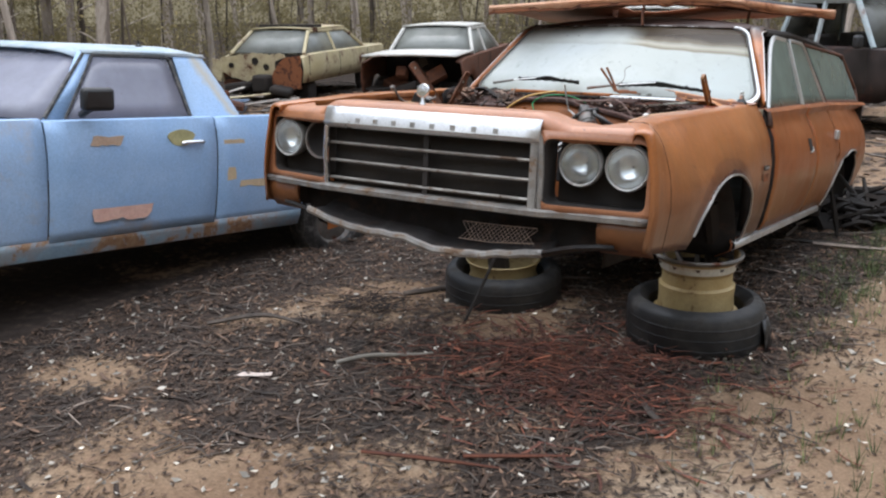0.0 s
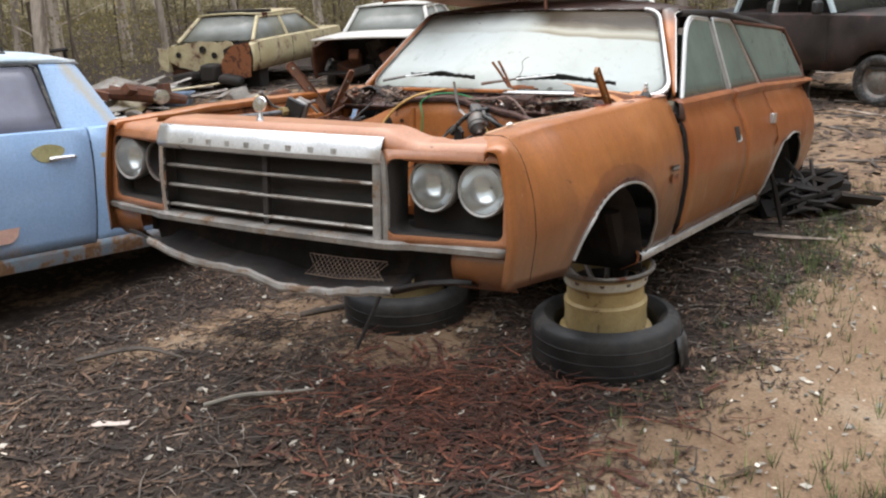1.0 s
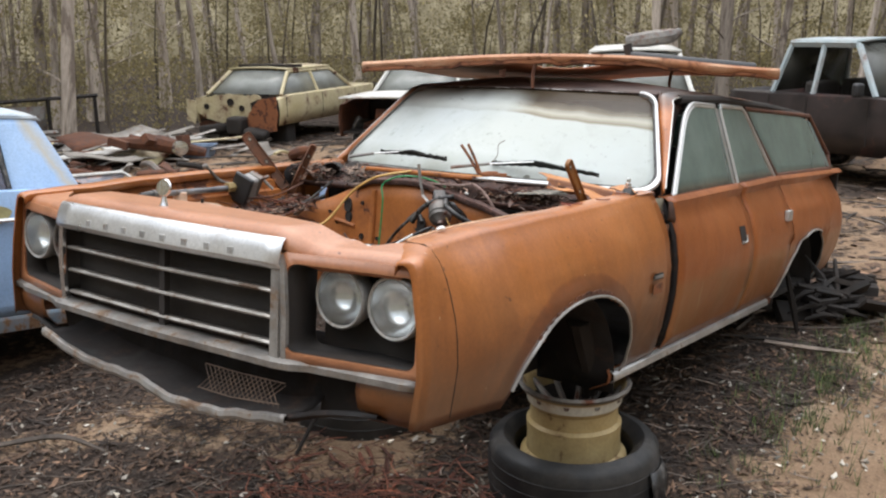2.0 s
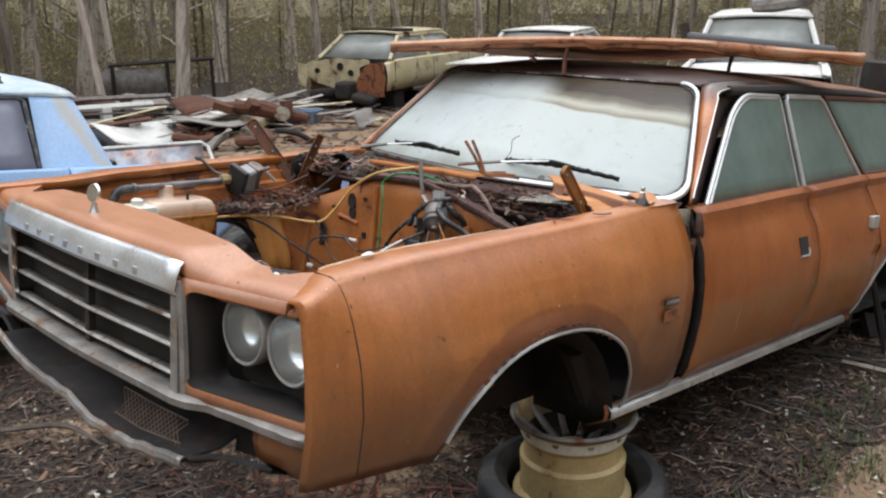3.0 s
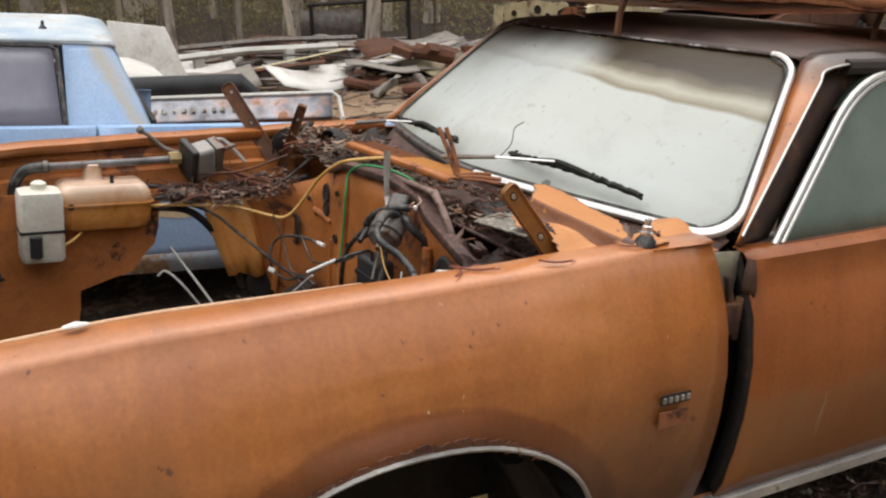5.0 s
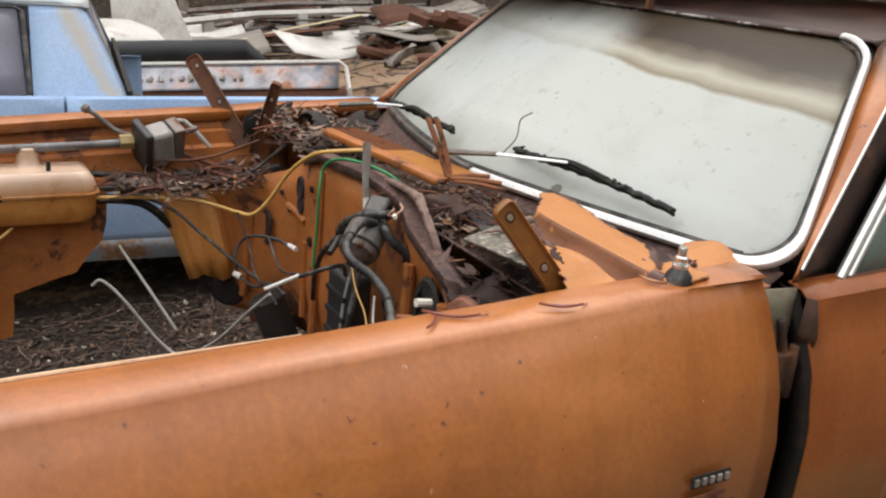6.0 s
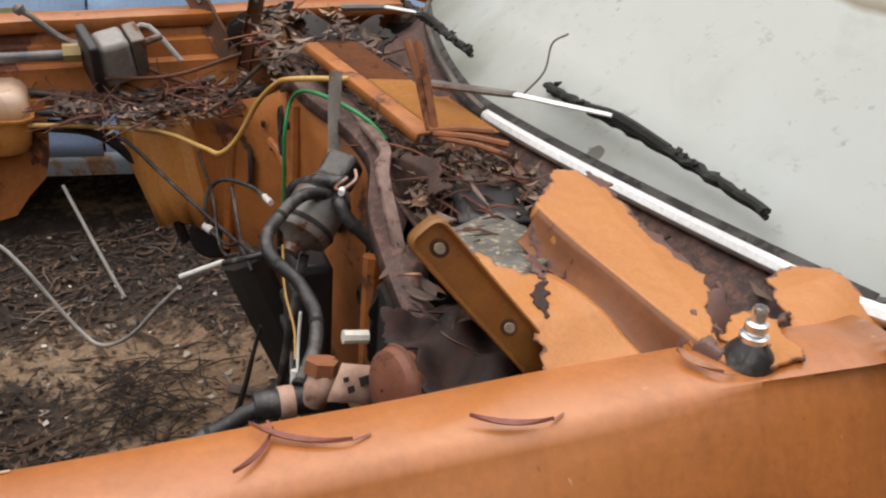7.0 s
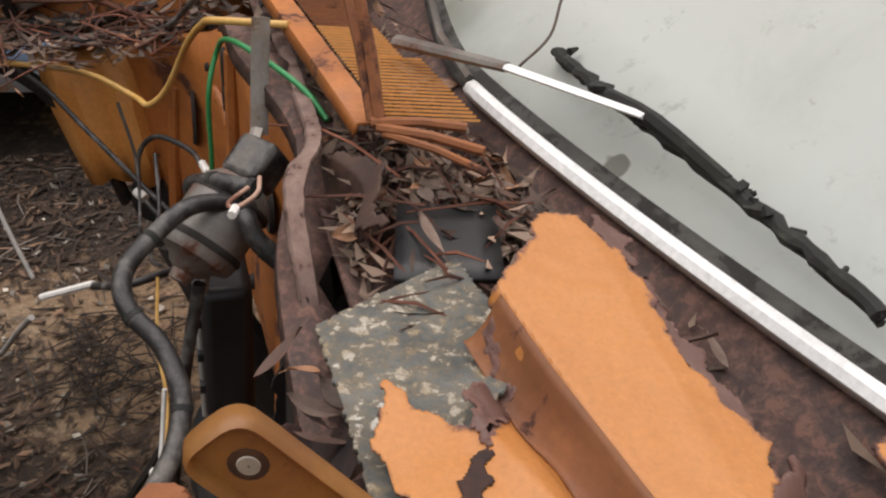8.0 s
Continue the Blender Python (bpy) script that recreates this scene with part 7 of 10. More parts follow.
tube(bm, [at_car(-0.72, 0.575, 1.258), at_car(-0.721, 0.568, 1.268), at_car(-0.722, 0.562, 1.274)], [0.009, 0.013, 0.009], 10)
solo("latch_rod", bm, GREYMETAL, "grey bent latch rod with round end", "car part")
bm = B()
tube(bm, [at_car(-0.72, 0.78, 1.22), at_car(-0.7, 0.82, 1.235), at_car(-0.66, 0.88, 1.17)], 0.006, 7, smooth=3)
solo("steel_rod", bm, GREYWIRE, "thin bent grey steel rod", "rod")

# expansion tanks on the far guard
TK = CAR @ Matrix.Translation((-0.66, 0.44, 1.06))
tank = thing("amber_tank", "stained amber plastic overflow tank with round neck", "tank", TK)
bm = B()
rows = []
for z, k in ((-0.066, 0.74), (-0.06, 0.88), (-0.045, 0.955), (-0.02, 0.975), (0.006, 0.985), (0.0105, 0.99), (0.011, 1.035), (0.0165, 1.035), (0.017, 0.99), (0.03, 0.985), (0.05, 0.94), (0.064, 0.86), (0.07, 0.76)):
    rows.append([Vector((p[0] * k, p[1] * k, z)) for p in round_rect(-0.085, 0.085, -0.135, 0.135, 0.035)])
rows = [r + [r[0]] for r in rows]
grid(bm, rows)
bm.faces.new([bm.verts.new((p[0] * 0.76, p[1] * 0.76, 0.0705)) for p in round_rect(-0.085, 0.085, -0.135, 0.135, 0.035)])
bm.faces.new([bm.verts.new((p[0] * 0.74, p[1] * 0.74, -0.0665)) for p in round_rect(-0.085, 0.085, -0.135, 0.135, 0.035)])
part("body", bm, TANK, tank)
bm = B()
lathe(bm, [(0.036, 0.066), (0.032, 0.072), (0.027, 0.078), (0.026, 0.108), (0.028, 0.112), (0.024, 0.116), (0.001, 0.116)], 20, Matrix.Translation((-0.03, -0.02, 0)))
part("neck", bm, TANK, tank, "pale brown neck")
bm = B()
tube(bm, [(0.05, 0.02, 0.06), (0.05, 0.02, 0.095)], 0.006, 6)
part("nipple", bm, PLASTIC, tank)
bm = B()
lathe(bm, [(0.0005, 0.001), (0.009, 0.001), (0.01, -0.002)], 12, Matrix.Translation((0.086, -0.1, 0.012)) @ pose(0, 0, 0, 0, 90, 0))
part("hole", bm, BLACKISH, tank)
WT = CAR @ Matrix.Translation((-0.60, 0.26, 1.03))
wt = thing("white_tank", "white plastic washer bottle with stained cap", "tank", WT)
bm = B()
rows = []
for z, k in ((-0.11, 0.9), (-0.1, 1.0), (0.075, 1.0), (0.09, 0.94), (0.095, 0.7)):
    r = [Vector((p[0] * k, p[1] * k, z)) for p in round_rect(-0.05, 0.05, -0.058, 0.058, 0.012)]
    rows.append(r + [r[0]])
grid(bm, rows)
bm.faces.new([bm.verts.new((p[0] * 0.7, p[1] * 0.7, 0.0955)) for p in round_rect(-0.05, 0.05, -0.058, 0.058, 0.012)])
part("bottle", bm, WHITEPLASTIC, wt)
bm = B()
lathe(bm, [(0.02, 0.09), (0.021, 0.112), (0.012, 0.118), (0.001, 0.119)], 16)
part("cap", bm, WHITEPLASTIC, wt)
bm = B()
box(bm, (0.0, 0.0, -0.02), (0.104, 0.12, 0.008))
part("strap", bm, PLASTIC, wt)
bm = B()
tube(bm, [(0.052, -0.02, -0.09), (0.055, -0.02, -0.03)], 0.017, 9)
part("pump", bm, PLASTIC, wt, "black pump", )
cable("tank_hose", [(-0.58, 0.2, 0.96), (-0.57, 0.27, 0.95), (-0.57, 0.33, 0.97), (-0.6, 0.37, 0.99)], 0.004, YELLOWWIRE, "thin yellowed hose under the tank", "hose")
cable("steel_rod", [(-0.58, 0.62, 0.93), (-0.45, 0.68, 0.83), (-0.38, 0.72, 0.76)], 0.004, GREYWIRE, "thin straight steel rod below the guard", "rod")
cable("black_hose", [(-0.70, 0.12, 1.15), (-0.68, 0.14, 1.0), (-0.66, 0.14, 0.85)], 0.03, RUBBER, "black upright hose beside the tank", "hose")

# ---- wipers ----
def wiper(arm, blade, label):
    t = thing("wiper", label, "wiper", CAR)
    bm = B()
    tube(bm, arm[:2], [0.011, 0.008], 8, flat=0.7)
    a = part("arm_base", bm, GREYMETAL, t, "corroded arm base")
    bm = B()
    tube(bm, arm[1:], [0.0065, 0.005], 6, flat=0.6)
    part("arm", bm, WHITE_TRIM, t, "bright arm")
    bm = B()
    pts = [p + Vector((0.0, 0.0015 * math.sin(i * 2.3), 0.0015 * math.sin(i * 1.7))) for i, p in enumerate(spline(blade, 10))]
    rr = [0.0068 + 0.0016 * abs(math.sin(i * 1.3)) + 0.0012 * math.sin(i * 2.9) for i in range(len(pts))]
    tube(bm, pts, rr, 7, flat=0.7)
    tube(bm, [p + Vector((0.0, 0.004, -0.008)) for p in pts], 0.004, 5)
    mid = pts[len(pts) // 2]
    tube(bm, [pts[len(pts) // 3], mid + Vector((0, -0.006, 0.008)), pts[2 * len(pts) // 3]], 0.007, 6, smooth=3)
    wr = random.Random(5)
    for q in range(26):
        k = wr.randrange(len(blade) - 1)
        c = Vector(blade[k]).lerp(Vector(blade[k + 1]), wr.random()) + Vector((wr.uniform(-0.006, 0.006), wr.uniform(-0.008, 0.008), wr.uniform(-0.004, 0.006)))
        tube(bm, [c, c + Vector((wr.uniform(-0.012, 0.012), wr.uniform(-0.012, 0.012), wr.uniform(-0.003, 0.006)))], [wr.uniform(0.003, 0.006), 0.002], 5)
    part("blade", bm, MOULDY, t, "mouldy black blade")
    return t


wiper([(0.02, 1.205, 1.31), (0.158, 1.283, 1.333), (0.322, 1.352, 1.352)], [(0.125, 1.35, 1.336), (0.22, 1.352, 1.34), (0.33, 1.362, 1.343), (0.46, 1.388, 1.334), (0.582, 1.41, 1.322)], "corroded wiper arm with mouldy black blade")
wiper([(-0.52, 1.2, 1.315), (-0.43, 1.262, 1.335), (-0.3, 1.29, 1.352)], [(-0.42, 1.3, 1.345), (-0.3, 1.29, 1.35), (-0.18, 1.292, 1.347), (-0.07, 1.302, 1.338)], "corroded wiper arm with mouldy black blade on the far side")
# thin twigs stuck in the cowl, and return spring rods
for a, b, r, mt in (((0.2, 1.137, 1.3), (0.123, 1.122, 1.407), 0.006, RUST_ORANGE), ((0.205, 1.143, 1.3), (0.15, 1.128, 1.412), 0.006, RUST_ORANGE), ((0.205, 1.135, 1.3), (0.235, 1.22, 1.305), 0.005, RUST_ORANGE),
                    ((0.21, 1.14, 1.297), (0.275, 1.225, 1.3), 0.005, RUST_ORANGE), ((0.215, 1.145, 1.293), (0.3, 1.22, 1.292), 0.004, RUST_ORANGE)):
    bm = B()
    tube(bm, [a, Vector(a).lerp(Vector(b), 0.5) + Vector((0, 0.002, 0.003)), b], r, 7)
    solo("spring_rod", bm, mt, "rusty bonnet spring rod", "rod", CAR, group="spring rods")
cable("twig", [(0.15, 1.3, 1.33), (0.17, 1.32, 1.37), (0.165, 1.33, 1.41), (0.19, 1.34, 1.43)], 0.0015, STICK, "thin dry twig on the screen", "twig")

# aerial base, badge, leaves and flakes on the near fender
AE = CAR @ Matrix.Translation((0.778, 1.25, 1.266))
ae = thing("aerial_base", "black rubber aerial base with brass nut", "aerial", AE)
bm = B()
lathe(bm, [(0.025, 0.0), (0.025, 0.006), (0.0215, 0.014), (0.016, 0.021), (0.0125, 0.026)], 22)
part("boot", bm, RUBBER, ae)
bm = B()
lathe(bm, [(0.013, 0.026), (0.014, 0.032), (0.009, 0.034), (0.011, 0.037), (0.011, 0.044), (0.007, 0.046), (0.0075, 0.058), (0.006, 0.061), (0.001, 0.061)], 12)
part("nut", bm, CHROME, ae, "tarnished stacked nuts")
bm = B()
slab(bm, round_rect(-0.042, 0.042, -0.0115, 0.0115, 0.003), 0.002, Matrix.Translation((0.9235, 1.25, 0.985)) @ pose(0, 0, 0, 90, 0, 90))
badge = part("badge", bm, BLACKISH, fender_left, "small dark badge with bright bars")
for k in range(5):
    bm = B()
    box(bm, (0.9275, 1.217 + k * 0.0165, 0.985), (0.004, 0.0085, 0.0115))
    part("badge_mark", bm, DULL, badge)
bm = B()
slab(bm, round_rect(-0.04, 0.04, -0.018, 0.018, 0.003), 0.002, Matrix.Translation((0.9245, 1.25, 0.94)) @ pose(0, 0, 0, 90, 0, 90))
part("badge_shadow", bm, RUST_ORANGE, badge, "bare patch under the badge")
# scabs of rust above the wheel arch
for k in range(16):
    a = math.pi * (0.32 + 0.4 * k / 15)
    bm = B()
    y, z = AXLE_Y + (ARCH_R + 0.006) * math.cos(a), ARCH_Z + (ARCH_H + 0.012) * math.sin(a)
    slab(bm, ragged([(-0.016, -0.008), (0.016, -0.006), (0.014, 0.006), (-0.012, 0.008)], 0.006, 0.008, 40 + k), 0.0025, Matrix.Translation((side_x(y, z) + 0.0105, y, z)) @ pose(0, 0, 0, 90 - math.degrees(a) * 0 + 0, 0, 90))
    part("rust_scab", bm, RUSTY, fender_left)


def leaf_mesh(L, W, bend, seed):
    bm = B()
    rows = []
    n = 8
    for i in range(n + 1):
        u = i / n
        w = W * math.sin(math.pi * min(1, u * 1.05)) ** 0.8 * (1 - 0.35 * u)
        c = Vector((L * (u - 0.5), bend * (u - 0.5) ** 2 * L, 0.12 * L * (u - 0.5) ** 2 + 0.003))
        rows.append([c + Vector((0, -w, 0.004)), c, c + Vector((0, w, 0.004))])
    grid(bm, rows)
    tube(bm, [(L * 0.5, bend * 0.25 * L, 0.03 * L + 0.003), (L * 0.64, bend * 0.5 * L + 0.004, 0.03 * L + 0.002)], 0.0012, 4)
    return bm


PINKLEAF = surface("pinkish_dry_leaf", (0.3, 0.12, 0.1), (0.42, 0.2, 0.16), 0.6, 0, 20, 80, 0.3, 0.002)
for x, y, z, L, W, rz, mt in ((0.769, 0.83, 1.249, 0.085, 0.004, 62, PINKLEAF), (0.775, 0.8, 1.247, 0.06, 0.003, 140, PINKLEAF), (0.803, 1.0, 1.2575, 0.07, 0.0045, 72, PINKLEAF), (0.775, 1.195, 1.268, 0.05, 0.007, 25, DRYLEAF)):
    solo("gum_leaf", leaf_mesh(L, W, 0.4, 1), mt, "dry curled gum leaf on the orange fender", "leaf", CAR @ Matrix.Translation((x, y, z)) @ pose(0, 0, 0, 0, 0, rz), group="leaves on the fender")
bm = B()
tube(bm, [at_car(0.728, 0.12, 1.217), at_car(0.732, 0.14, 1.221), at_car(0.726, 0.158, 1.219)], [0.005, 0.0095, 0.004], 8, flat=0.6)
solo("paint_flake", bm, WHITEBIT, "white lump of dried filler on the fender edge", "flake")

# ---- leaf litter lying in the cowl and along the guard ----
LITTERLEAF = [DRYLEAF, surface("grey_brown_leaf", (0.13, 0.09, 0.075), (0.26, 0.19, 0.155), 0.75, 0, 14, 60, 0.3, 0.003, vary=0.5), surface("dark_brown_leaf", (0.06, 0.034, 0.026), (0.14, 0.08, 0.06), 0.75, 0, 14, 60, 0.3, 0.003, vary=0.5)]
leaf_bases = [mesh_from("leaf", leaf_mesh(0.055 + 0.012 * (k % 3), 0.009 + 0.0028 * (k % 4), 0.5 - 0.2 * (k % 5), k), LITTERLEAF[k % 3]) for k in range(9)]
lr = random.Random(19)
pile = thing("cowl_leaf_litter", "dry gum leaves and bark heaped in the cowl", "leaf litter", CAR)


def drop_leaf(x, y, z, parent, big=1.0):
    ob = new("leaf", leaf_bases[lr.randrange(9)])
    ob.parent = parent
    k = lr.uniform(0.65, 1.2) * big
    ob.matrix_local = Matrix.Translation((x, y, z)) @ pose(0, 0, 0, lr.uniform(-35, 35), lr.uniform(-35, 35), lr.uniform(0, 360)) @ Matrix.Diagonal((k, k, k, 1))


def cowl_spot(k):
    x = lr.gauss(0.3, 0.12) if k % 3 else lr.uniform(-0.3, 0.52)
    lo, hi = 1.1 if x > 0.1 else 1.12, 1.27 + 0.19 * abs(x / 0.8) ** 1.5
    return x, lerp(lo, hi, lr.random())


for k in range(300):
    x, y = cowl_spot(k)
    if 0.25 < x < 0.42 and 1.11 < y < 1.25 and k % 6:
        continue
    drop_leaf(x, y, lr.uniform(1.205, 1.235) + 0.02 * (k % 3 == 0), pile, 0.62)
for k in range(14):
    drop_leaf(lr.uniform(0.42, 0.6), lr.uniform(1.02, 1.1), 1.18 + lr.uniform(0, 0.03), pile, 0.6)
COWLLEAF = surface("mixed_brown_leaf_crumbs", (0.105, 0.068, 0.052), (0.33, 0.235, 0.175), 0.75, 0, 14, 60, 0.3, 0.003)
island_vary(COWLLEAF, 0.35, 1.5)


def crumb(bm, p, r, L):
    """One narrow curled leaf scrap."""
    a, tilt = r.uniform(0, 6.283), r.uniform(-0.6, 0.6)
    d = Vector((math.cos(a), math.sin(a), tilt)).normalized()
    sd = Vector((-math.sin(a), math.cos(a), r.uniform(-0.8, 0.8))).normalized()
    l = L * r.uniform(0.5, 1.3)
    w = l * r.uniform(0.07, 0.17)
    up_ = Vector((0, 0, l * 0.12))
    vs = [bm.verts.new(p - d * l * 0.5), bm.verts.new(p - d * l * 0.1 + sd * w - up_), bm.verts.new(p + d * l * 0.5), bm.verts.new(p - d * l * 0.1 - sd * w - up_)]
    bm.faces.new(vs)


bm = B()
for k in range(1500):
    x, y = cowl_spot(k)
    if 0.25 < x < 0.42 and 1.11 < y < 1.25 and k % 8:
        continue
    crumb(bm, Vector((x, y, lr.uniform(1.195, 1.245))), lr, 0.04)
tagged(part("leaf_crumbs", bm, COWLLEAF, pile), kind="stuff")
far_pile = thing("guard_leaf_litter", "dark leaves and twigs lodged beside the far guard", "leaf litter", CAR)
for k in range(150):
    y = lr.uniform(0.66, 1.25)
    x = lr.gauss(-0.6, 0.06) if y < 1.02 else lr.uniform(-0.68, -0.3)
    z = (1.075 + 0.06 * max(0, y - 0.85) * 4) if y < 1.02 else lr.uniform(1.2, 1.27)
    drop_leaf(x, y, z + lr.uniform(0, 0.03), far_pile, 0.42)
bm = B()
for k in range(120):
    y = lr.uniform(0.6, 1.24)
    c = Vector((lr.gauss(-0.6, 0.06) if y < 1.02 else lr.uniform(-0.68, -0.35), y, 1.08 + (0.14 if y > 1.02 else 0.12 * max(0, y - 0.85)) + lr.uniform(0, 0.05)))
    d = Vector((lr.uniform(-1, 1), lr.uniform(-1, 1), lr.uniform(-0.3, 0.3))).normalized() * lr.uniform(0.03, 0.1)
    tube(bm, [c - d, c + Vector((d.y, -d.x, 0.006)) * 0.35, c + d], [0.0012, 0.002, 0.0008], 4, smooth=3)
for k in range(60):
    x = lr.uniform(0.05, 0.48)
    c = Vector((x, lerp(1.1, 1.26, lr.random()), lr.uniform(1.21, 1.25)))
    d = Vector((lr.uniform(-1, 1), lr.uniform(-1, 1), lr.uniform(-0.2, 0.2))).normalized() * lr.uniform(0.02, 0.08)
    tube(bm, [c - d, c + Vector((0, 0, 0.006)), c + d], [0.0012, 0.002, 0.0008], 4)
ob = part("twig_tangle", bm, REDBARK, far_pile)
tagged(ob, kind="stuff")
bm = B()
for k in range(2600):
    y = lr.uniform(0.62, 1.25)
    x = lr.gauss(-0.61, 0.055) if y < 1.02 else lr.uniform(-0.7, -0.3)
    if noise.noise(Vector((x * 14, y * 14, 4))) < 0.08:
        continue
    z = (1.07 + 0.24 * max(0, y - 0.85)) if y < 1.02 else lr.uniform(1.2, 1.26)
    crumb(bm, Vector((x, y, z + lr.uniform(0, 0.035))), lr, 0.045)
tagged(part("leaf_crumbs", bm, COWLLEAF, far_pile), kind="stuff")
# black charred blob and dark hole at the far screen corner
torn_sheet("charred_sheet", [(-0.62, 1.12), (-0.4, 1.1), (-0.36, 1.2), (-0.45, 1.28), (-0.62, 1.3), (-0.7, 1.2)], lambda x, y: 1.24 + 0.03 * math.sin(x * 20) + 0.02 * math.sin(y * 40), BLACKISH, "charred black sheet", 33, 0.012)

# ---- wheels that prop the nose ----
TYRE = surface("dusty_black_tyre", (0.01, 0.01, 0.011), (0.026, 0.025, 0.024), 0.55, 0, 5, 90, 0.3, 0.003, spots=((0.035, 0.032, 0.03), (0.06, 0.053, 0.047)), spot_level=0.6, spot_scale=7)
def tyre_profile(R, r, w):
    h = w / 2
    return [(r, -h * 0.75), (r + 0.02, -h * 0.95), (R * 0.82, -h * 1.05), (R * 0.94, -h * 0.95), (R * 0.99, -h * 0.78), (R, -h * 0.4), (R, h * 0.4), (R * 0.99, h * 0.78), (R * 0.94, h * 0.95), (R * 0.82, h * 1.05), (r + 0.02, h * 0.95), (r, h * 0.75)]


def prop_wheel(name, x, y, z, label, tilt=(0, 0)):
    t = thing(name, label, "wheel", pose(x, y, z, tilt[0], tilt[1], 0), group="wheels under the wagon")
    bm = B()
    lathe(bm, tyre_profile(0.32, 0.222, 0.24), 44, closed=True)
    tyre = part("tyre", bm, TYRE, t, "worn black tyre lying flat")
    for z in (-0.05, 0.0, 0.05):
        bm = B()
        lathe(bm, [(0.3185, z - 0.006), (0.3212, z - 0.004), (0.3212, z + 0.004), (0.3185, z + 0.006)], 44)
        part("tread_rib", bm, TYRE, tyre)
    return t


pw = prop_wheel("stacked_wheel", 0.685, 1.18, 0.11, "worn black tyre with a tan steel rim standing in it")
bm = B()
lathe(bm, [(0.215, 0.04), (0.212, 0.055), (0.19, 0.07), (0.186, 0.12), (0.19, 0.175), (0.176, 0.185), (0.174, 0.235), (0.186, 0.25), (0.19, 0.285), (0.215, 0.3), (0.222, 0.315), (0.217, 0.322),
           (0.205, 0.318), (0.188, 0.295), (0.17, 0.255), (0.168, 0.2), (0.15, 0.19), (0.08, 0.175), (0.07, 0.2), (0.03, 0.205), (0.005, 0.205)], 44)
rim = part("rim", bm, GOLDRIM, pw, "tan painted steel rim", m=Matrix.Diagonal((0.93, 0.93, 1.05, 1)))
bm = B()
for k in range(10):
    a = 2 * math.pi * k / 10
    tube(bm, [(0.075 * math.cos(a), 0.075 * math.sin(a), 0.2), (0.13 * math.cos(a), 0.13 * math.sin(a), 0.235), (0.19 * math.cos(a), 0.19 * math.sin(a), 0.285)], 0.014, 6)
part("spokes", bm, GREYMETAL, rim, "dull grey spokes")
bm = B()
lathe(bm, [(0.206, 0.298), (0.2165, 0.302), (0.2245, 0.315), (0.219, 0.324), (0.206, 0.32)], 44)
part("rim_flange", bm, GREYMETAL, rim, "bare grey rolled flange")
bm = B()
lathe(bm, [(0.1865, 0.252), (0.1885, 0.256), (0.192, 0.28), (0.1945, 0.288)], 44)
part("paint_band", bm, WHITEPLASTIC, rim, "chalky white painted band")
bm = B()
lathe(bm, [(0.168, 0.25), (0.15, 0.2), (0.08, 0.185), (0.004, 0.206)], 36)
part("dish", bm, BLACKISH, rim, "dark rusted inner dish")
# flap of torn tread beside the tyre
bm = B()
rows = []
for i in range(9):
    u = i / 8
    a = radians(22 + 52 * u)
    rows.append([Vector((0.685 + r * math.cos(a - 0.5), 1.18 + r * math.sin(a - 0.5), z)) for r, z in ((0.328, 0.17 - 0.04 * u), (0.345, 0.1), (0.352 + 0.015 * math.sin(u * 9), 0.01))])
grid(bm, rows)
solo("tread_flap", bm, RUBBER, "torn black tread flap beside the stacked tyre", "tyre piece", solid=0.008)
# strut that stands on the rim
bm = B()
tube(bm, [(0.74, 1.2, 0.4), (0.75, 1.17, 0.52), (0.75, 1.08, 0.72)], [0.03, 0.04, 0.045], 9)
solo("brake_drum", bm, BLACKISH, "black rusty hub resting on the rim", "car part")
pw2 = prop_wheel("stacked_wheel", -0.42, 1.28, 0.07, "worn tyre lying flat under the far corner", (2, 1))
bm = B()
lathe(bm, [(0.215, -0.02), (0.2, 0.02), (0.18, 0.09), (0.19, 0.14), (0.205, 0.16), (0.2, 0.165), (0.17, 0.12), (0.05, 0.1), (0.004, 0.1)], 36)
part("rim", bm, GOLDRIM, pw2, "tan painted steel rim")
bm = B()
tube(bm, [(-0.4, 1.2, 0.2), (-0.38, 1.1, 0.5), (-0.4, 1.05, 0.7)], [0.06, 0.045, 0.05], 9)
solo("brake_drum", bm, BLACKISH, "black rusty hub resting on the rim", "car part")

# ---- the bonnet that lies across the roof ----
HOOD = [(-0.80, 1.60), (-0.35, 1.62), (0.1, 1.72), (0.42, 1.98), (0.62, 2.32), (0.88, 2.70), (0.45, 3.02), (-0.4, 3.05), (-0.86, 2.5)]


def hood_z(x, y):
    return 1.745 + 0.045 * (x + 0.8) + 0.01 * math.sin(4 * x + 1.0)


bonnet = thing("car_bonnet", "rusty orange bonnet lying upside down across the car roof", "car part", CAR)
bm = B()
N = len(HOOD)
c0 = Vector((0.0, 2.3, 0))
loops = []
for k in (1.0, 0.97, 0.9, 0.6, 0.25):
    loop = []
    for i in range(N):
        for j in range(4):
            p = Vector((*HOOD[i], 0)).lerp(Vector((*HOOD[(i + 1) % N], 0)), j / 4)
            q = c0.lerp(p, k)
            dz = {1.0: -0.004, 0.97: 0.006, 0.9: 0.01, 0.6: 0.012, 0.25: 0.014}[k]
            loop.append(Vector((q.x, q.y, hood_z(q.x, q.y) + dz + 0.004 * math.sin(i * 2.3 + j) + (0.009 * noise.noise(Vector((q.x * 7, q.y * 7, 2))) if k > 0.95 else 0))))
    loops.append(loop)
loops = [l + [l[0]] for l in loops]
grid(bm, loops)
part("bonnet_skin", bm, HOODPAINT, bonnet, "faded orange rusty skin", solid=0.005)
bm = B()
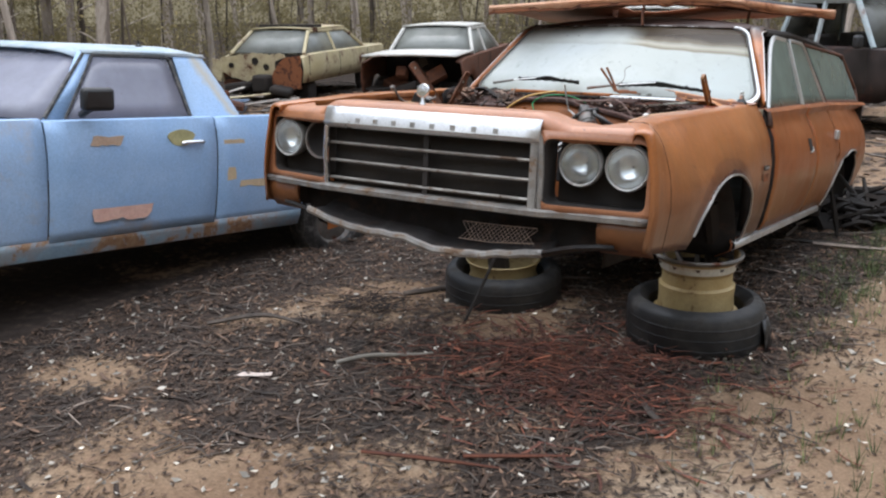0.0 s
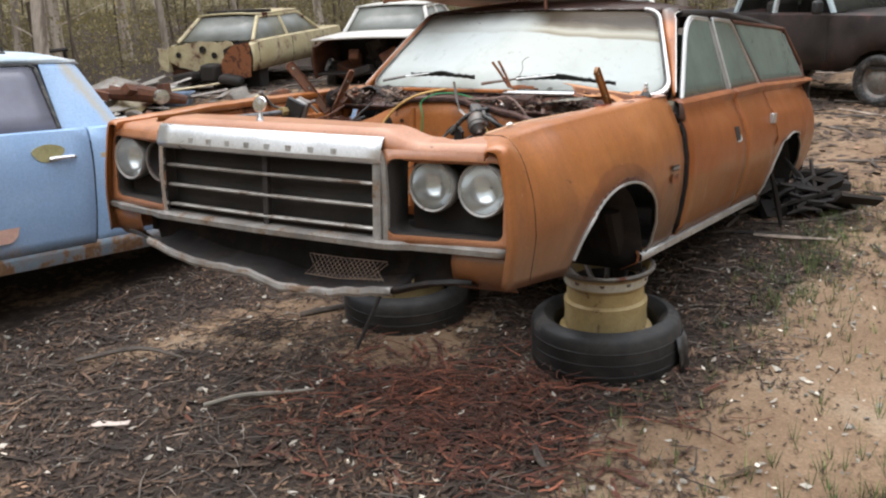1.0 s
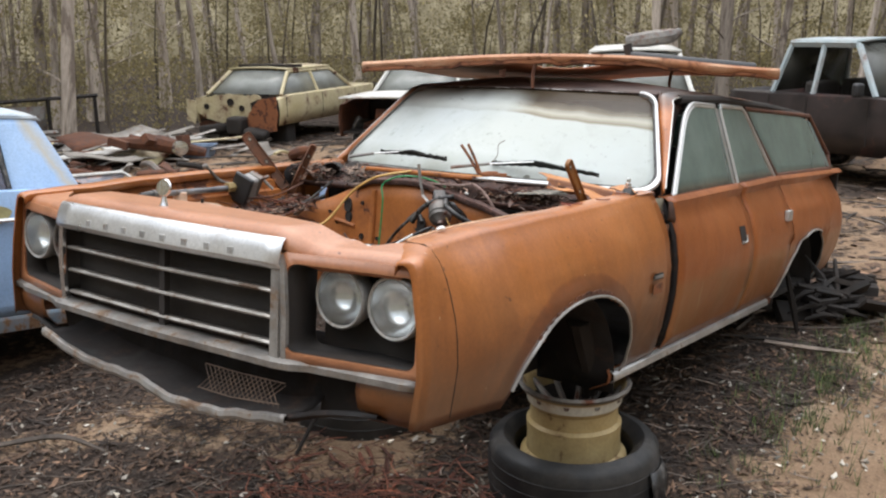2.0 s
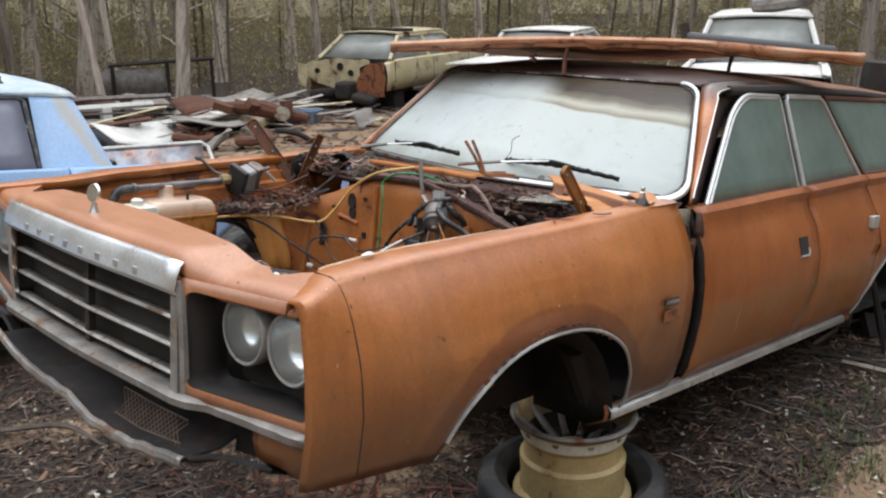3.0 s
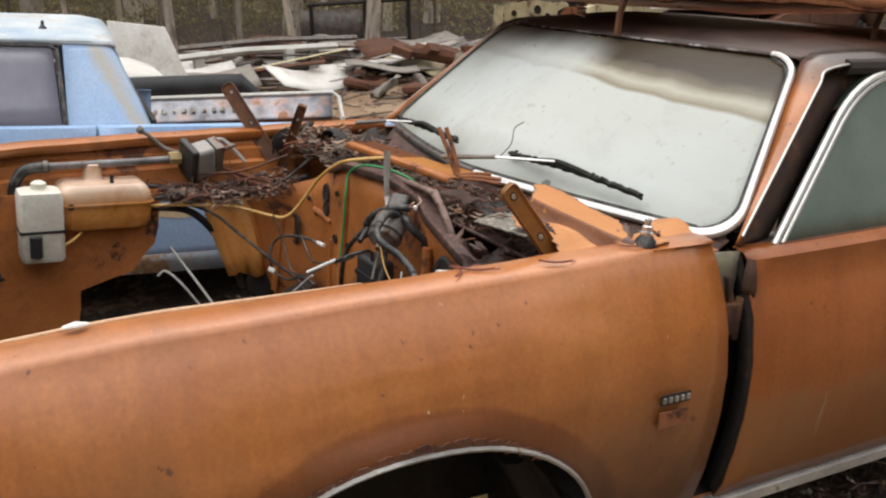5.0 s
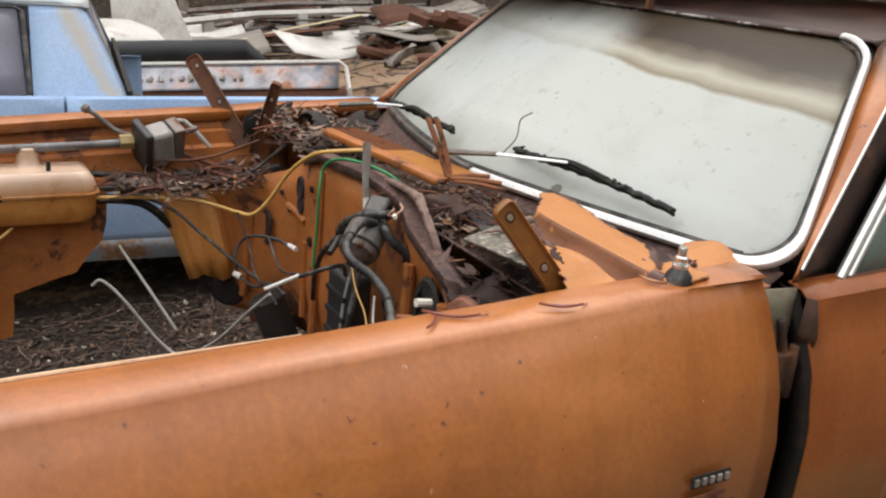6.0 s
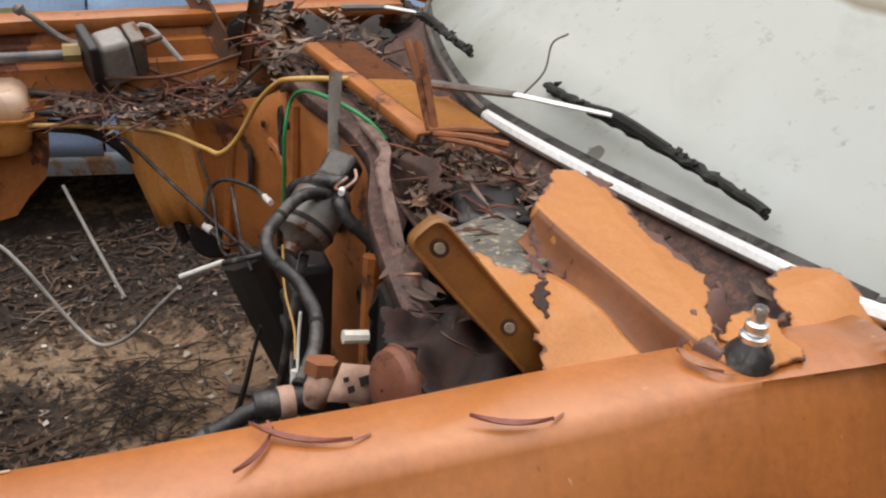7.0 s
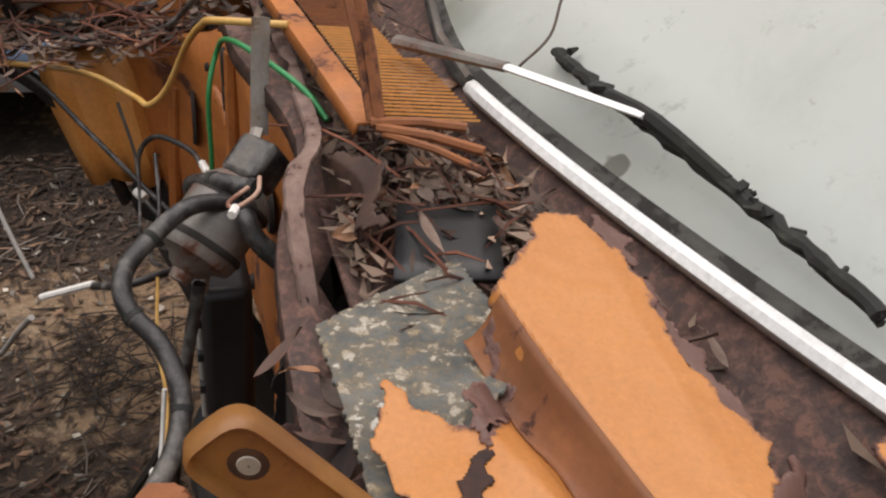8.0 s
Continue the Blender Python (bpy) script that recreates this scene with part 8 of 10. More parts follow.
edge = [Vector((p[0] * 0.97, p[1] + 0.04, hood_z(*p) - 0.018)) for p in HOOD[:6]]
tube(bm, edge, 0.009, 6, smooth=4, flat=1.0)
part("edge_frame", bm, RUSTY, bonnet, "rusted inner frame")
# bleached folded lip along the open edge, torn into steps, with a rusted flange under it
LIPPAINT = surface("bleached_peach_paint", (0.46, 0.18, 0.075), (0.72, 0.44, 0.28), 0.5, 0, 3, 80, 0.1, 0.002, spots=((0.16, 0.06, 0.03), (0.36, 0.15, 0.07)), spot_level=0.6, spot_scale=7)
LIPRUST = surface("orange_brown_flange", (0.24, 0.085, 0.035), (0.4, 0.16, 0.07), 0.7, 0, 7, 80, 0.2, 0.003, spots=RUST, spot_level=0.55, spot_scale=9)
rim = spline([Vector((p[0], p[1], 0)) for p in HOOD[:6]], 14)
upper, lower = [], []
for i, p in enumerate(rim):
    t = 0.004 * math.sin(i * 2.3 / 14)
    step = 0.012 * (noise.noise(Vector((p.x * 4.0, 3, 1))) > 0.05) + 0.008 * noise.noise(Vector((p.x * 17, p.y * 17, 6)))
    z = hood_z(p.x, p.y) + t
    n = Vector((0.45, -0.9, 0))
    upper.append([p - n * 0.03 + Vector((0, 0, z + 0.012)), p + n * 0.002 + Vector((0, 0, z + 0.014)), p + n * 0.01 + Vector((0, 0, z + 0.004)), p + n * 0.008 + Vector((0, 0, z - 0.012 - step))])
    lower.append([p + n * 0.007 + Vector((0, 0, z - 0.01 - step)), p + n * 0.002 + Vector((0, 0, z - 0.026 - step * 0.6)), p - n * 0.02 + Vector((0, 0, z - 0.03 - step * 0.6))])
for nm, rows, mt, lb in (("edge_lip", upper, LIPPAINT, "bleached pale folded lip"), ("edge_flange", lower, LIPRUST, "rusted flange under the lip")):
    bm = B()
    grid(bm, rows)
    part(nm, bm, mt, bonnet, lb, solid=0.003)
for p in ((0.09, 1.73), (0.5, 2.3)):
    bm = B()
    tube(bm, [(p[0], p[1], hood_z(*p) - 0.01), (p[0] - 0.005, p[1] - 0.015, hood_z(*p) - 0.08), (p[0] + 0.005, p[1] - 0.025, hood_z(*p) - 0.14)], 0.013, 6, flat=0.5)
    part("catch", bm, RUSTY, bonnet, "rusted catch hanging down")
bm = B()
line = [Vector((-0.057 + 0.014 * math.cos(a), 1.69 + 0.014 * math.sin(a), 1.735 - 0.011 * a / 6.28)) for a in [k * 0.6 for k in range(36)]]
tube(bm, line, 0.003, 5)
part("catch_spring", bm, RUSTY, bonnet)
# short black pipe lying on it
bm = B()
m = CAR
tube(bm, [at_car(0.28, 2.3, 1.835), at_car(0.5, 2.42, 1.82), at_car(0.78, 2.62, 1.81)], [0.034, 0.036, 0.034], 14)
tube(bm, [at_car(0.28, 2.3, 1.84), at_car(0.265, 2.29, 1.9)], 0.022, 8)
solo("black_pipe", bm, PLASTIC, "short black plastic pipe lying on the bonnet", "pipe")

# ---- pale blue utility parked beside ----
UTE = Matrix.Translation((-3.034, 0.697, -0.039)) @ pose(0, 0, 0, 0, 0, -7.7) @ pose(0, 0, 0, -5.0, 0, 0) @ Matrix.Translation((0, -0.6, 0)) @ Matrix.Diagonal((1.027, 1.012, 1.027, 1))
ute = thing("utility_car", "faded pale blue utility car with peeling pink and rusty patches", "car", UTE)
USIDE = [(0.3, 0.865), (0.4, 0.905), (0.6, 0.93), (0.8, 0.935), (0.9, 0.925), (1.0, 0.895), (1.05, 0.86)]


# rust-stained run down the sail panel
BLUE_SAIL = BLUE.copy()
BLUE_SAIL.name = "rust_streaked_blue_paint"
_nt = BLUE_SAIL.node_tree
_bs = _nt.nodes["Principled BSDF"]
_src = _bs.inputs["Base Color"].links[0].from_socket
_tc = _nt.nodes.new("ShaderNodeTexCoord")
_sep = _nt.nodes.new("ShaderNodeSeparateXYZ")
_nt.links.new(_tc.outputs["Object"], _sep.inputs[0])
_line = maths(_nt, "ADD", maths(_nt, "MULTIPLY", maths(_nt, "SUBTRACT", _sep.outputs["Z"], 1.0), 0.5), _sep.outputs["Y"])
_line = maths(_nt, "ADD", _line, maths(_nt, "MULTIPLY", maths(_nt, "SUBTRACT", noise_tex(_nt, 9, 5), 0.5), 0.1))
_k = ramp(_nt, maths(_nt, "DIVIDE", maths(_nt, "SUBTRACT", _line, 0.86), 0.12, True), [(0, (0, 0, 0)), (0.4, (0.75,) * 3), (0.7, (0.35,) * 3), (1, (0, 0, 0))])
_nt.links.new(mixc(_nt, _k, _src, (0.5, 0.42, 0.26)), _bs.inputs["Base Color"])


def ute_skin(s, y0, y1, n, top, bottom, name, label, mat=None, parent=None, axle=None):
    bm = B()
    rows = []
    for y in stations(y0, y1, n, [axle + 0.36 * math.cos(math.pi * i / 20) for i in range(21)] if axle is not None else ()):
        b = bottom
        if axle is not None and abs(y - axle) < 0.36:
            b = max(b, 0.33 + math.sqrt(0.36 ** 2 - (y - axle) ** 2))
        rows.append([Vector((s * (curve(USIDE, top) - 0.03), y, top + 0.006))] + [Vector((s * curve(USIDE, z), y, z)) for z in [lerp(top, b, i / 10) for i in range(11)]])
    grid(bm, rows)
    return part(name, bm, mat or BLUE, parent or ute, label, solid=0.004)


for s in (1, -1):
    ute_skin(s, -2.1, -0.275, 20, 0.995, 0.36, "front_fender", "pale blue front fender", axle=-1.25)
    ud = ute_skin(s, -0.265, 0.735, 8, 0.985, 0.385, "door", "pale blue door with pink primer patch low down")
    ute_skin(s, 0.745, 2.75 if s > 0 else 1.15, 18, 0.985 if s > 0 else 0.88, 0.37, "tray_side", "pale blue tray side with rust stains", axle=1.75)
    bm = B()
    grid(bm, [[Vector((s * 0.9, y, 0.40)), Vector((s * 0.895, y, 0.36)), Vector((s * 0.87, y, 0.30)), Vector((s * 0.8, y, 0.28))] for y in (-0.85, -0.3, 0.3, 0.9, 1.4)])
    part("sill", bm, BLUE_LOW, ute, "grey-blue sill with rust and moss", solid=0.006)
    bm = B()
    tube(bm, [(s * 0.94, 0.5, 0.853), (s * 0.955, 0.52, 0.86), (s * 0.955, 0.62, 0.86), (s * 0.94, 0.64, 0.853)], 0.011, 7, smooth=3)
    h = part("door_handle", bm, CHROME, ud, "chrome pull handle")
    bm = B()
    slab(bm, [(0.085 * math.cos(a) * (1 + 0.12 * math.sin(3 * a)), 0.045 * math.sin(a)) for a in [k * 0.35 for k in range(18)]], 0.003, Matrix.Translation((s * 0.9325, 0.5, 0.885)) @ pose(0, 0, 0, 90, 0, 90))
    part("primer_patch", bm, surface("olive_primer", (0.35, 0.32, 0.15), (0.5, 0.46, 0.24), 0.8), ud, "worn olive patch round the handle")
    bm = B()
    slab(bm, ragged([(-0.17, -0.06), (0.15, -0.07), (0.2, 0.02), (0.08, 0.05), (-0.02, 0.08), (-0.16, 0.02)], 0.012, 0.03, 5), 0.003, Matrix.Translation((s * 0.922, 0.14, 0.535)) @ pose(0, 0, 0, 84, 0, 90))
    part("filler_patch", bm, surface("pink_filler", (0.52, 0.3, 0.24), (0.6, 0.4, 0.32), 0.8), ud, "peeling pink filler patch")
    bm = B()
    slab(bm, ragged([(-0.09, -0.02), (0.08, -0.025), (0.1, 0.02), (-0.07, 0.025)], 0.006, 0.02, 9), 0.003, Matrix.Translation((s * 0.934, 0.05, 0.885)) @ pose(0, 0, 0, 90, 0, 90))
    part("filler_patch", bm, surface("tan_filler", (0.5, 0.34, 0.24), (0.58, 0.44, 0.33), 0.8), ud)
    for yy, zz, w, hh, sd in ((1.02, 0.62, 0.12, 0.04, 11), (0.86, 0.84, 0.07, 0.02, 12), (0.84, 0.7, 0.03, 0.07, 13)):
        bm = B()
        slab(bm, ragged([(-w, -hh), (w, -hh), (w, hh), (-w, hh)], 0.01, 0.03, sd), 0.003, Matrix.Translation((s * (curve(USIDE, zz) - 0.001), yy, zz)) @ pose(0, 0, 0, 90, 0, 90))
        part("filler_patch", bm, surface("tan_filler", (0.5, 0.38, 0.24), (0.58, 0.46, 0.3), 0.8), ute)
    # wing mirror
    bm = B()
    box(bm, (s * 1.0, -0.03, 1.1), (0.06, 0.17, 0.115))
    mir = part("wing_mirror", bm, PLASTIC, ud, "black wing mirror", bevel=0.02)
    bm = B()
    tube(bm, [(s * 0.89, -0.06, 1.015), (s * 0.97, -0.04, 1.06)], 0.018, 7)
    part("mirror_arm", bm, PLASTIC, mir)

    def ug(y, v):
        return Vector((s * lerp(0.855, 0.675, v), y, lerp(0.99, 1.308, v)))

    bm = B()
    grid(bm, [[ug(lerp(lerp(-0.12, 0.14, v), lerp(0.6, 0.58, v), i / 6), v) for i in range(7)] for v in (0, 0.25, 0.5, 0.75, 1)])
    g = part("side_glass", bm, PALEGLASS, ute, "pale side window glass", solid=0.004)
    g.visible_shadow = False
    bm = B()
    tube(bm, [ug(-0.13, 0), ug(0.13, 1.0), ug(0.57, 1.0), ug(0.6, 0.94), ug(0.615, 0)], 0.011, 6)
    part("window_seal", bm, RUBBER, g)
    bm = B()
    rows = []
    for v in (-0.2, -0.03, 0.25, 0.5, 0.75, 0.92, 1.02):
        end = lerp(0.97, 0.83, max(0, v))
        rows.append([ug(0.625, v), ug(lerp(0.625, end, 0.5), v), ug(end - 0.03, v), ug(end - 0.006, v) + Vector((-s * 0.008, 0, 0)), ug(end, v) + Vector((-s * 0.03, 0, 0)), ug(end + 0.004, v) + Vector((-s * 0.12, 0, 0))])
    grid(bm, rows)
    part("sail_panel", bm, BLUE_SAIL, ute, "pale blue sail panel with a rust streak", solid=0.008)
    bm = B()
    grid(bm, [[ug(-0.26, -0.02), ug(-0.14, -0.02)], [ug(-0.08, 0.5), ug(0.0, 0.5)], [ug(0.05, 1.05), ug(0.13, 1.06)]])
    part("windscreen_pillar", bm, BLUE, ute, solid=0.012)
    bm = B()
    tube(bm, [ug(0.07, 1.04), ug(0.5, 1.05), ug(0.83, 1.03)], 0.014, 6)
    part("gutter", bm, BLUE_TOP, ute)
bm = B()
rows = []
for i in range(15):
    y = lerp(0.03, 0.85, i / 14)
    e = 0.03 * (1 - min(1, 8 * (i / 14))) + 0.02 * max(0, (i - 12) / 2)
    rows.append([Vector((x, y - 0.04 * (1 - (x / 0.68) ** 2) * (i < 4), 1.328 + 0.034 * (1 - abs(x / 0.68) ** 5) - e)) for x in [lerp(-0.68, 0.68, j / 14) for j in range(15)]])
grid(bm, rows)
uroof = part("roof", bm, BLUE_TOP, ute, "chalky white-blue roof with rusty edge", solid=0.006)
bm = B()
lathe(bm, [(0.02, 0), (0.018, 0.02), (0.008, 0.03), (0.007, 0.05)], 10, Matrix.Translation((0.45, 0.55, 1.345)))
part("aerial_stub", bm, PLASTIC, uroof)
bm = B()
grid(bm, [[Vector((u * lerp(0.85, 0.655, v), lerp(-0.52, 0.03, v) + lerp(0.28, 0.05, v) * u * u, lerp(0.995, 1.322, v))) for u in [lerp(-1, 1, i / 12) for i in range(13)]] for v in (0, 0.25, 0.5, 0.75, 1)])
g = part("windscreen", bm, PALEGLASS, ute, "pale windscreen", solid=0.005)
g.visible_shadow = False
bm = B()
tube(bm, [(0.855, -0.235, 1.0), (0.665, 0.09, 1.325)], 0.012, 6)
tube(bm, [(0.3, -0.5, 1.07), (0.6, -0.42, 1.1)], 0.009, 5)
part("screen_seal", bm, RUBBER, g)
bm = B()
grid(bm, [[Vector((x, y, 1.022 + 0.05 * (1 - (x / 0.86) ** 2) - 0.1 * max(0, (-1.8 - y)))) for x in [lerp(-0.86, 0.86, j / 10) for j in range(11)]] for y in (-2.1, -1.8, -1.3, -0.8, -0.5)])
part("bonnet", bm, BLUE, ute, solid=0.006)
bm = B()
grid(bm, [[Vector((x, 0.84 + 0.12 * (1 - z), 1.0 + 0.31 * z)) for x in (-0.64, -0.3, 0, 0.3, 0.64)] for z in (0, 0.5, 1)])
g = part("rear_glass", bm, PALEGLASS, ute, solid=0.004)
bm = B()
box(bm, (0, 1.9, 0.5), (1.7, 1.66, 0.02))
box(bm, (0, 0.99, 0.75), (1.6, 0.02, 0.5))
box(bm, (0, 0.2, 0.42), (1.7, 1.9, 0.02))
part("tray_floor", bm, DARKROOM, ute, "dark rusty tray floor")
bm = B()
box(bm, (0, -2.1, 0.75), (1.7, 0.05, 0.5))
part("front_panel", bm, BLUE, ute, bevel=0.02)
for s in (1, -1):
    for y in (-1.25, 1.75):
        m = Matrix.Translation((s * 0.8, y, 0.30)) @ pose(0, 0, 0, 0, 90, 0)
        bm = B()
        lathe(bm, tyre_profile(0.3, 0.18, 0.18), 32, m, closed=True)
        w = part("wheel", bm, RUBBER, ute, "flat black tyre")
        bm = B()
        lathe(bm, [(0.18, -0.07), (0.18, 0.05), (0.16, 0.03), (0.08, 0.05), (0.004, 0.06)], 24, m)
        part("hub", bm, GREYMETAL, w)

# ---- wrecks and junk behind ----
HAZEGLASS = glass_material("hazy_grey_glass", (0.5, 0.54, 0.52), (0.36, 0.37, 0.34), 2.0, 0.45, 0.75)

def simple_car(name, label, m, L, W, sill, belt, roof, paint, glass, cab, nose=True, group="wrecked cars behind", roof_mat=None, wheels=True, wheel_z=0.3, dark=None, axles=None, front_mat=None):
    """A closed car body: nose at -y. cab = (screen foot, roof front, roof rear, rear foot), as lengths from the nose."""
    t = thing(name, label, "car", m, group)
    w = W / 2
    f, a, b, r = cab
    for s in (1, -1):
        bm = B()
        rows = []
        n = 28
        for i in range(n + 1):
            y = L * i / n
            bot = sill
            for ax in (axles or (0.17 * L, 0.8 * L)):
                d = abs(y - ax)
                if d < 0.36:
                    bot = max(bot, wheel_z + math.sqrt(0.36 ** 2 - d * d))
            top = belt - 0.05 * max(0, 1 - y / 0.4)
            rows.append([Vector((s * (w - 0.12), y, top + 0.02)), Vector((s * (w - 0.03), y, top)), Vector((s * w, y, lerp(top, bot, 0.35))), Vector((s * w, y, lerp(top, bot, 0.6))), Vector((s * (w - 0.03), y, bot))])
        grid(bm, rows)
        body = part("body_side", bm, paint, t, solid=0.006)
        bm = B()
        P = lambda y, v: Vector((s * lerp(w - 0.1, w - 0.26, v), y, lerp(belt + 0.01, roof - 0.04, v)))
        mid = (a + b) / 2
        if glass:
            grid(bm, [[P(f + 0.08, 0), P(mid, 0)], [P(a + 0.08, 1), P(mid - 0.02, 1)]])
            part("front_window", bm, glass, t, solid=0.004)
            bm = B()
            grid(bm, [[P(mid + 0.06, 0), P(r - 0.1, 0)], [P(mid + 0.04, 1), P(b - 0.08, 1)]])
            part("rear_window", bm, glass, t, solid=0.004)
        bm = B()
        for p, q in (((f, 0), (a, 1)), ((mid, 0), (mid, 1)), ((r - 0.03, 0), (b, 1))):
            tube(bm, [P(*p), P(*q)], 0.035, 6)
        tube(bm, [P(a, 1), P(b, 1)], 0.03, 6)
        part("pillar_frame", bm, roof_mat or paint, t)
        bm = B()
        bm.free()
        for y in (f + 0.02, mid + 0.02, r - 0.05):
            bm = B()
            box(bm, (s * (w + 0.001), y, (belt + sill) / 2 + 0.05), (0.006, 0.012, belt - sill - 0.14))
            part("door_seam", bm, BLACKISH, body)
    bm = B()
    grid(bm, [[Vector((x, y, roof - 0.0 + 0.03 * (1 - (x / (w - 0.2)) ** 2))) for x in [lerp(-w + 0.24, w - 0.24, j / 8) for j in range(9)]] for y in [lerp(a, b, i / 6) for i in range(7)]])
    part("roof", bm, roof_mat or paint, t, solid=0.03)
    bm = B()
    grid(bm, [[Vector((u * (w - 0.12), f + 0.06 * u * u, belt + 0.02)) for u in (-1, -0.5, 0, 0.5, 1)], [Vector((u * (w - 0.26), a + 0.05 * u * u, roof - 0.02)) for u in (-1, -0.5, 0, 0.5, 1)]])
    part("windscreen", bm, glass or DARKGLASS, t, solid=0.004)
    bm = B()
    grid(bm, [[Vector((u * (w - 0.12), r, belt + 0.02)) for u in (-1, 0, 1)], [Vector((u * (w - 0.26), b, roof - 0.02)) for u in (-1, 0, 1)]])
    part("rear_screen", bm, glass or DARKGLASS, t, solid=0.004)
    bm = B()
    if nose:
        grid(bm, [[Vector((x, y, belt - 0.02 + 0.04 * (1 - (x / w) ** 2) - 0.06 * max(0, 1 - y / 0.3))) for x in [lerp(-w + 0.05, w - 0.05, j / 8) for j in range(9)]] for y in (0.02, 0.2, 0.5, f)])
        part("bonnet", bm, front_mat or paint, t, solid=0.01)
        bm = B()
    grid(bm, [[Vector((x, L, z)) for x in (-w + 0.05, 0, w - 0.05)] for z in (sill, belt + 0.02)])
    part("tail_panel", bm, paint, t, solid=0.01)
    bm = B()
    box(bm, (0, L / 2, sill + 0.06), (W - 0.1, L - 0.1, 0.03))
    box(bm, (0, f + 0.05, (sill + belt) / 2), (W - 0.1, 0.03, belt - sill))
    part("floor", bm, BLACKISH, t)
    bm = B()
    for x in (-0.38, 0.38):
        box(bm, (x, f + 0.95, (sill + belt) / 2 + 0.1), (0.5, 0.16, 0.75))
        part("seat", bm, DARKROOM, t, bevel=0.04)
        bm = B()
    if wheels:
        for s in (1, -1):
            for ax in (axles or (0.17 * L, 0.8 * L)):
                mm = Matrix.Translation((s * (w - 0.13), ax, wheel_z)) @ pose(0, 0, 0, 0, 90, 0)
                bm = B()
                lathe(bm, tyre_profile(0.31, 0.19, 0.19), 28, mm, closed=True)
                wh = part("wheel", bm, RUBBER, t)
                bm = B()
                lathe(bm, [(0.19, -0.08 * s), (0.19, 0.06 * s), (0.16, 0.04 * s), (0.08, 0.07 * s), (0.004, 0.075 * s)], 22, mm)
                part("hub", bm, GREYMETAL, wh)
    return t


# cream sedan with its front stripped away, on blocks
cream = simple_car("cream_sedan", "cream sedan with its front end stripped to rusty panels", Matrix.Translation((-8.9, 8.3, -0.15)) @ pose(0, 0, 0, 0, 0, 13) @ Matrix.Scale(0.92, 4), 3.6, 1.7, 0.42, 0.9, 1.32, CREAM, HAZEGLASS, (0.22, 0.72, 2.2, 2.8), nose=False, wheels=True, axles=(2.85,))
FACE = Matrix(((1, 0, 0, 0), (0, 0, 1, 0.0), (0, 1, 0, 0), (0, 0, 0, 1)))
for outline, dy, sd, mt, lb in (
        ([(-0.84, 0.62), (-0.6, 0.5), (-0.3, 0.44), (0.0, 0.52), (0.16, 0.5), (0.3, 0.62), (0.28, 0.8), (0.5, 0.86), (0.48, 0.92), (-0.3, 0.93), (-0.82, 0.86)], -0.02, 21, CREAM, "torn cream firewall panel"),
        ([(-0.84, 0.36), (-0.62, 0.34), (-0.3, 0.26), (0.02, 0.4), (0.2, 0.3), (0.3, 0.52), (0.1, 0.6), (-0.4, 0.56), (-0.84, 0.66)], 0.06, 22, RUSTY, "rusty lower firewall"),
        ([(0.3, 0.3), (0.82, 0.34), (0.84, 0.9), (0.52, 0.88), (0.36, 0.74), (0.24, 0.5)], -0.08, 23, RUST_ORANGE, "rusty brown inner guard"),
        ([(-0.9, 0.5), (-0.72, 0.44), (-0.7, 0.84), (-0.88, 0.86)], -0.22, 24, CREAM, "bent cream flange")):
    bm = B()
    slab(bm, ragged(outline, 0.022, 0.06, sd), 0.02, Matrix.Translation((0, dy, 0)) @ FACE)
    part("front_sheet", bm, mt, cream, lb)
for x, z, r in ((-0.6, 0.72, 0.045), (-0.1, 0.8, 0.06), (0.12, 0.7, 0.05)):
    bm = B()
    lathe(bm, [(0.001, 0), (r, 0), (r * 1.1, 0.02)], 16, Matrix.Translation((x, -0.028 if x < 0.5 else -0.09, z)) @ pose(0, 0, 0, 90, 0, 0))
    part("panel_hole", bm, BLACKISH, cream)
for x, y, z, a, b, c in ((-0.4, -0.1, 0.34, 0.5, 0.35, 0.16), (0.1, -0.16, 0.42, 0.3, 0.3, 0.3), (0.5, -0.2, 0.3, 0.4, 0.3, 0.14)):
    bm = B()
    box(bm, (x, y, z), (a, b, c), pose(0, 0, 0, 12 * x, 20 * x, 30 * x))
    part("rusty_lump", bm, BLACKISH, cream, bevel=0.05)
for x in (-0.55, 0.6):
    bm = B()
    box(bm, (x, 0.5, 0.18), (0.3, 0.3, 0.46))
    part("stand_block", bm, BLACKISH, cream, bevel=0.03)
bm = B()
slab(bm, ragged([(-0.6, 0), (0.3, -0.02), (0.62, 0.15), (0.3, 0.3), (-0.5, 0.25)], 0.03, 0.1, 25), 0.05, Matrix.Translation((0.1, 0.85, 1.35)))
part("roof_debris", bm, BLACKISH, cream, "dark debris on the roof")

# dark red coupe with raised pale bonnet
rust = simple_car("rusty_sedan", "rust-brown sedan with open engine bay and pale bonnet", Matrix.Translation((-6.45, 9.1, -0.3)) @ pose(0, 0, 0, 0, 0, 18.5) @ Matrix.Scale(0.96, 4), 4.5, 1.75, 0.4, 0.95, 1.42, RUSTY, HAZEGLASS, (1.25, 1.7, 2.9, 3.6), nose=False, roof_mat=WHITECAR, wheels=True)
bm = B()
grid(bm, [[Vector((x, y, 1.02 + 0.02 * math.cos(x * 2) + 0.05 * y * 0)) for x in (-0.8, -0.4, 0, 0.4, 0.8)] for y in (-0.15, 0.3, 0.8, 1.25)])
part("bonnet", bm, WHITECAR, rust, "pale weathered bonnet", solid=0.03)
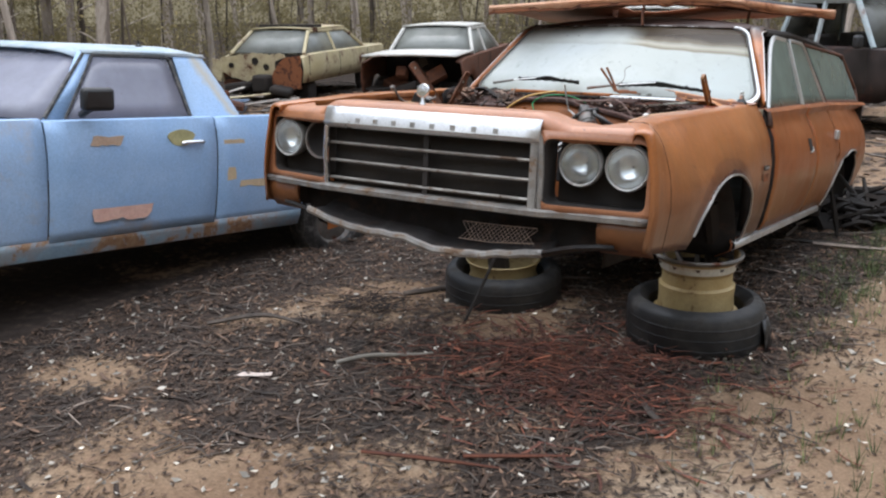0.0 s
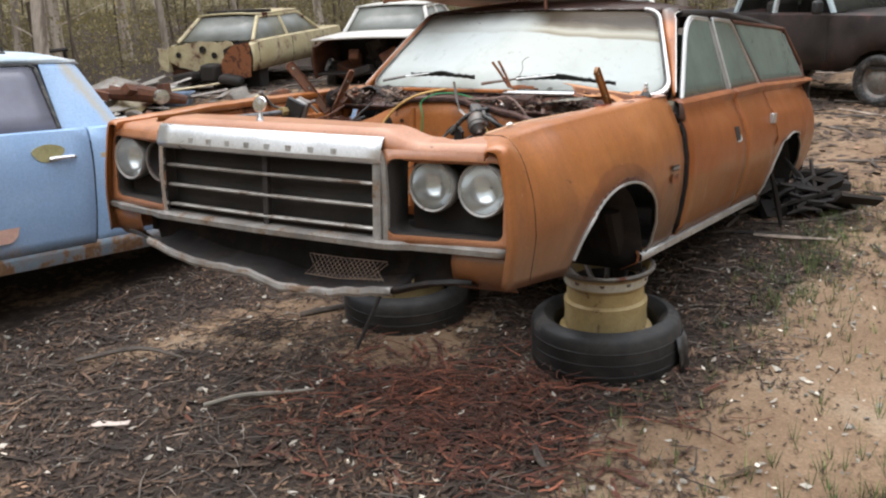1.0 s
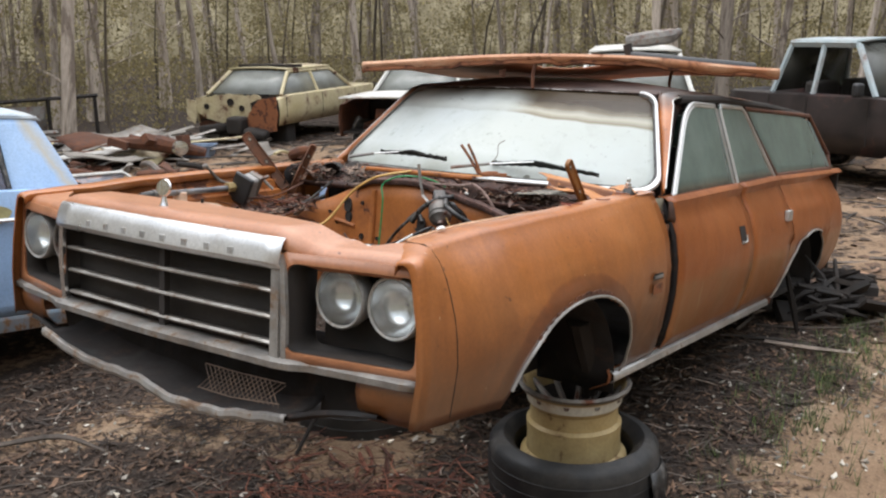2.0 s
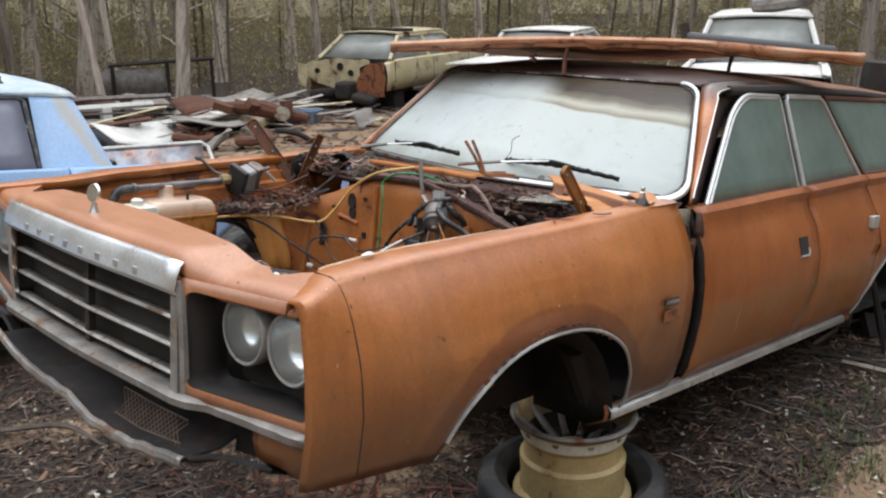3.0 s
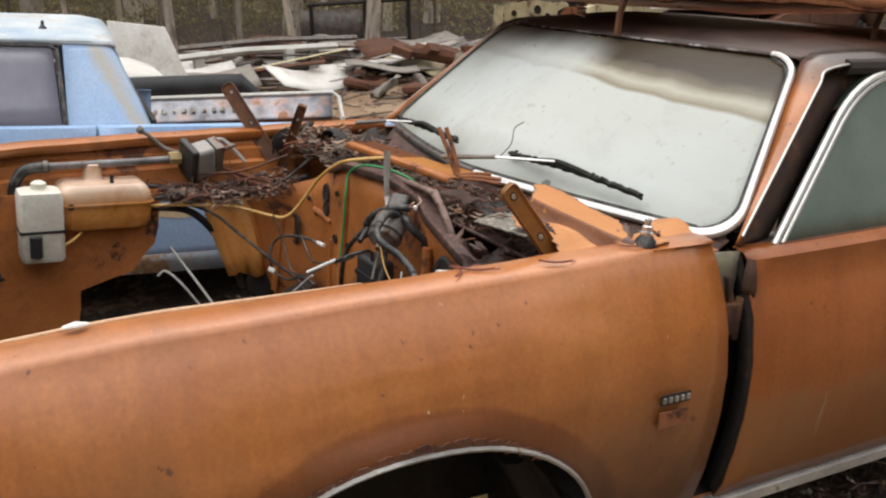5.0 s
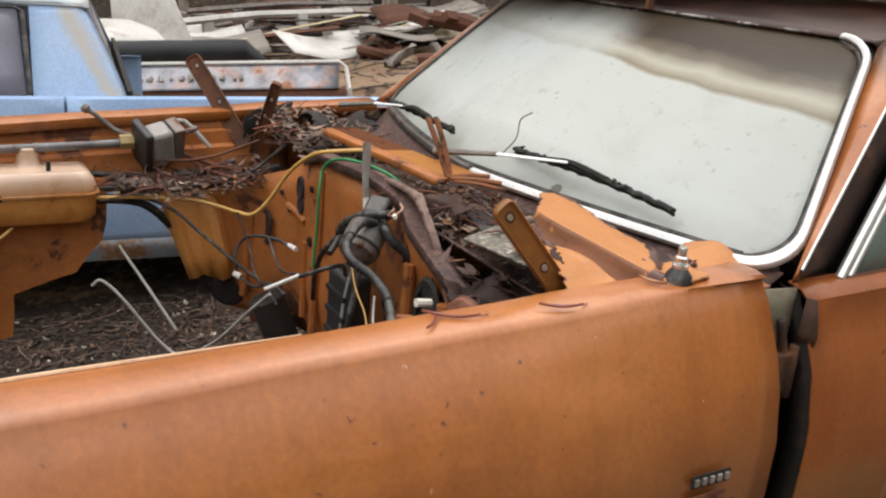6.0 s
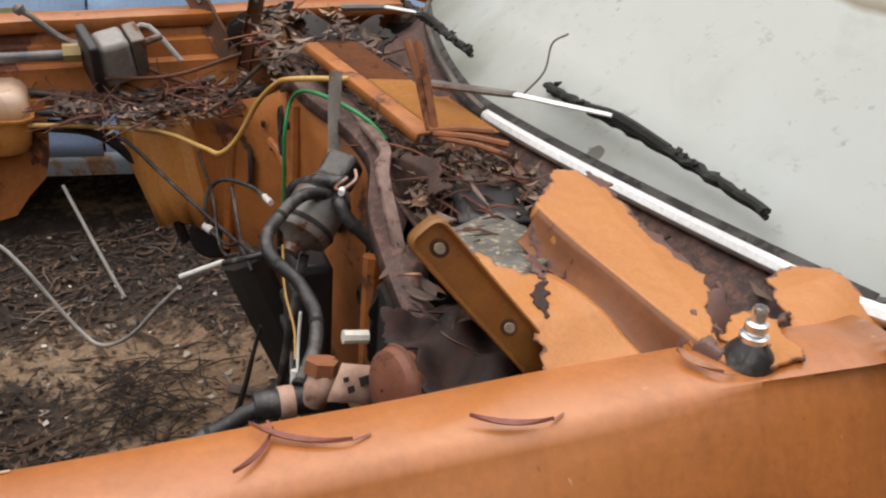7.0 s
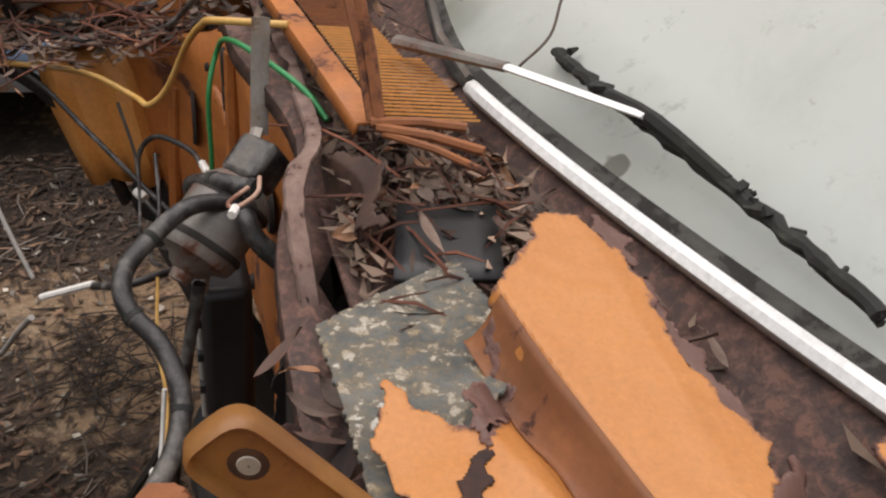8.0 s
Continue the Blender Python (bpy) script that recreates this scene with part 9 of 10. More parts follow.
for k in range(9):
    bm = B()
    box(bm, (rng.uniform(-0.6, 0.6), rng.uniform(0.1, 0.9), rng.uniform(0.45, 0.85)), (rng.uniform(0.15, 0.4), rng.uniform(0.1, 0.4), rng.uniform(0.1, 0.3)), pose(0, 0, 0, rng.uniform(-30, 30), rng.uniform(-30, 30), rng.uniform(0, 90)))
    part("engine_lump", bm, BLACKISH if k % 3 else RUSTY, rust, bevel=0.02)

# white wagon behind with a grey tarp on the roof
van = simple_car("white_wagon", "dirty white wagon with a grey tarp on its roof", Matrix.Translation((-2.42, 8.8, -0.1)) @ pose(0, 0, 0, 0, 0, 24), 4.3, 1.7, 0.4, 0.92, 1.45, WHITECAR, HAZEGLASS, (0.9, 1.3, 4.0, 4.2))
bm = B()
tube(bm, [(-0.1, 2.0, 1.57), (0.2, 1.9, 1.61), (0.5, 1.95, 1.65), (0.62, 2.0, 1.71)], [0.09, 0.11, 0.1, 0.05], 9, smooth=3)
solo("folded_tarp", bm, GREYMETAL, "grey folded tarp on the white roof", "tarp", m=van.matrix_world.copy())

# dark four wheel drive
fwd = simple_car("four_wheel_drive", "blackened dark red four wheel drive with grey-blue roof and missing glass", Matrix.Translation((1.72, 9.0, -0.1)) @ pose(0, 0, 0, 0, 0, 69) @ Matrix.Scale(0.93, 4), 3.3, 1.75, 0.45, 1.1, 1.72, DARKCAR, None, (1.35, 1.7, 2.6, 2.75), axles=(0.73, 2.75), roof_mat=GREYBLUE, wheel_z=0.36)
for s in (1, -1):
    bm = B()
    box(bm, (s * 0.98, 1.45, 1.2), (0.14, 0.09, 0.16))
    part("wing_mirror", bm, PLASTIC, fwd, bevel=0.03)
    bm = B()
    tube(bm, [(s * 0.79, 1.35, 1.12), (s * 0.63, 1.72, 1.7)], 0.03, 6)
    tube(bm, [(s * 0.63, 1.72, 1.71), (s * 0.63, 2.6, 1.71)], 0.03, 6)
    part("pale_frame", bm, GREYBLUE, fwd, "grey-blue pillar and gutter")
    bm = B()
    slab(bm, ragged([(-0.25, -0.06), (0.3, -0.07), (0.3, 0.05), (-0.2, 0.07)], 0.015, 0.05, 31), 0.006, Matrix.Translation((s * 0.874, 2.2, 0.72)) @ pose(0, 0, 0, 90, 0, 90))
    part("pale_patch", bm, WHITECAR, fwd, "scraped pale patch on the door")

# rust and chrome ute tailgate lying beyond, with black liner
gate = thing("rusty_tray", "rust-brown car tray with a tarnished bright band", "car part", Matrix.Translation((-4.47, 2.97, 0.05)) @ pose(0, 0, 0, 0, 0, -27) @ Matrix.Translation((0.12, -1.1, 0)))
bm = B()
grid(bm, [[Vector((x, y, z)) for x, z in ((0.02, 0.1), (0.05, 0.22), (0.03, 0.34))] for y in [lerp(-1.5, 1.15, i / 12) for i in range(13)]])
part("rust_side", bm, RUSTY, gate, "rusty brown lower side", solid=0.02)
bm = B()
grid(bm, [[Vector((x, y, z)) for x, z in ((0.05, 0.345), (0.02, 0.36), (-0.08, 0.47), (-0.12, 0.5))] for y in [lerp(-1.5, 1.1, i / 12) for i in range(13)]])
part("bright_band", bm, surface("tarnished_bright_band", (0.06, 0.06, 0.07), (0.3, 0.31, 0.34), 0.35, 0.5, 5, 50, 0.2, 0.002, spots=((0.2, 0.1, 0.06), (0.4, 0.2, 0.12)), spot_level=0.6, spot_scale=6), gate, "tarnished bright band", solid=0.01)
bm = B()
tube(bm, [(-0.12, -1.5, 0.51), (-0.12, 1.1, 0.51), (-0.1, 1.15, 0.47), (0.04, 1.18, 0.34), (0.03, 1.17, 0.12)], 0.016, 6)
part("pale_edge", bm, WHITECAR, gate)
gr = random.Random(8)
for k in range(16):
    bm = B()
    y = -0.72 + k * 0.075
    for q in range(3):
        box(bm, (-0.017, y + gr.uniform(-0.018, 0.018), 0.42 + gr.uniform(-0.01, 0.01)), (0.006, gr.uniform(0.006, 0.03), gr.uniform(0.008, 0.04)), pose(0, 0, 0, gr.uniform(-20, 20), -40, 0))
    part("raised_mark", bm, PALEBITS if k % 3 else GREYMETAL, gate)
bm = B()
lathe(bm, [(0.001, 0), (0.07, 0), (0.075, -0.02)], 18, Matrix.Translation((0.08, 0.5, 0.22)) @ pose(0, 0, 0, 0, 90, 0))
part("filler_spot", bm, surface("pale_orange_filler", (0.5, 0.28, 0.16), (0.6, 0.38, 0.24), 0.8), gate)
bm = B()
grid(bm, [[Vector((lerp(-6.3, -5.5, j / 12) + 0.015 * math.sin(j * 2), lerp(1.25, 2.9, j / 12), z - 0.16 * max(0, j - 10) * (z > 0.3))) for j in range(13)] for z in (-0.02, 0.1, 0.3, 0.48, 0.6)])
solo("tray_liner", bm, PLASTIC, "black plastic tray liner on the ground", "tray liner", solid=0.05)
# white shells beyond the blue ute
bm = B()
rows = []
for i in range(9):
    a = math.pi * i / 8
    rows.append([Vector((-7.0 + 0.35 * k, 1.75 + 0.6 * math.cos(a), 0.05 + (0.62 - 0.05 * k) * math.sin(a) ** 0.6)) for k in range(3)])
grid(bm, rows)
solo("white_shell", bm, WHITECAR, "white rounded fibreglass shell on the ground", "car part", solid=0.03)
bm = B()
slab(bm, [(-0.5, 0), (0.35, 0.0), (0.1, 0.85), (-0.45, 0.95)], 0.05, Matrix.Translation((-7.3, 2.35, 0.05)) @ pose(0, 0, 0, 70, 0, 80))
solo("white_door", bm, WHITECAR, "white car door panel leaning upright", "car part", bevel=0.01)

# junk line: panels, bars and beams on the ground
GREYPLANK = surface('weathered_grey_timber', (0.16, 0.14, 0.12), (0.36, 0.33, 0.29), 0.85, 0, 3, 40, 0.3, 0.004, stretch=(1, 0.2, 1))
JUNK = (WHITECAR, WHITECAR, CREAM, GREYMETAL, GREYPLANK, GREYPLANK, DULL, RUSTY, RUSTY, DARKCAR)
jr = random.Random(31)
for k in range(74):
    u = jr.random()
    x, y = lerp(-10.8, -7.9, jr.random()), lerp(1.6, 7.8, u)
    kind = jr.choice(("beam", "beam", "beam", "panel", "door", "bumper"))
    bm = B()
    z = ground_z(x, y) + jr.uniform(0.04, 0.32) * (1 - abs(u - 0.5))
    m = Matrix.Translation((x, y, z)) @ pose(0, 0, 0, jr.uniform(-8, 8), jr.uniform(-7, 7), jr.uniform(-28, 28) + 90)
    if kind == "beam":
        L = jr.uniform(1.1, 2.8)
        tube(bm, [m @ Vector((-L / 2, 0, 0)), m @ Vector((0, 0.02, 0.02)), m @ Vector((L / 2, 0, 0))], jr.uniform(0.02, 0.05), 4, flat=0.5)
    elif kind == "bumper":
        L = jr.uniform(1.2, 1.7)
        tube(bm, [m @ Vector((-L / 2, 0.2, 0)), m @ Vector((-L / 2 + 0.1, 0, 0)), m @ Vector((0, -0.08, 0)), m @ Vector((L / 2 - 0.1, 0, 0)), m @ Vector((L / 2, 0.2, 0))], 0.045, 7, flat=0.4, smooth=3)
    else:
        w, h = jr.uniform(0.25, 0.55), jr.uniform(0.12, 0.32)
        grid(bm, [[m @ Vector((lerp(-w, w, i / 5), lerp(-h, h, j / 3), 0.05 * math.sin(i * 0.9 + k) + 0.05 * j * (kind == "door"))) for i in range(6)] for j in range(4)])
    mat = jr.choice(JUNK)
    solo({"beam": "metal_beam", "bumper": "old_bumper", "panel": "scrap_metal", "door": "scrap_metal"}[kind], bm, mat, {"beam": "dirty metal beam lying in the scrap row", "bumper": "old bumper bar lying in the scrap row", "panel": "bent sheet metal panel lying in the scrap row", "door": "battered door skin lying in the scrap row"}[kind], "scrap", group="scrap row", solid=0.0 if kind in ("beam", "bumper") else 0.015)
# long pale beams in front of the trees
for x0, y0, x1, y1, z, r, mt in ((-9.3, 2.6, -9.4, 5.2, 0.3, 0.06, WHITECAR), (-9.9, 3.2, -9.6, 5.6, 0.36, 0.05, GREYMETAL), (-8.9, 2.2, -9.0, 4.6, 0.12, 0.07, DARKCAR), (-8.6, 4.6, -8.3, 6.2, 0.12, 0.05, WHITECAR)):
    bm = B()
    tube(bm, [(x0, y0, z), ((x0 + x1) / 2, (y0 + y1) / 2, z + 0.03), (x1, y1, z - 0.02)], r, 6, flat=0.8)
    box(bm, ((x0 + x1) / 2, (y0 + y1) / 2 - 0.6, z / 2), (0.12, 0.12, z))
    box(bm, ((x0 + x1) / 2, (y0 + y1) / 2 + 0.6, z / 2), (0.12, 0.12, z))
    solo("metal_beam", bm, mt, "long beam resting on blocks in the scrap row", "scrap", group="scrap row")
# black steel frame with a grey sheet leaning in it, in front of the trees
rack = thing("sheet_rack", "black steel frame with a grey ribbed sheet leaning in it", "rack", Matrix.Translation((-11.4, 6.5, ground_z(-11.4, 6.5))) @ pose(0, 0, 0, 0, 0, 60), group="scrap row")
for pts in ([(-0.75, 0, 0), (-0.75, 0, 0.75)], [(0.1, 0, 0), (0.1, 0, 0.8)], [(0.8, 0, 0), (0.8, 0, 0.78)], [(-0.8, 0, 0.74), (0.85, 0, 0.8)]):
    bm = B()
    tube(bm, pts, 0.03, 4)
    part("bar", bm, BLACKISH, rack)
bm = B()
grid(bm, [[Vector((lerp(-0.95, 0.05, i / 24), 0.12 - 0.1 * v, lerp(0.02, 0.66, v))) + Vector((0, 0.012 * (i % 2), 0)) for i in range(25)] for v in (0, 0.5, 1)])
part("ribbed_sheet", bm, GREYMETAL, rack, "grey ribbed metal sheet", solid=0.006)
# smaller scrap near the stripped sedan
for k in range(30):
    x, y = jr.uniform(-9.6, -6.6), jr.uniform(4.6, 7.4)
    if math.hypot(x + 8.9, y - 8.3) < 1.4:
        continue
    bm = B()
    m = Matrix.Translation((x, y, ground_z(x, y) + jr.uniform(0.03, 0.12))) @ pose(0, 0, 0, jr.uniform(-30, 30), jr.uniform(-30, 30), jr.uniform(0, 180))
    if k % 3 == 0:
        tube(bm, [m @ Vector((-0.3, 0, 0)), m @ Vector((0, 0.05, 0.05)), m @ Vector((0.3, 0, 0))], jr.uniform(0.02, 0.05), 7, smooth=3)
    elif k % 3 == 1:
        w, h = jr.uniform(0.12, 0.3), jr.uniform(0.08, 0.2)
        grid(bm, [[m @ Vector((lerp(-w, w, i / 5), lerp(-h, h, j / 3), 0.05 * math.sin(i * 1.3 + k + j))) for i in range(6)] for j in range(4)])
    else:
        lathe(bm, [(0.06, -0.05), (0.14, -0.05), (0.17, -0.02), (0.17, 0.03), (0.14, 0.06), (0.06, 0.05)], 16, m, closed=True)
    solo("scrap_piece", bm, RUSTY if k % 3 == 2 else (BLACKISH, RUSTY, WHITECAR, GREYMETAL, GREYPLANK, CREAM)[jr.randrange(6)], "small bent piece of scrap on the ground", "scrap", group="scrap row", solid=0.012 if k % 3 == 1 else 0.0)
tub = thing("plastic_tub", "faded blue plastic tub on the ground", "tub", Matrix.Translation((-8.3, 6.9, ground_z(-8.3, 6.9))) @ pose(0, 0, 0, 0, 0, 30))
bm = B()
rows = [[Vector((p[0] * k, p[1] * k, z)) for p in round_rect(-0.3, 0.3, -0.2, 0.2, 0.05)] for k, z in ((0.8, 0.0), (0.95, 0.16), (1.0, 0.17), (0.9, 0.165), (0.76, 0.02))]
grid(bm, [r + [r[0]] for r in rows])
part("shell", bm, surface("faded_blue_plastic", (0.16, 0.22, 0.33), (0.25, 0.32, 0.42), 0.5), tub)
bm = B()
slab(bm, round_rect(-0.24, 0.24, -0.16, 0.16, 0.04), 0.02, Matrix.Translation((0, 0, 0.005)))
part("bottom", bm, BLACKISH, tub)
# rusty axle with a bright drum
ax = thing("rusty_axle", "rusty axle assembly with a bright brake drum", "car part", Matrix.Translation((-7.9, 6.0, 0.2)) @ pose(0, 0, 0, 0, 8, 40))
bm = B()
tube(bm, [(-0.6, 0, 0), (0, 0, 0.05), (0.6, 0, 0)], [0.06, 0.12, 0.06], 9)
for k in range(5):
    box(bm, (-0.5 + k * 0.2, rng.uniform(-0.2, 0.2), rng.uniform(0, 0.25)), (0.25, 0.12, 0.1), pose(0, 0, 0, 20 * k, 10, 30 * k))
part("axle_tube", bm, RUSTY, ax)
bm = B()
lathe(bm, [(0.002, 0.06), (0.09, 0.05), (0.1, 0), (0.1, -0.05)], 20, Matrix.Translation((0.3, -0.2, 0.05)) @ pose(0, 0, 0, 80, 0, 30))
part("drum", bm, CHROME, ax, "bright brake drum")

# rubble by the wagon's rear wheel
bm = B()
jr = random.Random(5)
for k in range(44):
    p = Vector((jr.gauss(1.0, 0.09), jr.gauss(3.9, 0.2), jr.uniform(0.03, 0.2)))
    d = Vector((jr.uniform(-1, 1), jr.uniform(-1, 1), jr.uniform(-0.4, 0.6))).normalized() * jr.uniform(0.08, 0.24)
    tube(bm, [p - d, p + d * 0.2 + Vector((0, 0, 0.02)), p + d], [0.012, 0.02, 0.008], 5)
for k in range(16):
    box(bm, (jr.gauss(1.0, 0.09), jr.gauss(3.9, 0.2), jr.uniform(0.03, 0.18)), (jr.uniform(0.1, 0.3), jr.uniform(0.1, 0.3), jr.uniform(0.01, 0.06)), pose(0, 0, 0, jr.uniform(-40, 40), jr.uniform(-40, 40), jr.uniform(0, 180)))
solo("scrap_heap", bm, BLACKISH, "heap of dark rusty scrap and sticks", "scrap heap", kind="stuff")

# ---- trees: pale straight eucalypts ----
def tree_mesh(seed, H, r):
    t = random.Random(seed)
    bm = B()
    lean = Vector((t.uniform(-0.05, 0.05), t.uniform(-0.05, 0.05), 0))
    pts, rad = [], []
    n = 9
    for i in range(n + 1):
        u = i / n
        pts.append(Vector((lean.x * H * u + 0.12 * math.sin(u * 5 + seed), lean.y * H * u + 0.12 * math.cos(u * 4 + seed * 2), H * u - 0.1)))
        rad.append(r * (1.25 if i == 0 else 1.0) * (1 - 0.75 * u))
    tube(bm, pts, rad, 11, smooth=4)
    for v in bm.verts:
        k = 1 + 0.16 * noise.noise(Vector((v.co.x * 9, v.co.y * 9, v.co.z * 1.3 + seed * 7)))
        c = Vector((lean.x * max(0.0, v.co.z), lean.y * max(0.0, v.co.z), v.co.z))
        v.co = Vector((c.x + (v.co.x - c.x) * k, c.y + (v.co.y - c.y) * k, v.co.z))
    ends = [pts[-1]]
    for k in range(t.randint(4, 6)):
        i = t.randint(3, n - 1)
        a = t.uniform(0, 6.28)
        L = t.uniform(1.0, 2.6)
        p = pts[i]
        q = p + Vector((math.cos(a) * L * 0.5, math.sin(a) * L * 0.5, L * 0.55))
        e = q + Vector((math.cos(a + 0.5) * L * 0.4, math.sin(a + 0.5) * L * 0.4, L * 0.45))
        tube(bm, [p, q, e], [rad[i] * 0.45, rad[i] * 0.3, 0.015], 6, smooth=3)
        ends += [q, e]
    # thin dead twigs low down
    for k in range(t.randint(2, 5)):
        z = t.uniform(0.8, 3.5)
        a = t.uniform(0, 6.28)
        L = t.uniform(0.4, 1.3)
        p = Vector((0, 0, z))
        tube(bm, [p, p + Vector((math.cos(a) * L * 0.6, math.sin(a) * L * 0.6, L * 0.3)), p + Vector((math.cos(a + 0.3) * L, math.sin(a + 0.3) * L, L * 0.5))], [0.02, 0.014, 0.005], 4)
    return bm, ends


def foliage(name, clumps, seed):
    """Mesh data of many drooping leaves; clumps are rows of x, y, z, spread, leaf length, count."""
    r = np.random.RandomState(seed)
    rows = np.array(clumps, float)
    rep = np.repeat(np.arange(len(rows)), rows[:, 5].astype(int))
    n = len(rep)
    p = rows[rep, :3] + r.normal(size=(n, 3)) * rows[rep, 3:4] * (1, 1, 0.7)
    d = np.stack([r.uniform(-1, 1, n), r.uniform(-1, 1, n), r.uniform(-1.5, 0.3, n)], 1)
    d /= np.linalg.norm(d, axis=1)[:, None]
    side = np.cross(d, r.normal(size=(n, 3)))
    side /= np.linalg.norm(side, axis=1)[:, None] + 1e-9
    L = rows[rep, 4:5] * r.uniform(0.6, 1.4, (n, 1))
    w = L * r.uniform(0.12, 0.24, (n, 1))
    v = np.stack([p, p + d * L * 0.45 + side * w, p + d * L, p + d * L * 0.45 - side * w], 1).reshape(-1, 3)
    me = bpy.data.meshes.new(name)
    me.vertices.add(4 * n)
    me.vertices.foreach_set("co", v.ravel())
    me.loops.add(4 * n)
    me.loops.foreach_set("vertex_index", np.arange(4 * n))
    me.polygons.add(n)
    me.polygons.foreach_set("loop_start", np.arange(n) * 4)
    me.update(calc_edges=True)
    me.materials.append(LEAF)
    return me


protos = []
for k in range(7):
    H = 9 + 1.1 * k
    t = thing("eucalypt_tree", "pale barked eucalypt with thin grey-green crown", "tree", pose(0, 0, -50), group="forest trees")
    bm, ends = tree_mesh(k + 3, H, (0.04, 0.052, 0.065, 0.08, 0.1, 0.125, 0.15)[k])
    part("trunk", bm, BARK, t)
    crown = new("crown", foliage("crown", [(e.x, e.y, e.z, 0.6, 0.1, 230) for e in ends], k))
    crown.parent = t
    protos.append(t)
tr = random.Random(12)
SPOTS = [(-10.0, 6.1, 4), (-13.3, 6.2, 6), (-14.8, 4.3, 5), (-13.9, 8.4, 3), (-12.2, 3.6, 2), (-15.2, 2.2, 6)]
tries = 0
while len(SPOTS) < 200 and tries < 6000:
    tries += 1
    az = radians(tr.uniform(-112, 42))
    d = 12.5 + 30 * tr.random() ** 1.25
    x, y = 1.2 + d * math.sin(az), -0.5 + d * math.cos(az)
    if math.hypot(x + 9.2, y - 9.9) < 2.8 or math.hypot(x + 7, y - 11.2) < 3.2 or (x > -4 and y < 14.0):
        continue
    if any((x - a) ** 2 + (y - b) ** 2 < 0.9 for a, b, _ in SPOTS):
        continue
    SPOTS.append((x, y, min(6, int(7 * tr.random() ** 1.1))))
for x, y, k in SPOTS:
    s = tr.uniform(0.85, 1.2)
    m = Matrix.Translation((x, y, ground_z(x, y))) @ pose(0, 0, 0, tr.uniform(-5, 5), tr.uniform(-5, 5), 0) @ pose(0, 0, 0, 0, 0, tr.uniform(0, 360))
    copy_thing(protos[k], m)
# ring of trees out of view round the yard, added to block low sky light
for k in range(130):
    az = radians(lerp(43, 247, (k + tr.random() * 0.6) / 130))
    d = tr.uniform(12, 34)
    x, y = d * math.sin(az), d * math.cos(az)
    copy_thing(protos[k % 7], Matrix.Translation((x, y, 0)) @ pose(0, 0, 0, 0, tr.uniform(0, 3), tr.uniform(0, 360)))
for t in protos:
    for o in list(t.children):
        bpy.data.objects.remove(o)
    bpy.data.objects.remove(t)
# understorey: scrub, leafy boughs and thin stems between the trunks
sr = random.Random(77)


def in_wood(near, depth, power):
    """A spot in the wood round the yard, clear of the wrecks; None where it is open."""
    az = radians(sr.uniform(-112, 42))
    d = near + depth * sr.random() ** power
    x, y = 1.2 + d * math.sin(az), -0.5 + d * math.cos(az)
    if math.hypot(x + 7.8, y - 10.2) < 3.6 or (x > -4 and y < 15):
        return None
    return x, y, d


clumps = []
for k in range(3200):
    q = in_wood(14.0, 30, 1.0)
    if q:
        low = sr.random() < 0.4
        h = sr.uniform(-0.1, 0.6) if low else sr.uniform(0.6, 7.5)
        clumps.append((q[0], q[1], h, sr.uniform(0.2, 0.65), 0.05 + 0.0022 * q[2], 110 if low else 190))
tagged(new("scrub", foliage("scrub", clumps, 5)), "olive scrub and leafy boughs between the trunks", "scrub", kind="stuff")
bm = B()
for k in range(170):
    q = in_wood(14.0, 30, 1.0)
    if q:
        x, y, L = q[0], q[1], sr.uniform(1.5, 9)
        lean = sr.uniform(-0.3, 0.3) * L
        r0 = sr.uniform(0.012, 0.05)
        tube(bm, [(x, y, -0.6), (x + lean * 0.3 + sr.uniform(-0.15, 0.15), y, L * 0.45), (x + lean, y + sr.uniform(-0.4, 0.4), L)], [r0, r0 * 0.7, 0.006], 5, smooth=2)
solo("saplings", bm, SAPLING, "thin bare stems in the undergrowth", "saplings", kind="stuff")
# distance: wooded backdrop far behind, glowing faintly in place of hazy light between trunks
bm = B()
# raised all round to hold low sky light off the car sides
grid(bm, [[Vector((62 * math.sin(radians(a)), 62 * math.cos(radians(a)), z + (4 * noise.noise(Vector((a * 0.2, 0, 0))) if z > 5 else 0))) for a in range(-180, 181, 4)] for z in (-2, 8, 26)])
solo("backdrop", bm, surface("glowing_far_wood", (0.17, 0.14, 0.08), (0.5, 0.43, 0.28), 1.0, 0, 0.8, 3.0, 0.2, 0.02, stretch=(1, 1, 0.55), glow=0.25), "distant grey-brown woodland", "woodland", kind="structure")

# ---- leaf litter, bark, sticks and grass on the ground ----
def litter_field(name, label, mat, n, seed, make, region, need, category="leaf litter"):
    r = random.Random(seed)
    bm = B()
    x0, x1, y0, y1 = region
    done = tries = 0
    while done < n and tries < n * 12:
        tries += 1
        x, y = r.uniform(x0, x1), r.uniform(y0, y1)
        if not need(x, y, r):
            continue
        make(bm, Vector((x, y, ground_z(x, y))), r)
        done += 1
    me = bpy.data.meshes.new(name)
    bm.to_mesh(me)
    bm.free()
    me.materials.append(mat)
    return tagged(new(name, me), label, category, kind="stuff")


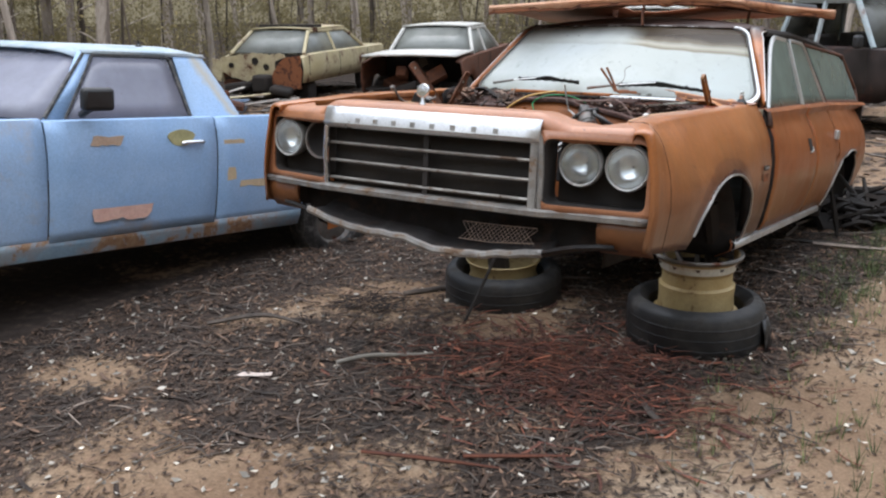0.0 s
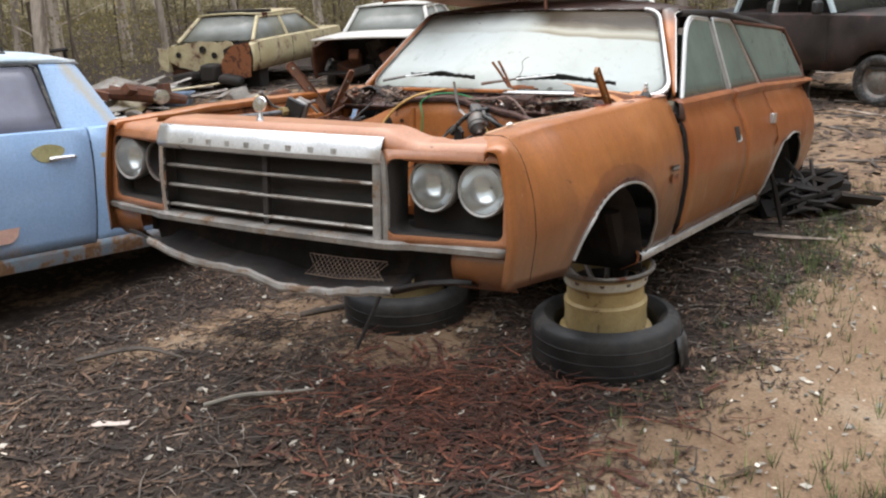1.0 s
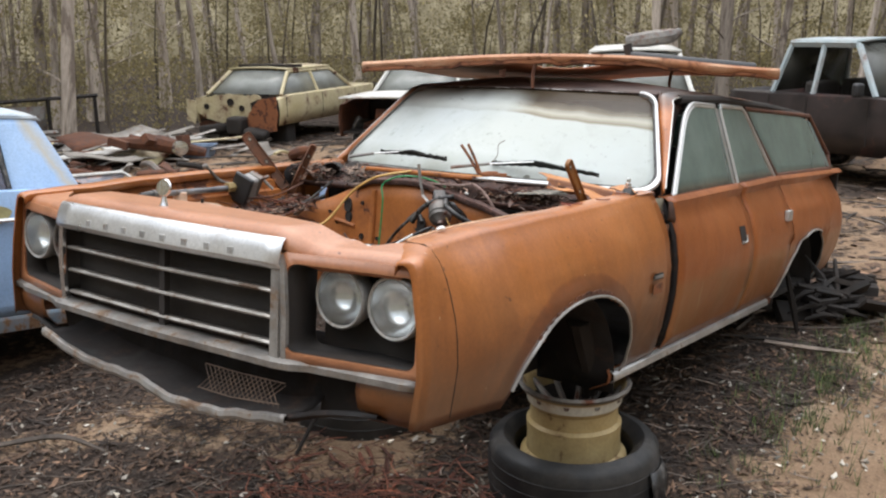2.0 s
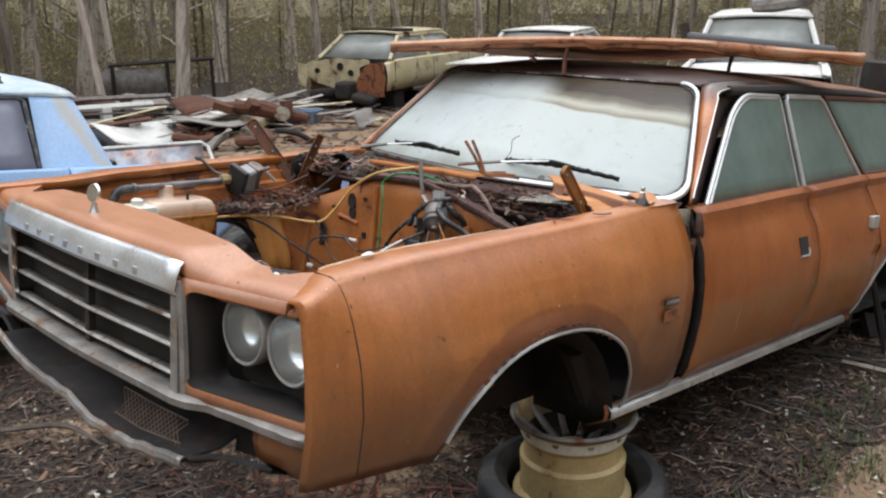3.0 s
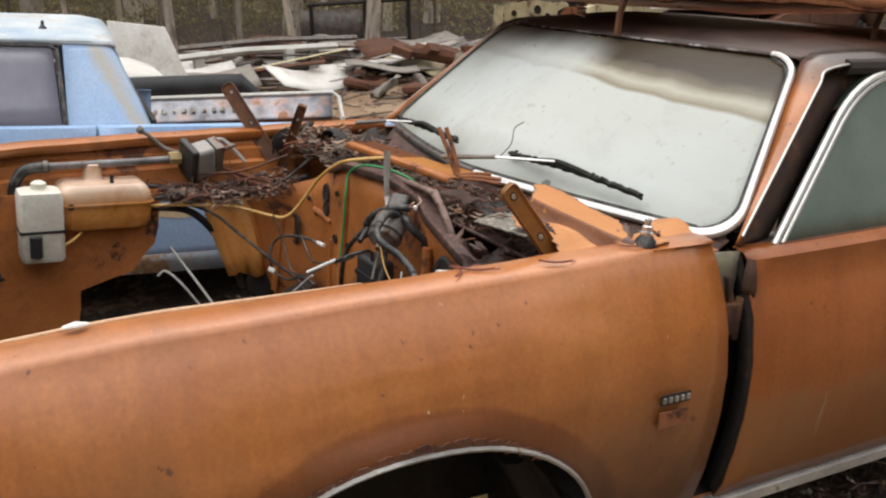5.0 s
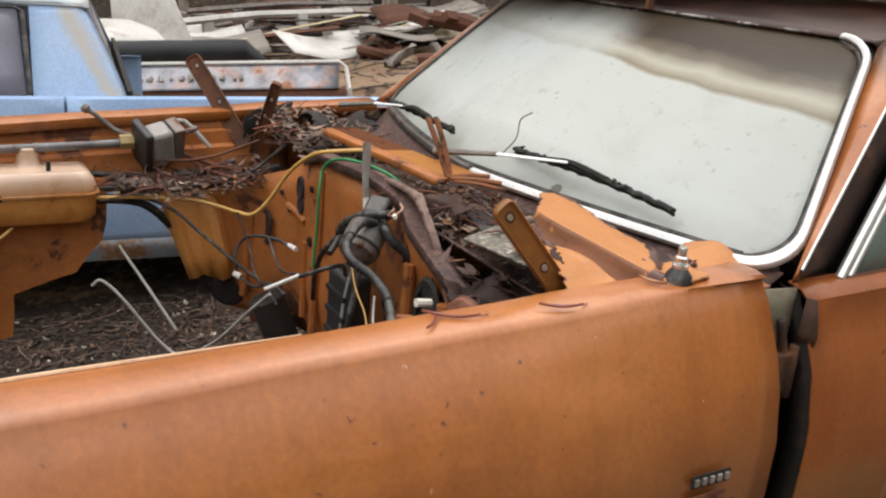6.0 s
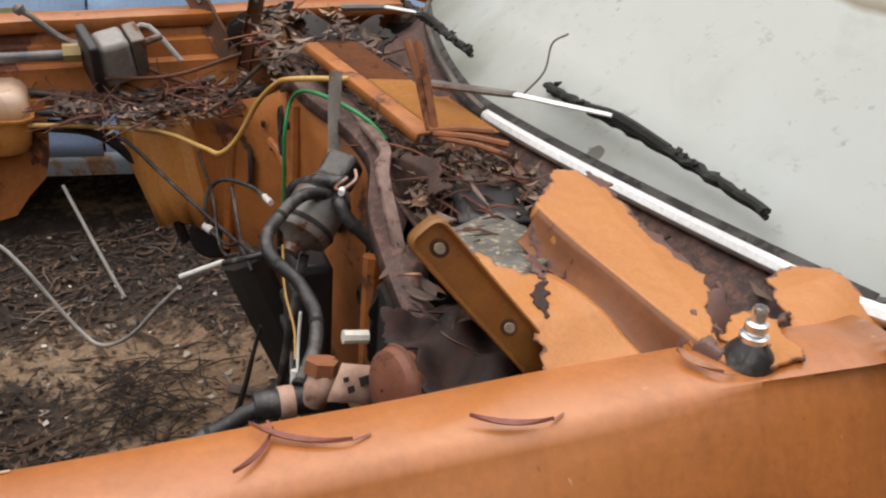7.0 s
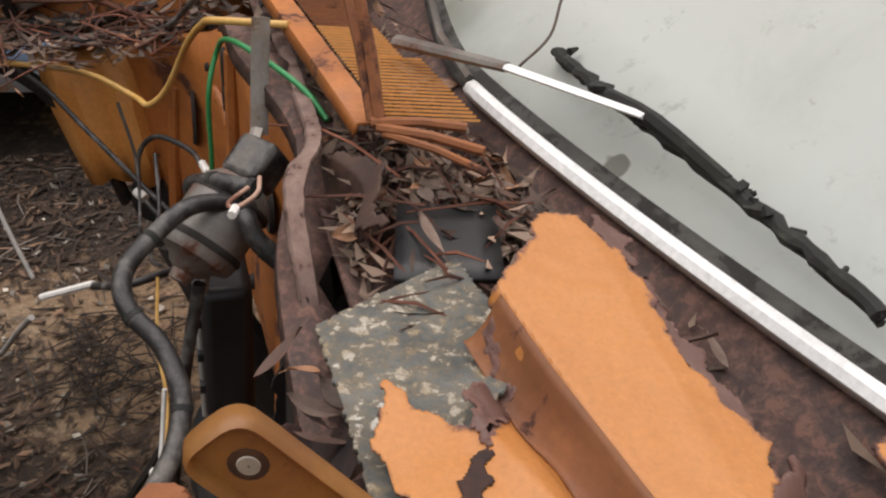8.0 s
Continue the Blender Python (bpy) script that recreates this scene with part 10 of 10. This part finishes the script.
def flat_leaf(bm, p, r, L=(0.025, 0.07), w=0.16):
    a = r.uniform(0, 6.283)
    l = r.uniform(*L)
    d = Vector((math.cos(a), math.sin(a), r.uniform(-0.25, 0.25)))
    s = Vector((-math.sin(a), math.cos(a), r.uniform(-0.5, 0.5)))
    q = p + Vector((0, 0, r.uniform(0.002, 0.014)))
    vs = [bm.verts.new(q - d * l * 0.5), bm.verts.new(q + s * l * w), bm.verts.new(q + d * l * 0.5 + Vector((0, 0, r.uniform(0, 0.012)))), bm.verts.new(q - s * l * w)]
    bm.faces.new(vs)


def twig(bm, p, r, L=(0.05, 0.25), t=(0.0015, 0.005)):
    a = r.uniform(0, 6.283)
    l = r.uniform(*L)
    d = Vector((math.cos(a), math.sin(a), r.uniform(-0.05, 0.1))) * l * 0.5
    k = r.uniform(*t)
    q = p + Vector((0, 0, k + r.uniform(0, 0.012)))
    side = Vector((-d.y, d.x, 0)) * r.uniform(-0.25, 0.25)
    tube(bm, [q - d, q + side + Vector((0, 0, 0.005)), q + d], [k, k, k * 0.5], 4, caps=False)


def bark_strip(bm, p, r):
    a = r.uniform(0, 6.283)
    l = r.uniform(0.05, 0.19)
    w = r.uniform(0.003, 0.011)
    d, s = Vector((math.cos(a), math.sin(a), 0)), Vector((-math.sin(a), math.cos(a), 0))
    b = r.uniform(-0.3, 0.3)
    rows = []
    for i in range(6):
        u = i / 5 - 0.5
        c = p + d * l * u + s * b * l * u * u + Vector((0, 0, 0.008 + 0.03 * r.random() * abs(u)))
        k = w * (1 - 1.2 * abs(u) ** 2)
        rows.append([c - s * k + Vector((0, 0, k * 0.5)), c, c + s * k + Vector((0, 0, k * 0.6))])
    grid(bm, rows)


def stone(bm, p, r):
    k = r.uniform(0.003, 0.012)
    m = Matrix.Translation(p + Vector((0, 0, k * 0.3))) @ pose(0, 0, 0, r.uniform(0, 90), r.uniform(0, 90), r.uniform(0, 360)) @ Matrix.Diagonal((k, k * r.uniform(0.5, 1), k * r.uniform(0.3, 0.8), 1))
    bmesh.ops.create_icosphere(bm, subdivisions=1, radius=1, matrix=m)


def blade(bm, p, r):
    a = r.uniform(0, 6.283)
    for _ in range(r.randint(3, 8)):
        a += r.uniform(0.3, 1.5)
        L = r.uniform(0.03, 0.1)
        d = Vector((math.cos(a), math.sin(a), 0))
        s = Vector((-d.y, d.x, 0)) * 0.002
        q = p + d * r.uniform(0, 0.02)
        t = q + d * L * 0.5 + Vector((0, 0, L))
        bm.faces.new([bm.verts.new(q - s), bm.verts.new(q + s), bm.verts.new(t)])


dense = lambda x, y, r: r.random() < litter_at(x, y) ** 1.3 * 1.2
YARD = (-2.2, 2.3, -1.9, 4.6)
litter_field("leaf_litter", "brown dry gum leaves scattered over the yard", LITTER, 34000, 1, lambda b, p, r: flat_leaf(b, p, r, (0.018, 0.055), 0.15), YARD, dense)
litter_field("fine_litter", "small dark leaf crumbs over the sand", LITTER, 16000, 2, lambda b, p, r: flat_leaf(b, p, r, (0.01, 0.03), 0.25), YARD, lambda x, y, r: r.random() < 0.35 + 0.6 * litter_at(x, y))
litter_field("twig_litter", "grey twigs lying among the leaves", STICK, 3600, 3, lambda b, p, r: twig(b, p, r, (0.04, 0.2), (0.001, 0.0035)), YARD, dense, "twigs")
litter_field("bark_litter", "curled brown bark strips among the leaves", LITTER, 800, 4, bark_strip, YARD, dense, "bark")
near_pile = lambda x, y, r: r.random() < math.exp(-((x - 0.35) ** 2 / 0.28 + (y - 0.5) ** 2 / 0.16))
litter_field("red_bark", "red-brown bark and fern heap before the wagon", REDBARK, 480, 5, bark_strip, (-0.8, 1.6, -0.5, 1.5), near_pile, "bark")
litter_field("red_twigs", "fine red-brown twigs in the heap", REDBARK, 600, 6, lambda b, p, r: twig(b, p + Vector((0, 0, r.uniform(0, 0.05))), r, (0.05, 0.22), (0.0012, 0.003)), (-0.8, 1.6, -0.5, 1.5), near_pile, "twigs")
litter_field("pale_chips", "pale bark chips and pebbles", PALEBITS, 2600, 7, lambda b, p, r: flat_leaf(b, p, r, (0.012, 0.045), 0.3), YARD, lambda x, y, r: r.random() < 0.5, "chips")
litter_field("pebbles", "small pebbles on the sand", PALEBITS, 900, 8, stone, YARD, lambda x, y, r: r.random() < 1.1 - litter_at(x, y), "pebbles")
litter_field("grass", "thin green grass tufts", GRASS, 700, 9, blade, (0.9, 2.4, -0.2, 4.8), lambda x, y, r: r.random() < 0.08 + 0.9 * math.exp(-((x - 1.9) ** 2 / 0.1 + (y - 0.35) ** 2 / 0.1)) + 0.9 * math.exp(-((x - 1.25) ** 2 / 0.03 + (y - 2.9) ** 2 / 0.8)), "grass")
litter_field("far_litter", "leaf litter in the yard beyond", LITTER, 9000, 10, lambda b, p, r: flat_leaf(b, p, r, (0.05, 0.14), 0.25), (-11, 4, 3.5, 11), lambda x, y, r: r.random() < 0.3 + litter_at(x, y))
litter_field("far_sticks", "sticks in the yard beyond", STICK, 900, 11, lambda b, p, r: twig(b, p, r, (0.2, 0.9), (0.004, 0.015)), (-12, 4, 3.0, 12), lambda x, y, r: True, "sticks")
# single pieces that stand out
hr = random.Random(77)
bm = B()
for k in range(170):
    x, y = -0.95 + hr.gauss(0, 0.13), 0.76 + hr.gauss(0, 0.09)
    twig(bm, Vector((x, y, ground_z(x, y) + hr.uniform(0.0, 0.05) * max(0.0, 1 - math.hypot(x + 0.95, y - 0.76) / 0.25))), hr, (0.05, 0.16), (0.0012, 0.0032))
DARKTWIG = surface("wet_black_twigs", (0.012, 0.008, 0.006), (0.05, 0.033, 0.025), 0.8, 0, 9, 60, 0.3, 0.003)
tagged(solo("twig_heap", bm, DARKTWIG, "small heap of dark wet twigs on the sandy ground", "twigs"), kind="stuff")
bm = B()
slab(bm, ragged([(-0.085, -0.018), (0.09, -0.01), (0.085, 0.02), (0.0, 0.012), (-0.06, 0.02)], 0.005, 0.02, 3), 0.004, Matrix.Translation((-0.864, -0.225, ground_z(-0.864, -0.225) + 0.012)) @ pose(0, 0, 0, 4, -4, 20))
solo("bark_chip", bm, surface("pinkish_pale_bark", (0.5, 0.4, 0.34), (0.62, 0.54, 0.48), 0.8), "pale pinkish piece of bark on the ground", "bark")
for pts, r, mt, lb in ((((-0.6, 0.04, 0.02), (-0.5, 0.15, 0.035), (-0.37, 0.28, 0.02), (-0.28, 0.36, 0.02)), 0.009, PALEBITS, "pale bare stick"),
                       (((0.75, 0.35, 0.02), (0.82, 0.25, 0.03), (0.9, 0.2, 0.02)), 0.012, STICK, "grey stick"), (((-1.5, 0.1, 0.02), (-1.3, 0.3, 0.04), (-1.05, 0.35, 0.02)), 0.011, STICK, "grey stick"),
                       (((0.0, -0.55, 0.01), (0.25, -0.5, 0.03), (0.5, -0.4, 0.015)), 0.008, REDBARK, "red-brown bark strip"), (((0.35, -0.4, 0.02), (0.55, -0.3, 0.03), (0.68, -0.2, 0.02)), 0.008, REDBARK, "red-brown bark strip"),
                       (((-0.35, 0.75, 0.03), (-0.28, 0.95, 0.35), (-0.25, 1.05, 0.62)), 0.008, BLACKISH, "black rod leaning under the nose"), (((-0.9, 1.0, 0.02), (-0.5, 1.5, 0.03), (-0.1, 1.8, 0.02)), 0.015, STICK, "dark branch under the wagon")):
    bm = B()
    tube(bm, pts, [r, r * 1.1, r * 0.5], 6, smooth=4)
    solo("fallen_stick", bm, mt, lb + " lying on the ground", "stick", group="fallen sticks")
